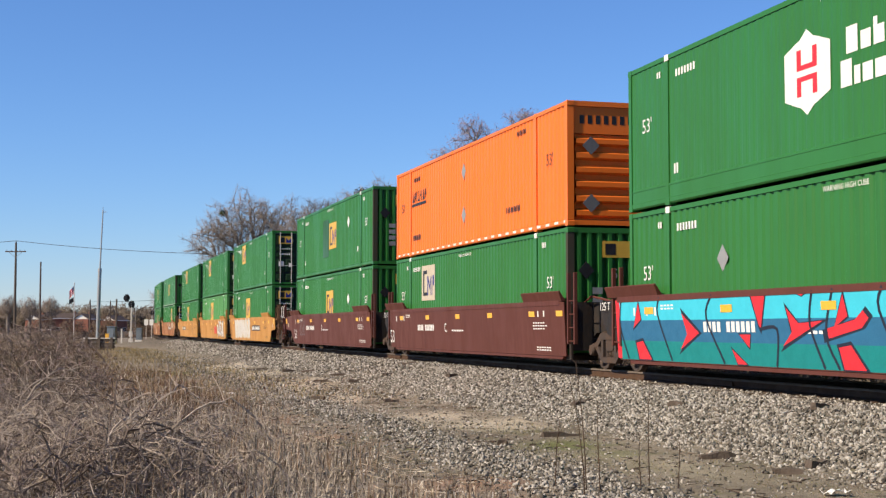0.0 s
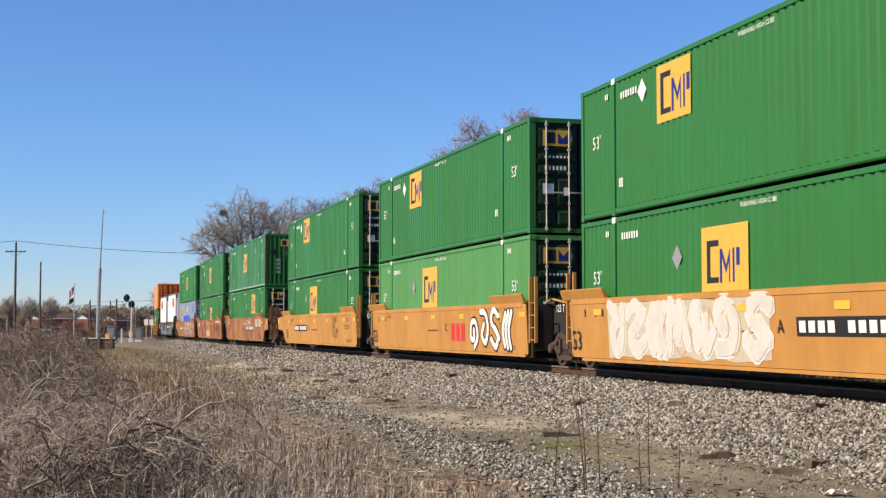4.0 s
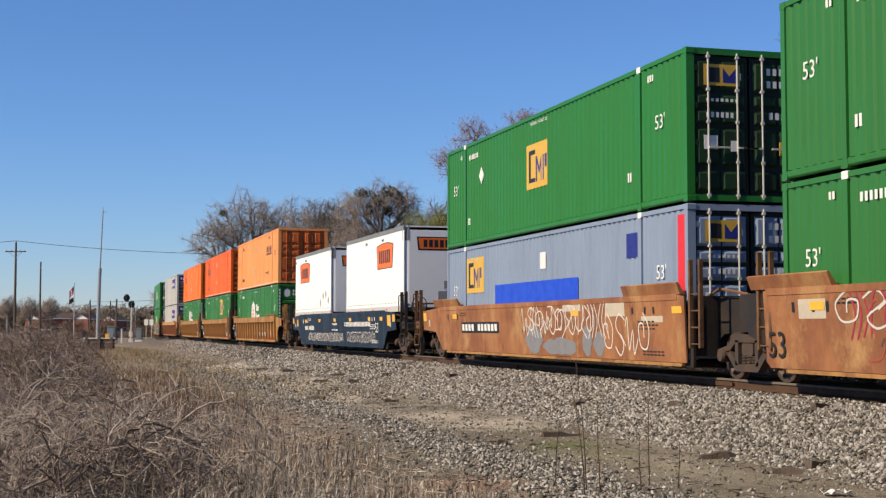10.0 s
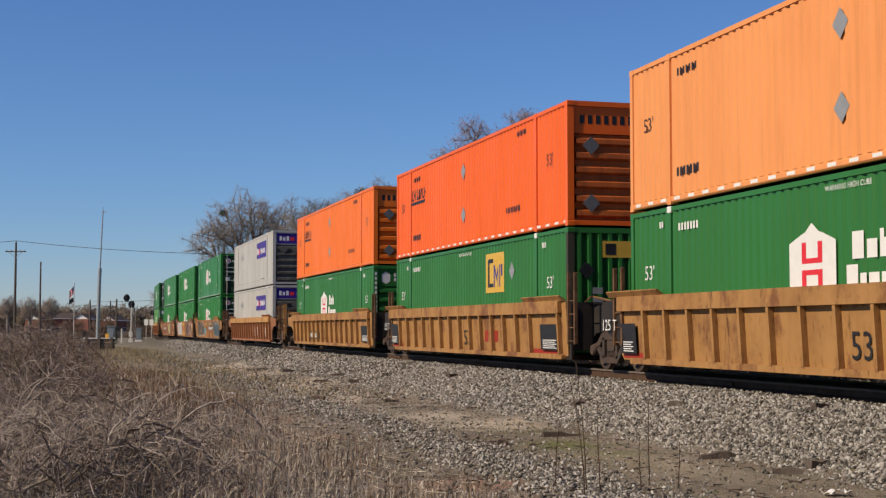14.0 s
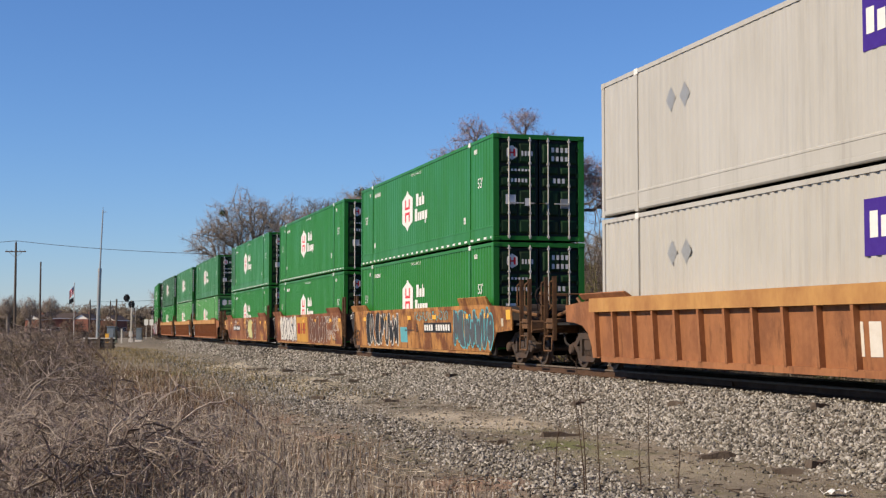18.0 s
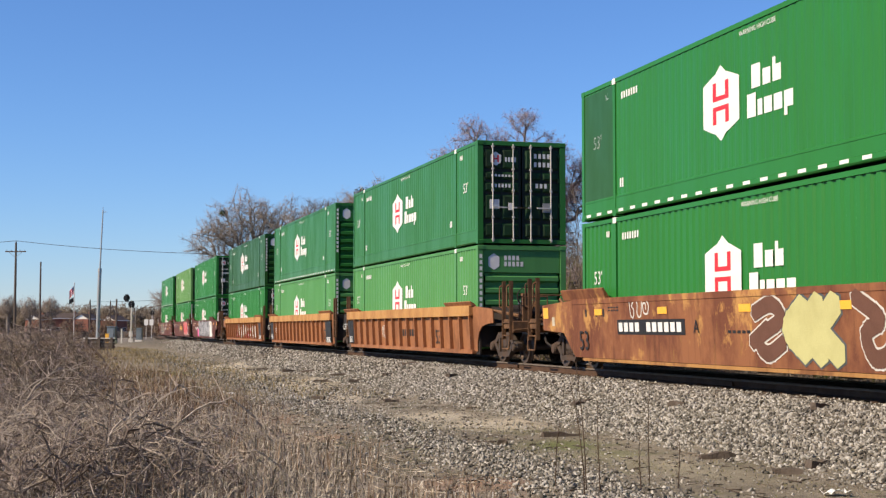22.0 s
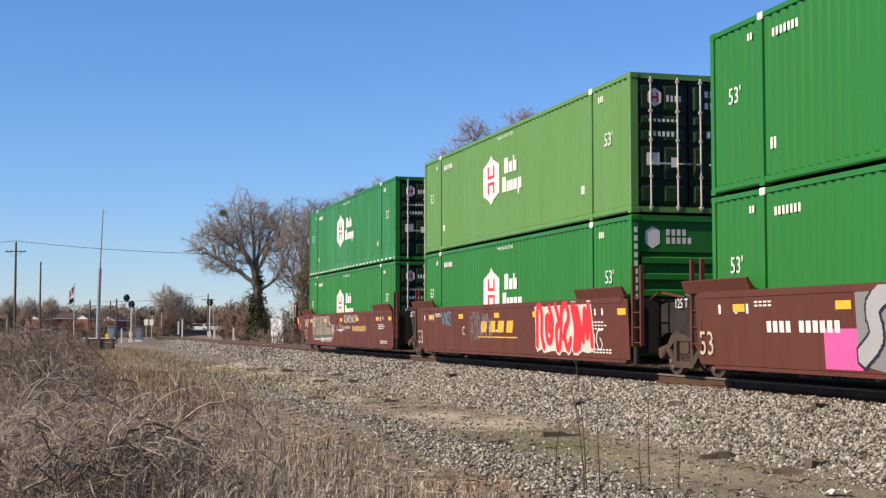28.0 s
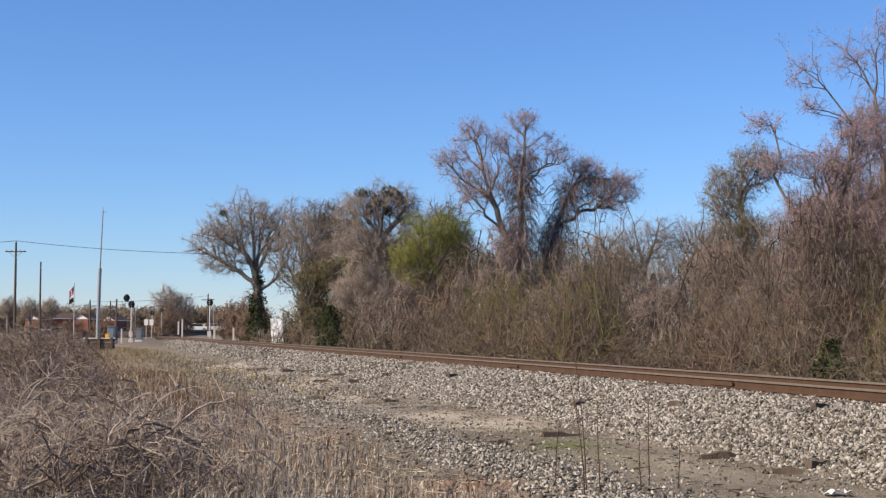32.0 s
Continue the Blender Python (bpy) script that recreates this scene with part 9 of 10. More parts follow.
def brush():
    rnd = random.Random(5)
    words = {0: "bare brown shrub in a dense thicket beside the track", 2: "tall bare brown shrub in a dense thicket", 1: "low tangle of dry brown vines and stems", 3: "low tangle of dry brown vines and stems",
             4: "dark leafless shrub deep in the thicket", 7: "dark low tangle of bare stems", 5: "shrub with a haze of olive-green buds", 6: "reddish-brown bare shrub in the thicket"}
    for k in range(176):
        d = 44 + 104 * (k / 176) ** 1.12 + rnd.uniform(-1.2, 1.2)
        row = k % 4
        o = (-6.4, -8.4, -10.6, -13.5)[row] - rnd.uniform(0, 2.0) - (1.0 if d < 70 else 0)
        p = on_track(d, o)
        i = rnd.choice(((3, 3, 7, 1, 6, 3), (1, 5, 6, 3, 7, 0, 1, 5), (0, 2, 4, 5, 1), (2, 2, 4, 0))[row])
        s = rnd.uniform(0.8, 1.1) * (1.0, 1.05, 1.1, 1.25)[row] * (0.85 if d < 60 else 1.0)
        low = 0.42 if 0.120 < p.x / p.y < 0.178 else 1.0
        set_down("shrub", (THICKETS if d < 92 else FAR_THICKETS)[i], p.x, p.y, FZ - 0.03, s, low * rnd.uniform(0.85, 1.1), rnd, words[i], "shrub", "brush along the track")
    for k in range(64):
        d = 46 + 100 * (k / 64) + rnd.uniform(-1.5, 1.5)
        p = on_track(d, -16.5 - rnd.uniform(0, 12))
        i = rnd.choice((0, 2, 2, 4, 4))
        low = 0.42 if 0.120 < p.x / p.y < 0.178 else 1.0
        set_down("shrub", FAR_THICKETS[i], p.x, p.y, FZ - 0.03, rnd.uniform(0.95, 1.2) * (0.9 if d < 62 else 1.0), low * rnd.uniform(0.9, 1.05), rnd, words[i], "shrub", "brush along the track")
    for k in range(66):
        y = 13.0 + 50 * (k / 66) ** 1.5
        edge = float(np.interp(y, [13, 20, 30, 45, 62], [-2.3, -4.5, -8.0, -12.0, -16.4]))
        x = edge - abs(rnd.gauss(0, 1.0)) * (1.0 + y * 0.07)
        s = rnd.uniform(0.7, 1.1) * min(1.5, 0.7 + y / 60)
        set_down("bramble", rnd.choice(BRAMBLES), x, y, on_ground(x, y), s, rnd.uniform(0.8, 1.1), rnd, "leafless bramble with arching dry canes", "bramble", "brambles in the dry grass")
    for k in range(60):
        y = 27 + 105 * (k / 60) ** 1.2
        x = -(0.268 + 0.02 * (y < 45) + abs(rnd.gauss(0, 0.055))) * y
        s = rnd.uniform(0.75, 1.15) * min(1.0, 0.6 + y / 90)
        set_down("low_shrub", rnd.choice(LOW_BRUSH), x, y, -0.86, s * 1.15, rnd.uniform(0.75, 1.0), rnd, "low mauve-brown tangle of bare twigs in the field", "shrub", "shrubs in the field")
    for x, y, s, tall, i in ((-47.0, 236, 1.3, 0.95, 4), (-46.8, 240, 1.1, 0.9, 4), (-49.4, 242, 1.1, 0.85, 7), (-51.0, 230, 0.9, 0.6, 7), (-33.0, 215, 1.0, 1.3, 4), (-30.5, 212, 1.1, 1.4, 4), (-28.5, 206, 1.0, 1.2, 4), (-25.8, 190, 0.9, 1.2, 0), 
                             (-63.0, 216, 0.9, 0.9, 7), (-58.0, 214, 0.9, 0.8, 7), (-54.5, 220, 0.9, 0.9, 4)):
        set_down("shrub", DISTANT_BUSH[i % 2], x, y, -0.85, s, tall, rnd, "dark dense bush in the distance beside the line", "shrub", "bushes in the distance")


def on_ground(x, y):
    return float(ground_z(np.array([x]), np.array([y]))[0][0])


brush()


def evergreen(where, tall, wide, n, seed, label, cone=False):
    rng = np.random.default_rng(seed)
    h = rng.uniform(0, 1, n)
    a = rng.uniform(0, 6.283, n)
    r = wide * np.sqrt(rng.uniform(0.15, 1, n)) * ((1 - h) * 0.95 + 0.05 if cone else np.sqrt(np.clip(1 - (h * 1.6 - 0.6) ** 2, 0.05, 1))) * (0.8 + 0.3 * np.sin(a * 3 + h * 9))
    c = np.stack([r * np.cos(a), r * np.sin(a), h * tall], -1)
    t = thing("evergreen_shrub", label, "shrub", "brush along the track", m=Matrix.Translation(where))
    part("stem", Shape().tube((0, 0, -0.1), (0.05, 0, tall * 0.8), 0.06, 0.02, 6), BARK, t)
    tagged(part("foliage", array_mesh("foliage", *leaves(c, rng.uniform(0.035, 0.085, n), rng), TWIGS["ivy"]), None, t), "", "", "", "stuff")


evergreen((-7.4, 89.4, FZ), 3.3, 1.1, 4200, 1, "dark glossy evergreen bush among bare shrubs")
evergreen((10.3, 36.4, FZ), 1.5, 0.55, 900, 2, "low green leafy bush at the thicket's edge")
evergreen((12.3, 80, FZ), 5.0, 1.7, 4200, 3, "small dark cedar standing in the brush", True)


# far woods on the horizon
def far_woods():
    """Many small bare crowns along the horizon, joined."""
    rng = np.random.default_rng(77)
    pieces, haze = [], []
    for k in range(190):
        x, y = rng.uniform(-230, 300), rng.uniform(480, 560)
        tall, wide = rng.uniform(5.0, 7.5), rng.uniform(3.0, 5.0)
        n = 130
        c = unit(rng.normal(size=(n, 3))) * (rng.uniform(0.15, 1.0, n) ** 0.6)[:, None] * np.array([wide, wide, tall * 0.5])
        a = c + np.array([x, y, tall * 0.45 - 0.8])
        tip = a + unit(c * np.array([1, 1, 1.2]) + rng.normal(0, 0.8, (n, 3))) * rng.uniform(0.6, 1.6, (n, 1))
        pieces.append(spikes(a, tip, rng.uniform(0.08, 0.2, n)))
    for k in range(230):
        y = rng.uniform(440, 520)
        x = y * rng.uniform(-0.36, -0.13)
        tall, wide = rng.uniform(6.5, 10.5), rng.uniform(3.0, 4.8)
        n = 420
        c = unit(rng.normal(size=(n, 3))) * (rng.uniform(0.15, 1.0, n) ** 0.6)[:, None] * np.array([wide, wide, tall * 0.5])
        a = c + np.array([x, y, tall * 0.5 - 0.9])
        tip = a + unit(c + rng.normal(0, 0.8, (n, 3))) * rng.uniform(0.4, 1.2, (n, 1))
        haze.append(spikes(a, tip, rng.uniform(0.09, 0.22, n)))
    tagged(new("field_edge_woods", array_mesh("field_edge_woods", *joined(*haze), TWIGS["brown"])), "pale bare trees along the far edge of the field", "woods", "", "stuff")
    tagged(new("far_woods", array_mesh("far_woods", *joined(*pieces), TWIGS["dark"])), "hazy line of bare woods on the horizon", "woods", "", "stuff")


far_woods()


# an unseen leafy bank, added behind the camera to dim the container ends
def unseen_wood():
    rng = np.random.default_rng(91)
    pieces = []
    for k in range(70):
        x = -30 + 150 * k / 70 + rng.uniform(-1, 1)
        y = -26 - rng.uniform(0, 9) - 0.12 * abs(x)
        tall, wide = rng.uniform(13, 19), rng.uniform(3.0, 4.6)
        n = 420
        c = unit(rng.normal(size=(n, 3))) * (rng.uniform(0.2, 1.0, n) ** 0.4)[:, None] * np.array([wide, wide, tall * 0.52])
        pieces.append(leaves(c + np.array([x, y, tall * 0.5 - 0.8]), rng.uniform(0.45, 0.9, n), rng))
    tagged(new("unseen_wood", array_mesh("unseen_wood", *joined(*pieces), TWIGS["dark"])), "unseen dark leaf bank added behind the camera to cut sky light", "woods", "", "stuff")


unseen_wood()

# ---- dry grass, weeds and brambles in front ----
STRAW = island_mat("dry_grass", [(0.10, 0.080, 0.064), (0.27, 0.226, 0.176), (0.52, 0.455, 0.37), (0.21, 0.168, 0.13), (0.72, 0.65, 0.55)], 0.85)
PALE_STRAW = island_mat("pale_dead_stems", [(0.115, 0.092, 0.075), (0.32, 0.272, 0.232), (0.50, 0.445, 0.385), (0.20, 0.162, 0.130), (0.70, 0.64, 0.56)], 0.85)
WEED = island_mat("reddish_weed", [(0.10, 0.066, 0.046), (0.20, 0.135, 0.092), (0.28, 0.205, 0.14)], 0.9)
GREENING = island_mat("greening_grass", [(0.14, 0.118, 0.052), (0.28, 0.215, 0.10), (0.38, 0.28, 0.155), (0.16, 0.15, 0.055)], 0.85)


def blades(name, x, y, tall, width, material, label, lean=0.5):
    n = len(x)
    z, _, _ = ground_z(x, y)
    b = np.stack([x, y, z - 0.02], -1)
    a = RNG.uniform(0, 6.283, n)
    out = np.stack([np.cos(a), np.sin(a), np.zeros(n)], -1) * (tall * lean * np.abs(RNG.normal(0, 1, n)))[:, None]
    side = np.stack([-np.sin(a + RNG.normal(0, 0.9, n)), np.cos(a), np.zeros(n)], -1)
    side = unit(side) * width[:, None]
    mid = b + out * 0.35 + np.array([0, 0, 0.6]) * tall[:, None]
    tip = b + out + np.array([0, 0, 1.0]) * (tall * RNG.uniform(0.75, 1.0, n))[:, None]
    v = np.stack([b - side, b + side, mid + side * 0.8, mid - side * 0.8, tip], 1).reshape(-1, 3)
    o = 5 * np.arange(n)[:, None, None]
    f = (np.array([(0, 1, 2), (0, 2, 3), (3, 2, 4)])[None] + o).reshape(-1, 3)
    return tagged(new(name, array_mesh(name, v, f, material)), label, "grass", "", "stuff")


def meadow():
    xs, ys, hs = [], [], []
    for d0, d1, o0, o1, n in ((22, 34, 7.9, 17, 52000), (34, 48, 7.9, 22, 28000), (48, 75, 7.7, 26, 15000), (75, 150, 6.5, 30, 12000)):
        d = RNG.uniform(d0, d1, n)
        o = o0 + (o1 - o0) * RNG.uniform(0, 1, n) ** 1.25 + RNG.normal(0, 0.3, n)
        x0, y0, h = (np.interp(d, TR_D, a) for a in (TR_X, TR_Y, TR_H))
        x, y = x0 - o * np.cos(h), y0 + o * np.sin(h)
        keep = (RNG.uniform(0, 1, n) < 0.55 + 0.7 * lump(x, y, 0.55, 3) + 0.3 * lump(x, y, 2.4, 8)) & (np.hypot(x, y) > 7)
        x, y, o = x[keep], y[keep], o[keep]
        xs.append(x), ys.append(y)
        hs.append(np.clip((o - 7.4) / 4.0, 0.2, 1.0) * (0.06 + 0.34 * RNG.uniform(0, 1, len(x)) ** 1.7) * (1 + 0.45 * lump(x, y, 1.4, 1)))
    x, y, h = np.concatenate(xs), np.concatenate(ys), np.concatenate(hs)
    far = np.hypot(x, y)
    blades("dry_grass", x, y, h, RNG.uniform(0.6, 1.7, len(x)) * (0.003 + far * 0.00014), STRAW, "matted dry winter grass in straw and brown tones", 1.1)
    n = 34000
    d, o = 22 + 26 * RNG.uniform(0, 1, n) ** 1.4, 8.0 + 7.0 * RNG.uniform(0, 1, n) ** 1.2 + RNG.normal(0, 0.25, n)
    x0, y0, h = (np.interp(d, TR_D, a) for a in (TR_X, TR_Y, TR_H))
    x, y = x0 - o * np.cos(h), y0 + o * np.sin(h)
    keep = (RNG.uniform(0, 1, n) < 0.50 + 0.8 * lump(x, y, 0.35, 5) + 0.4 * lump(x, y, 1.3, 2)) & (np.hypot(x, y) > 7)
    x, y, o = x[keep], y[keep], o[keep]
    tall = np.clip((o - 7.3) / 2.6, 0.25, 1.0) * RNG.uniform(0.07, 0.33, len(x)) * (1 + 0.5 * lump(x, y, 0.8, 4))
    blades("standing_straw", x, y, tall, RNG.uniform(0.7, 1.5, len(x)) * (0.0022 + np.hypot(x, y) * 0.00012), PALE_STRAW, "thin pale mauve-grey dead stems standing in clumps", 0.32)
    n = 7000
    d, o = np.concatenate([RNG.normal(62, 9, n // 2), RNG.normal(46, 5, n - n // 2)]), np.concatenate([RNG.normal(10.2, 1.0, n // 2), RNG.normal(10.4, 1.0, n - n // 2)])
    x0, y0, h = (np.interp(d, TR_D, a) for a in (TR_X, TR_Y, TR_H))
    x, y = x0 - o * np.cos(h), y0 + o * np.sin(h)
    keep = lump(x, y, 1.5, 3) > -0.25
    x, y = x[keep], y[keep]
    blades("russet_weeds", x, y, RNG.uniform(0.10, 0.34, len(x)), 0.0025 + np.hypot(x, y) * 0.00012, WEED, "patch of russet-brown dead weeds in the grass", 0.9)
    n = 5000
    d, o = RNG.uniform(24, 62, n), 8.6 + 7 * RNG.uniform(0, 1, n) ** 1.3
    x0, y0, h = (np.interp(d, TR_D, a) for a in (TR_X, TR_Y, TR_H))
    x, y = x0 - o * np.cos(h), y0 + o * np.sin(h)
    keep = lump(x, y, 1.1, 6) > 0.05
    x, y = x[keep], y[keep]
    blades("dry_weeds", x, y, RNG.uniform(0.3, 0.75, len(x)), 0.0025 + np.hypot(x, y) * 0.0001, WEED, "thin reddish-brown dead weed stalks", 0.28)
    n = 6500
    d, o = RNG.uniform(26, 60, n), RNG.uniform(4.3, 8.6, n)
    x0, y0, h = (np.interp(d, TR_D, a) for a in (TR_X, TR_Y, TR_H))
    x, y = x0 - o * np.cos(h), y0 + o * np.sin(h)
    keep = lump(x, y, 1.6, 5) > 0.15
    x, y = x[keep], y[keep]
    blades("low_grass", x, y, RNG.uniform(0.02, 0.07, len(x)), np.full(len(x), 0.005), TWIGS["olive"], "sparse low green grass on the dirt path", 0.8)
    n = 15000
    d, o = RNG.uniform(48, 140, n), 3.6 + 9 * RNG.uniform(0, 1, n) ** 1.1
    x0, y0, h = (np.interp(d, TR_D, a) for a in (TR_X, TR_Y, TR_H))
    x, y = x0 - o * np.cos(h), y0 + o * np.sin(h)
    keep = lump(x, y, 1.9, 2) + (o - 4.6) * 0.35 > 0.0
    x, y, o = x[keep], y[keep], o[keep]
    blades("rough_grass", x, y, RNG.uniform(0.05, 0.26, len(x)) * np.clip((o - 3) / 3, 0.3, 1), 0.003 + np.hypot(x, y) * 0.00010, GREENING, "rough tufted grass turning green beside the track bed", 0.6)
    n = 2600
    d, o = RNG.uniform(25, 70, n), RNG.uniform(3.6, 10.5, n)
    x0, y0, h = (np.interp(d, TR_D, a) for a in (TR_X, TR_Y, TR_H))
    x, y = x0 - o * np.cos(h), y0 + o * np.sin(h)
    a = RNG.uniform(0, 6.283, n)
    z = ground_z(x, y)[0] + 0.012
    ln = 0.05 + 0.28 * RNG.uniform(0, 1, n) ** 2
    base = np.stack([x, y, z], -1)
    tip = base + np.stack([ln * np.cos(a), ln * np.sin(a), ln * RNG.uniform(-0.02, 0.16, n)], -1)
    tagged(new("twig_litter", array_mesh("twig_litter", *spikes(base, tip, RNG.uniform(0.004, 0.012, n)), TWIGS["dark"])), "broken dead twigs and dark debris on the dirt path", "twigs", "", "stuff")
    n = 26000
    d, o = 22 + 34 * RNG.uniform(0, 1, n) ** 1.5, 7.8 + 10 * RNG.uniform(0, 1, n)
    x0, y0, h = (np.interp(d, TR_D, a) for a in (TR_X, TR_Y, TR_H))
    x, y = x0 - o * np.cos(h), y0 + o * np.sin(h)
    keep = (np.hypot(x, y) > 6) & (RNG.uniform(0, 1, n) < 0.55 + 0.6 * lump(x, y, 0.7, 3) + (o - 9) * 0.1)
    x, y = x[keep], y[keep]
    n = len(x)
    a = RNG.uniform(0, 6.283, n)
    base = np.stack([x, y, ground_z(x, y)[0] + RNG.uniform(0.005, 0.05, n)], -1)
    ln = RNG.uniform(0.08, 0.35, n)
    tip = base + np.stack([ln * np.cos(a), ln * np.sin(a), ln * RNG.uniform(-0.1, 0.35, n)], -1)
    tagged(new("straw_litter", array_mesh("straw_litter", *spikes(base, tip, RNG.uniform(0.003, 0.0065, n)), STRAW)), "pale fallen straw matted over the ground", "straw", "", "stuff")


meadow()


# ---- bramble canes that arch over the grass in front ----
CANE = mat("cane_bark", (0.40, 0.34, 0.285), (0.15, 0.118, 0.096), 60, 4, 0.85, 0, 0.75)
DARK_CANE = mat("dark_cane_bark", (0.10, 0.075, 0.062), (0.26, 0.215, 0.18), 60, 5, 0.85, 0, 0.5)


def arching_cane(foot, peak, end, seed, r=0.0115, bark=None):
    rng = np.random.default_rng(seed)
    t = np.linspace(0, 1, 13)[:, None]
    p = (1 - t) ** 2 * np.array(foot) + 2 * t * (1 - t) * (2 * np.array(peak) - (np.array(foot) + np.array(end)) / 2) + t ** 2 * np.array(end)
    p = (p + rng.normal(0, 0.014, p.shape) + np.cumsum(rng.normal(0, 0.022, p.shape), 0))[None]
    rad = (r * np.linspace(1, 0.4, 13))[None]
    c = thing("bramble_cane", "dry arching bramble cane with thin side shoots", "bramble", "brambles in the dry grass")
    bark = bark or CANE
    part("stem", array_mesh("stem", *tubes(p, rad, 6), bark), None, c)
    q, qr = children(p, rad, 13, 0.1, 1.0, 55, 0.30, 4, 0.3, -0.05, rng, 0.55)
    b, tip, rr = spike_twigs(q, qr, 3, 0.14, rng)
    tagged(part("side_growth", array_mesh("side_growth", *joined(tubes(q, np.maximum(qr, 0.0025), 4), spikes(b, tip, np.minimum(rr, 0.004))), bark), None, c), "", "", "", "stuff")


for k, (f, p, e) in enumerate((
        ((-3.6, 15.0, -0.85), (-2.7, 15.6, 0.02), (-2.0, 16.0, -0.42)), ((-3.0, 14.6, -0.85), (-3.3, 15.0, -0.05), (-3.9, 15.4, -0.5)),
        ((-3.3, 13.9, -0.85), (-2.9, 14.2, -0.12), (-2.2, 14.6, -0.75)), ((-4.4, 14.3, -0.85), (-3.9, 14.6, -0.2), (-3.0, 14.9, -0.5)),
        ((-4.9, 15.6, -0.85), (-4.4, 16.0, 0.08), (-3.6, 16.3, -0.35)), ((-5.4, 17.0, -0.85), (-5.0, 17.4, 0.2), (-4.2, 17.6, -0.2)),
        ((-2.6, 13.6, -0.85), (-2.9, 13.7, -0.35), (-3.8, 13.8, -0.55)), ((-3.9, 16.5, -0.85), (-3.3, 16.8, 0.12), (-2.8, 17.2, -0.3)),
        ((-6.0, 19.0, -0.85), (-5.5, 19.4, 0.3), (-4.8, 19.8, -0.1)), ((-2.4, 14.2, -0.85), (-2.0, 14.4, -0.3), (-1.5, 14.6, -0.7)))):
    arching_cane(f, p, e, 200 + k, 0.018 if k == 0 else 0.0135, DARK_CANE if k in (2, 4) else None)

# a crown of thicker, darker stems fanning out from one root
for k, (px, pz, ex, ey, ez) in enumerate(((-3.05, -0.02, -2.35, 14.9, -0.45), (-3.3, 0.10, -2.75, 15.2, -0.15), (-3.75, -0.05, -4.3, 14.8, -0.35), (-3.2, -0.30, -2.3, 13.9, -0.62), (-3.95, -0.30, -4.6, 14.2, -0.5), (-3.5, 0.05, -3.55, 15.6, 0.10), (-3.1, -0.42, -2.5, 13.5, -0.72))):
    arching_cane((-3.42 + 0.03 * k, 13.7 + 0.04 * k, -0.88), (px, 14.1 + 0.07 * k, pz), (ex, ey, ez), 500 + k, 0.0165 - 0.001 * k, DARK_CANE if k % 3 != 1 else None)

rnd_cane = random.Random(31)
for k in range(52):
    y = rnd_cane.uniform(13.0, 19.5)
    x = -y * rnd_cane.uniform(0.19, 0.34)
    a = rnd_cane.uniform(-0.6, 0.6) + (0 if rnd_cane.random() < 0.6 else math.pi)
    ln, hi = rnd_cane.uniform(0.5, 1.2), rnd_cane.uniform(-0.5, 0.0)
    arching_cane((x, y, -0.85), (x + ln * 0.6 * math.cos(a), y + ln * 0.4 * math.sin(a), hi), (x + ln * 1.2 * math.cos(a), y + ln * 0.8 * math.sin(a), hi - rnd_cane.uniform(0.1, 0.4)), 230 + k, rnd_cane.uniform(0.006, 0.0125), DARK_CANE if k % 4 == 0 else None)


STALK = mat("dead_stalk", (0.075, 0.050, 0.034), (0.045, 0.030, 0.022), 60, 6, 0.85, 0, 0.6)


def tall_stalk(x, y, tall, seed):
    rng = np.random.default_rng(seed)
    z = float(ground_z(np.array([x]), np.array([y]))[0][0])
    p = lines_from(np.array([[x, y, z]]), np.array([[rng.normal(0, 0.03), 0, 1.0]]), np.array([tall]), 8, 0.03, 0.02, rng)
    rad = (0.0075 * np.linspace(1, 0.35, 9))[None]
    s = thing("weed_stalk", "tall thin dead weed stalk beside the gravel", "weed", "weed stalks")
    part("stem", array_mesh("stem", *tubes(p, rad, 5), STALK), None, s)
    b, tip, r = spike_twigs(p, rad, 14, 0.13, rng, 0.2)
    tagged(part("side_growth", array_mesh("side_growth", *spikes(b, tip, np.full(len(b), 0.003)), STALK), None, s), "", "", "", "stuff")


for k, (x, y, h) in enumerate(((1.50, 14.4, 1.35), (1.62, 14.2, 0.95), (2.28, 15.2, 1.10), (1.44, 14.0, 1.15), (2.1, 14.6, 0.6), (2.55, 14.9, 0.5), (1.2, 14.6, 0.7))):
    tall_stalk(x, y, h, 300 + k)

# ---- litter and old timber ----
OLD_WOOD = mat("old_timber", (0.085, 0.066, 0.052), (0.17, 0.14, 0.115), 30, 4, 0.95, 0, 0.7, (0.3, 3, 1), 0.6)


def tie_scrap(x, y, length, turn, seed):
    rnd = random.Random(seed)
    s = Shape()
    n = 5
    pts = []
    for i in range(n):
        a = -length / 2 + length * i / (n - 1)
        w, h = 0.075 * rnd.uniform(0.7, 1.1), 0.10 * rnd.uniform(0.55, 1.1)
        pts += [(a + rnd.uniform(-0.03, 0.03), -w, 0), (a, w, 0), (a + rnd.uniform(-0.04, 0.04), w * 0.9, h), (a, -w * 0.9, h)]
    fs = [(i * 4 + j, i * 4 + (j + 1) % 4, (i + 1) * 4 + (j + 1) % 4, (i + 1) * 4 + j) for i in range(n - 1) for j in range(4)]
    s.poly(pts, fs + [(3, 2, 1, 0), (n * 4 - 4, n * 4 - 3, n * 4 - 2, n * 4 - 1)])
    ob = solid("tie_scrap", s, OLD_WOOD, "splintered piece of old railway tie on the ground", "timber", "", "scraps of old timber")
    ob.matrix_world = pose(x, y, on_ground(x, y) - 0.012, 0, rnd.uniform(-3, 3), turn)


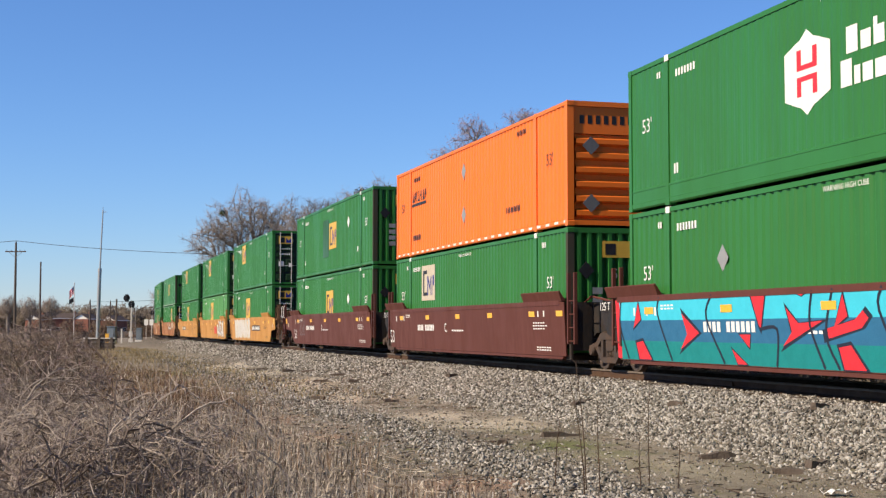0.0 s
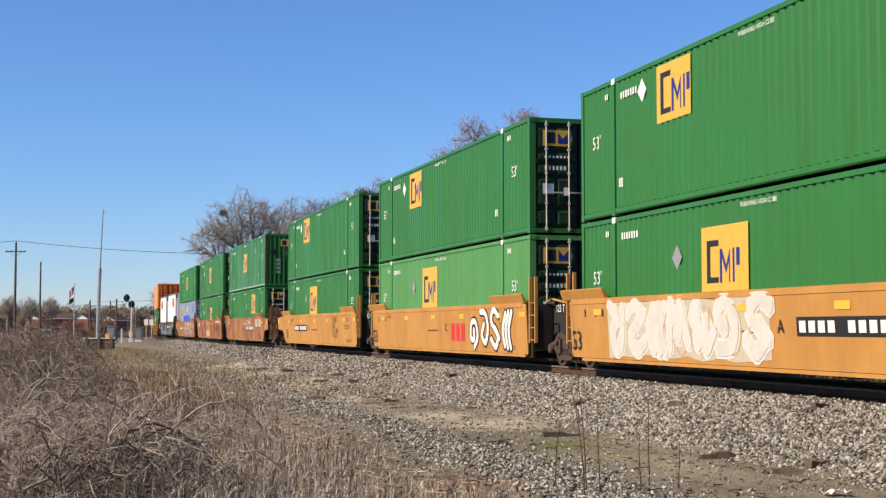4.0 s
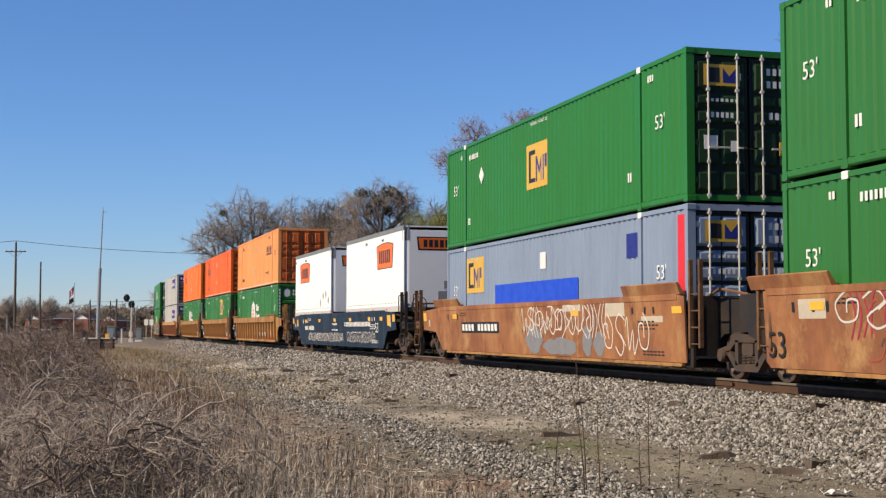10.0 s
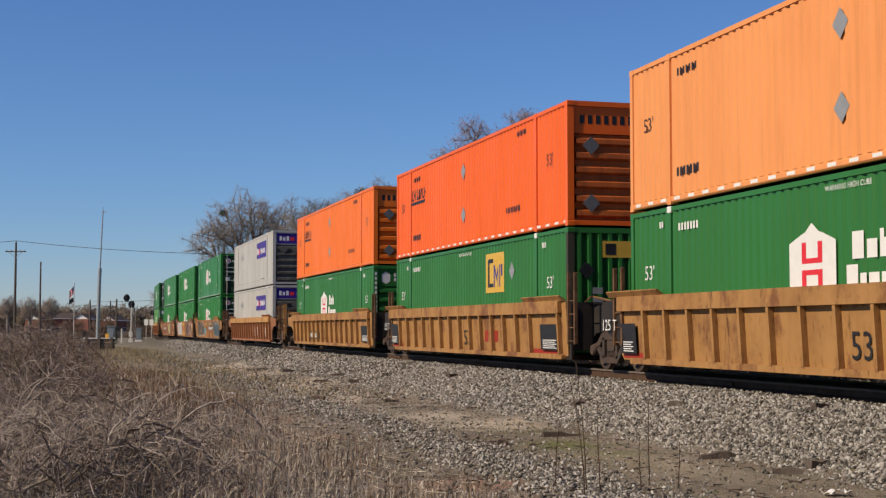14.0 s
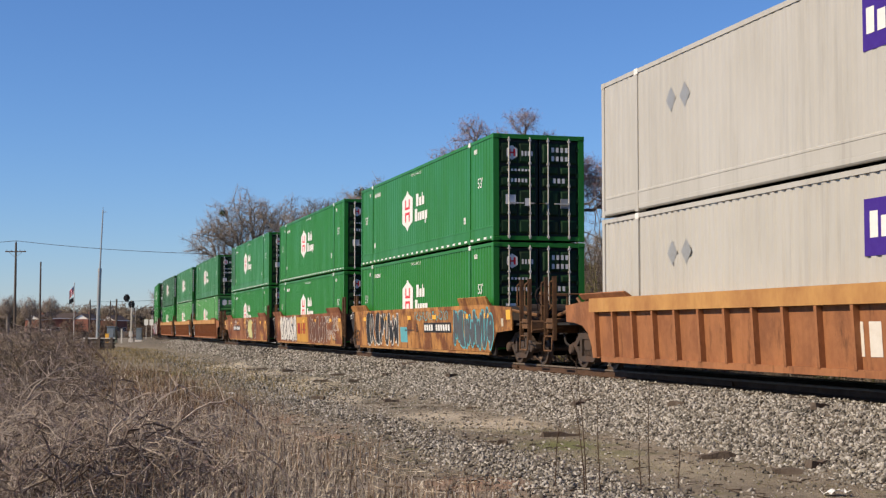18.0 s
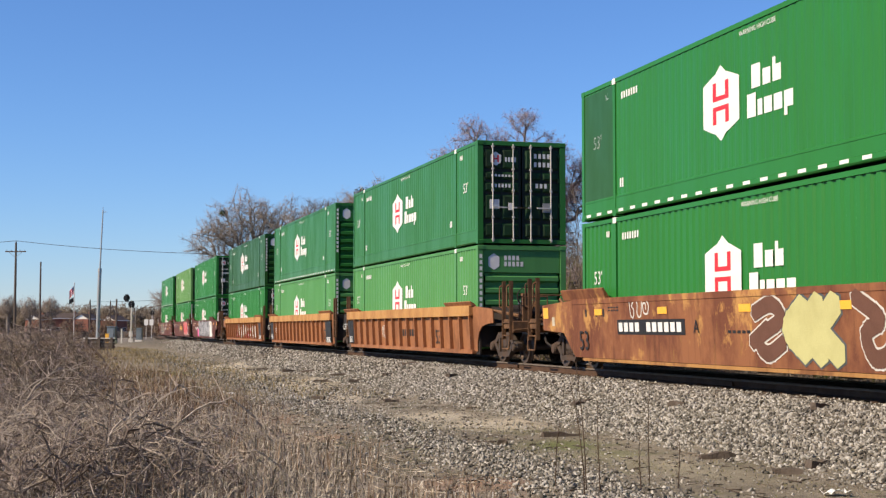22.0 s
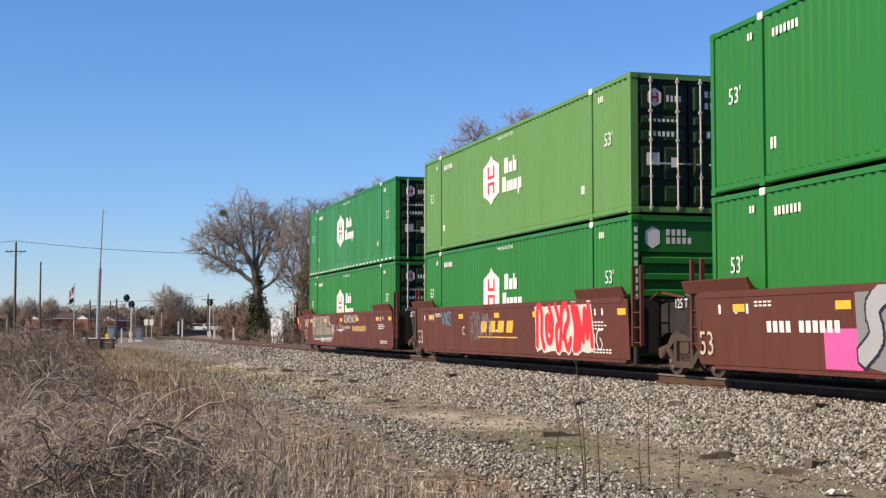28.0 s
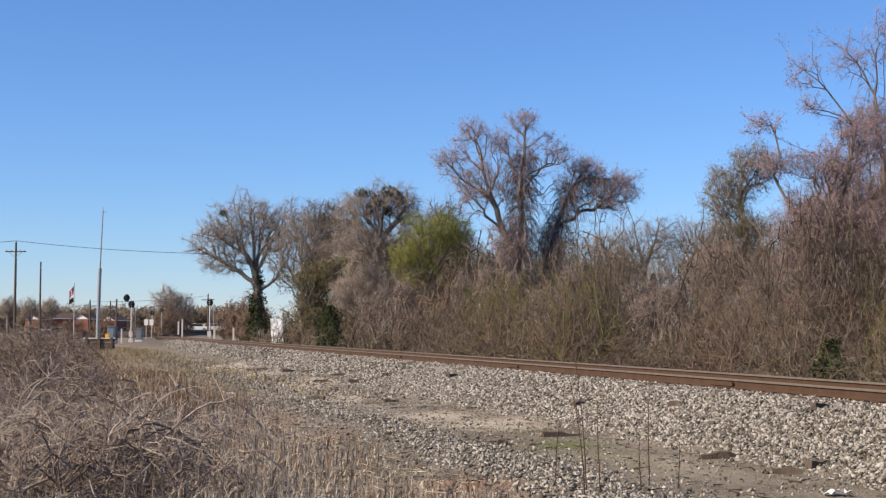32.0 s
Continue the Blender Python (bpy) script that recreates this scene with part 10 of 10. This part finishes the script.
for k, (x, y, l, a) in enumerate(((3.6, 18.0, 0.5, 8), (1.85, 21.8, 0.6, 14), (2.6, 25.8, 0.4, 35), (-3.0, 32.8, 0.35, -10), (-7.5, 56.4, 1.2, 10), (5.4, 19.6, 0.4, 40), (0.6, 29.0, 0.22, 60), (3.9, 22.9, 0.3, -30), (4.05, 16.1, 0.35, -12), (4.45, 16.3, 0.3, 25), (-5.6, 52.0, 1.0, 20), (-4.9, 50.0, 0.6, -15), (-2.5, 41.5, 0.7, 10), (-1.6, 41.0, 0.45, 50), (-1.0, 43.0, 0.6, -20), (-1.2, 32.0, 0.35, 15), (-3.3, 45.0, 0.8, 5), (0.3, 36.0, 0.4, 30), (-3.9, 43.5, 0.5, 15), (0.9, 20.6, 0.25, 80))):
    tie_scrap(x, y, l, a, 400 + k)


def paper(x, y, w, seed):
    rnd = random.Random(seed)
    s = Shape()
    g = [[(w * (i / 3 - 0.5), w * 0.7 * (j / 3 - 0.5), 0.02 + rnd.uniform(0, 0.06)) for i in range(4)] for j in range(4)]
    s.poly([p for row in g for p in row], [(j * 4 + i, j * 4 + i + 1, j * 4 + i + 5, j * 4 + i + 4) for j in range(3) for i in range(3)])
    ob = solid("litter", s, WHITE, "crumpled scrap of white paper litter", "litter", "", "litter")
    mo = ob.modifiers.new("thickness", "SOLIDIFY")
    mo.thickness = 0.004
    ob.matrix_world = pose(x, y, on_ground(x, y), 0, 0, seed * 37)


for k, (x, y, w) in enumerate(((-5.6, 36.2, 0.20), (3.98, 14.1, 0.2), (4.12, 14.0, 0.1), (-7.0, 39.5, 0.1))):
    paper(x, y, w, k)

# ---- far end of the line: poles, signals, cabinets, houses ----
POLE = mat("pole_wood", (0.10, 0.078, 0.062), (0.055, 0.045, 0.038), 12, 2, 0.95, 0, 0.6, (1, 1, 0.2))
GALV = mat("galvanised_steel", (0.34, 0.35, 0.35), (0.24, 0.24, 0.24), 20, 2, 0.5, 0.5, 0.5)
ALU = mat("aluminium_paint", (0.56, 0.53, 0.49), (0.38, 0.36, 0.33), 20, 2, 0.65, 0.0, 0.5)
CABINET = mat("cabinet_blue_grey", (0.17, 0.20, 0.225), (0.11, 0.13, 0.145), 20, 2, 0.5, 0.1, 0.5)
BRICK = mat("house_brick", (0.20, 0.085, 0.060), (0.12, 0.06, 0.045), 8, 0.7, 0.9, 0, 0.6)
SHINGLE = mat("roof_shingle", (0.085, 0.065, 0.055), (0.05, 0.04, 0.036), 6, 0.8, 0.9, 0, 0.6)
WINDOW = mat("window_dark", (0.02, 0.024, 0.03), None, 5, 1, 0.15, 0, 0.3)
INSULATOR = mat("insulator", (0.16, 0.15, 0.14), None, 30, 2, 0.3, 0, 0.3)


def utility_pole(x, y, top, arm, label):
    p = thing("utility_pole", label, "utility pole", "utility poles", m=Matrix.Translation((x, y, -0.8)))
    part("pole", Shape().tube((0, 0, 0), (0, 0, top + 0.8), 0.17, 0.11, 10), POLE, p)
    if arm:
        z = top + 0.8 - 1.05
        part("crossarm", Shape().box(-1.2, 1.2, -0.16, -0.05, z - 0.06, z + 0.06, 0.01), POLE, p)
        for a in (-1.0, -0.5, 0.5, 1.0):
            part("insulator", Shape().tube((a, -0.1, z + 0.06), (a, -0.1, z + 0.22), 0.05, 0.03, 8), INSULATOR, p)
        part("insulator", Shape().tube((0, 0, top + 0.8), (0, 0, top + 1.0), 0.06, 0.04, 8), INSULATOR, p)
        for sd in (-1, 1):
            part("brace", Shape().tube((sd * 0.75, -0.12, z - 0.05), (0, -0.12, z - 0.7), 0.025, n=5), GALV, p)
    return p


utility_pole(-49.2, 157, 10.8, True, "weathered wooden utility pole with one crossarm")
utility_pole(-59.0, 200, 10.7, False, "thin dark wooden pole without crossarm")
utility_pole(-62.0, 240, 5.9, True, "distant wooden utility pole with a crossarm")
utility_pole(-64.5, 265, 6.2, True, "distant wooden utility pole with a crossarm")
utility_pole(-45.4, 190, 5.0, False, "short dark wooden pole near the signal")
utility_pole(-43.0, 250, 7.2, True, "distant wooden utility pole with a crossarm")


def sagging_wire(a, b, sag, r, label):
    cu = [(a[0] + (b[0] - a[0]) * t, a[1] + (b[1] - a[1]) * t, a[2] + (b[2] - a[2]) * t - 4 * sag * t * (1 - t)) for t in [i / 24 for i in range(25)]]
    solid("overhead_wire", Shape().pipe(cu, r, 4), BLACK, label, "wire", "", "overhead wires")


sagging_wire((-49.2, 157, 11.0), (-8.0, 139, 8.7), 0.75, 0.035, "thick dark overhead cable from the wooden pole")
sagging_wire((-49.2, 157, 11.0), (-90.0, 178, 11.2), 0.5, 0.035, "thick dark overhead cable beyond the wooden pole")
sagging_wire((-62.0, 240, 5.6), (-43.0, 250, 6.9), 0.3, 0.03, "thin distant overhead wire")


def radio_mast():
    m = thing("radio_mast", "tall slender galvanised mast, thicker in its lower half", "mast", m=Matrix.Translation((-37.9, 150, -0.8)))
    part("lower_section", Shape().tube((0, 0, 0), (0.16, 0, 8.1), 0.21, 0.19, 12), GALV, m)
    part("upper_section", Shape().tube((0.16, 0, 8.1), (0.42, 0, 14.8), 0.09, 0.06, 10), GALV, m)
    part("collar", Shape().tube((0.155, 0, 7.9), (0.165, 0, 8.3), 0.23, 0.2, 12), GALV, m)
    part("aerial", Shape().pipe([(0.42, 0, 14.5), (0.85, 0, 14.55)], 0.03).tube((0.42, 0, 14.8), (0.43, 0, 15.1), 0.03, n=5), GALV, m)
    part("base_plate", Shape().box(-0.4, 0.4, -0.4, 0.4, 0, 0.25, 0.05), GALV, m)


radio_mast()


def flagpole():
    f = thing("flagpole", "white flagpole flying a striped flag above a small black one", "flagpole", m=Matrix.Translation((-54.0, 200, -0.8)))
    part("pole", Shape().tube((0, 0, 0), (0, 0, 8.3), 0.07, 0.05, 8), ALU, f)
    part("finial", Shape().lathe_y([(0.0, -0.1), (0.09, -0.05), (0.09, 0.05), (0.0, 0.1)], 0, 8.35, 10), ALU, f)

    def sheet(z0, z1, x0, x1, drop):
        s = Shape()
        k = 6
        pts = [(x0 + (x1 - x0) * i / k, 0.08 * math.sin(i * 1.7), z + drop * i / k) for z in (z0, z1) for i in range(k + 1)]
        fs = [(i, i + 1, k + 2 + i, k + 1 + i) for i in range(k)]
        return s.poly(pts, fs)
    flag = part("flag", sheet(6.75, 6.83, -0.08, -0.72, -0.75), LOGO_RED, f, "red and white striped flag with a blue corner")
    for i in range(1, 13):
        part("stripe", sheet(6.75 + i * 0.09, 6.84 + i * 0.09, -0.08, -0.72, -0.75), LOGO_RED if i % 2 == 0 else WHITE, flag)
    s = sheet(7.42, 7.93, -0.08, -0.36, -0.3)
    s.v = [(x, y - 0.02, z) for x, y, z in s.v]
    part("canton", s, LOGO_BLUE, flag)
    part("lower_flag", sheet(5.6, 6.3, -0.08, -0.75, -0.4), BLACK, f, "small black flag")


flagpole()


def signal(x, y, top, label, double):
    s = thing("railway_signal", label, "railway signal", "railway signals", m=Matrix.Translation((x, y, -0.5)))
    t = top + 0.5
    part("mast", Shape().tube((0, 0, 0), (0, 0, t), 0.075, n=10), ALU, s)
    part("base", Shape().box(-0.25, 0.25, -0.25, 0.25, -0.1, 0.3, 0.03), ALU, s)
    part("junction_box", Shape().box(-0.2, 0.2, -0.3, -0.08, 0.5, 1.1, 0.02), ALU, s)
    for k, (dx, z) in enumerate(((0, t - 0.35), (-0.55, t + 0.35)) if double else ((0, t - 0.35),)):
        hd = part("head", Shape().lathe_y([(0.0, 0.05), (0.36, 0.05), (0.36, 0.0), (0.0, 0.0)], dx, z, 18), BLACK, s, "round black signal target")
        part("housing", Shape().box(dx - 0.17, dx + 0.17, 0.05, 0.35, z - 0.4, z + 0.4, 0.03), BLACK, hd)
        for j in (-0.22, 0, 0.22):
            part("hood", Shape().tube((dx, 0.0, z + j), (dx, -0.22, z + j), 0.1, 0.09, 10), BLACK, hd)
        if dx:
            part("bracket", Shape().box(dx, 0, 0.1, 0.16, z - 0.5, z - 0.42), ALU, s)
    part("ladder", Shape().box(0.13, 0.16, 0.1, 0.14, 0.2, t - 0.8).box(0.38, 0.41, 0.1, 0.14, 0.2, t - 0.8), ALU, s)
    for i in range(9):
        part("rung", Shape().tube((0.14, 0.12, 0.4 + i * 0.33), (0.4, 0.12, 0.4 + i * 0.33), 0.012, n=5), ALU, s)


signal(-34.2, 150, 3.9, "railway colour-light signal with two black heads on a pale mast", True)
signal(-25.6, 150, 4.1, "railway colour-light signal on a silver mast by the track", False)
signal(-50.0, 235, 3.9, "distant railway signal on a pale mast", False)
signal(-48.4, 235, 4.4, "distant railway signal on a pale mast", False)


def cabinet(x, y, w, d, h, z, label):
    c = thing("equipment_cabinet", label, "cabinet", "trackside cabinets", m=Matrix.Translation((x, y, z)))
    part("body", Shape().box(-w / 2, w / 2, -d / 2, d / 2, 0.1, h, 0.04), CABINET, c)
    part("roof", Shape().box(-w / 2 - 0.06, w / 2 + 0.06, -d / 2 - 0.06, d / 2 + 0.06, h, h + 0.08, 0.02), CABINET, c)
    part("door", Shape().box(-w / 2 + 0.1, w / 2 - 0.1, -d / 2 - 0.03, -d / 2, 0.25, h - 0.15, 0.02), CABINET, c)
    part("handle", Shape().box(w / 4, w / 4 + 0.04, -d / 2 - 0.07, -d / 2 - 0.03, h * 0.45, h * 0.6), GALV, c)
    part("footing", Shape().box(-w / 2 - 0.1, w / 2 + 0.1, -d / 2 - 0.1, d / 2 + 0.1, -0.3, 0.1), ALU, c)


cabinet(-34.4, 142, 0.8, 0.8, 1.45, -0.4, "blue-grey steel equipment cabinet beside the track")
cabinet(-32.4, 146, 0.6, 0.5, 1.3, -0.4, "small pale metal box on a footing")


def marker(name, x, y, w, h, m, label, category, z=-0.6, d=0.16):
    o = thing(name, label, category, "trackside markers", m=Matrix.Translation((x, y, z)))
    part("post", Shape().box(-w / 2, w / 2, -d / 2, d / 2, 0, h, 0.02), m, o)
    part("cap", Shape().box(-w / 2 - 0.02, w / 2 + 0.02, -d / 2 - 0.02, d / 2 + 0.02, h, h + 0.05, 0.01), m, o)


for x, y, w, h in ((-32.9, 140, 0.22, 1.7), (-32.2, 141, 0.2, 1.6), (-23.4, 140, 0.3, 1.7), (-21.6, 141, 0.28, 1.8), (-17.9, 133, 0.16, 1.4), (-14.2, 119, 0.22, 2.1), (-41.6, 215, 0.4, 3.0), (-28.6, 150, 0.25, 2.9)):
    marker("marker_post", x, y, w * 0.62, h * 0.85, ALU, "pale painted marker post beside the track", "post")
marker("yellow_post", -33.4, 136, 0.34, 0.95, SIGN_YELLOW, "yellow painted post beside the track", "post")


def sign_pair(x, y):
    s = thing("white_sign", "pair of small white signs on thin posts", "sign", m=Matrix.Translation((x, y, -0.6)))
    for k in (-0.32, 0.32):
        part("post", Shape().tube((k, 0, 0), (k, 0, 2.6), 0.04, n=6), ALU, s)
        part("panel", Shape().box(k - 0.24, k + 0.24, -0.05, -0.03, 1.9, 2.6, 0.02), WHITE, s)


sign_pair(-35.5, 165)


def culvert():
    """Low dark timber headwall left of the track, with a pale path in front of it."""
    c = thing("timber_headwall", "low dark timber wall at the edge of the track bed", "retaining wall", m=Matrix.Translation((-27.6, 110, -0.95)))
    for i in range(4):
        part("timber", Shape().box(-1.2 + 0.05 * (i % 2), 1.2, -0.15, 0.15, i * 0.26, i * 0.26 + 0.24, 0.03), OLD_WOOD, c)
    for a in (-1.0, 0.0, 1.0):
        part("post", Shape().box(a - 0.1, a + 0.1, -0.3, -0.15, -0.2, 1.15, 0.02), OLD_WOOD, c)
    part("coping", Shape().box(-1.3, 1.3, -0.22, 0.22, 1.04, 1.12, 0.02), ALU, c)


culvert()


def house(x, y, w, d, h, turn, label, walls=None):
    t = thing("house", label, "house", "houses beyond the field", m=pose(x, y, -0.8, 0, 0, turn))
    part("wall", Shape().box(-w / 2, w / 2, -d / 2, d / 2, 0, h), walls or BRICK, t)
    roof = part("roof", Shape().extrude_x([(-d / 2 - 0.4, h - 0.05), (0, h + 1.5), (d / 2 + 0.4, h - 0.05), (d / 2 + 0.4, h + 0.08), (0, h + 1.65), (-d / 2 - 0.4, h + 0.08)], -w / 2 - 0.4, w / 2 + 0.4), SHINGLE, t)
    part("chimney", Shape().box(w * 0.2, w * 0.2 + 0.6, -0.3, 0.3, h + 0.6, h + 2.2, 0.02), BRICK, roof)
    part("fascia", Shape().box(-w / 2 - 0.42, w / 2 + 0.42, -d / 2 - 0.44, -d / 2 - 0.40, h - 0.12, h + 0.1), WHITE, t)
    for sx in (-1, 1):
        part("gable", Shape().poly([(sx * w / 2, -d / 2, h), (sx * w / 2, d / 2, h), (sx * w / 2, 0, h + 1.5), (sx * (w / 2 - 0.1), -d / 2, h), (sx * (w / 2 - 0.1), d / 2, h), (sx * (w / 2 - 0.1), 0, h + 1.5)], [(0, 1, 2), (5, 4, 3), (0, 2, 5, 3), (2, 1, 4, 5)]), WHITE, t)
    part("door", Shape().box(-0.45, 0.45, -d / 2 - 0.05, -d / 2, 0.1, 2.1), SHINGLE, t)
    for a in (-0.34, -0.2, 0.22, 0.36):
        wi = part("window", Shape().box(a * w - 0.55, a * w + 0.55, -d / 2 - 0.06, -d / 2, 0.9, 2.1), WHITE, t)
        part("pane", Shape().box(a * w - 0.47, a * w + 0.47, -d / 2 - 0.075, -d / 2 - 0.06, 0.98, 2.02), WINDOW, wi)


house(-124.0, 420, 8, 5.0, 4.4, 76, "low brick house with a brown shingle roof and white trim")
house(-116.5, 424, 9, 7.5, 4.8, 20, "brick house with a dark reddish roof beyond the field")
house(-109.5, 420, 8, 4.6, 4.6, 80, "small brick house with a white gable")
house(-103.5, 430, 8, 5.0, 4.2, 75, "low brick house with a dark shingle roof")
house(15.9, 106, 4.0, 2.0, 3.0, 60, "pale house half hidden behind the thicket", TRAILER_WHITE)
house(30.0, 96, 12, 7, 2.8, -12, "low house with a dark roof behind the trees")


def vehicle(x, y, turn, label, paint, z=-0.75):
    v = thing("parked_vehicle", label, "vehicle", "parked vehicles", m=pose(x, y, z, 0, 0, turn))
    part("body", Shape().extrude_y([(-2.2, 0.35), (2.2, 0.35), (2.25, 0.8), (1.5, 1.0), (0.9, 1.5), (-1.4, 1.55), (-2.1, 1.0), (-2.25, 0.8)], -0.88, 0.88), paint, v)
    part("windscreen", Shape().extrude_y([(0.92, 1.46), (1.42, 1.04), (1.46, 1.06), (0.96, 1.5)], -0.75, 0.75), WINDOW, v)
    part("side_window", Shape().extrude_y([(-1.3, 1.05), (1.2, 1.05), (0.8, 1.45), (-1.25, 1.48)], -0.895, -0.885), WINDOW, v)
    for a in (-1.35, 1.35):
        for sd in (-1, 1):
            w = part("wheel", Shape().lathe_y([(0.0, sd * 0.9), (0.2, sd * 0.9), (0.33, sd * 0.89), (0.34, sd * 0.7), (0.0, sd * 0.7)], a, 0.34, 16), BLACK, v)
            part("rim", Shape().lathe_y([(0.0, sd * 0.906), (0.19, sd * 0.904)], a, 0.34, 12), GALV, w)


solid("road", Shape().extrude_x([(254, -0.95), (257, 0.32), (270, 0.32), (273, -0.95)], -75, -27), mat("asphalt", (0.050, 0.047, 0.044), (0.075, 0.070, 0.064), 30, 1.5, 0.95, 0, 0.6), "dark raised road approaching a level crossing", "road", "structure")
vehicle(-86.0, 300, 70, "white car parked by the brick house", TRAILER_WHITE)
vehicle(-47.2, 263, 5, "white van parked beyond the crossing", TRAILER_WHITE, 0.32)
vehicle(-44.4, 264, -8, "pale car parked beyond the crossing", ALU, 0.32)


def rubbish_screen():
    """Blue and white painted board leaning in the brush by the large tree."""
    b = thing("painted_board", "weathered board with flaking white paint", "board", m=pose(-14.0, 116, -0.85, 4, 0, -38))
    part("board", Shape().box(-0.70, 0.70, -0.03, 0.03, 0, 2.6, 0.02), mat("flaking_paint", (0.55, 0.56, 0.60), (0.12, 0.12, 0.14), 14, 2.0, 0.8, 0, 0.9, lo=0.44, hi=0.58), b)
    part("brace", Shape().box(-0.6, 0.6, 0.03, 0.1, 0.9, 1.05), OLD_WOOD, b)


rubbish_screen()


def motions():
    """The train rolls down the line past the camera; its wheels turn while they can be seen."""
    for ob, u, z, ahead in MOVING:
        rows = []
        for k in range(65):
            t = k * CLIP / 64
            rows.append((t, track_pose(train_at(u, t)) @ Matrix.Translation((ahead, 0, z))))
        walk(ob, rows)
    for w, a, r, u in WHEELS:
        rest = Matrix.Translation((a, 0, r))
        first = max(0, math.ceil((MID + (u - 105) / SPEED) * FPS))
        last = min(int(CLIP * FPS), math.floor((MID + (u - 15) / SPEED) * FPS))
        rows = [(0.0, rest)]
        turn = rest
        for k in range(max(first, 1), last + 1):
            turn = rest @ Matrix.Rotation(SPEED * (k - first) / FPS / r, 4, "Y")
            rows.append((k / FPS, turn))
        if rows[-1][0] < CLIP:
            rows.append((CLIP, turn))
        walk(w, rows)


motions()
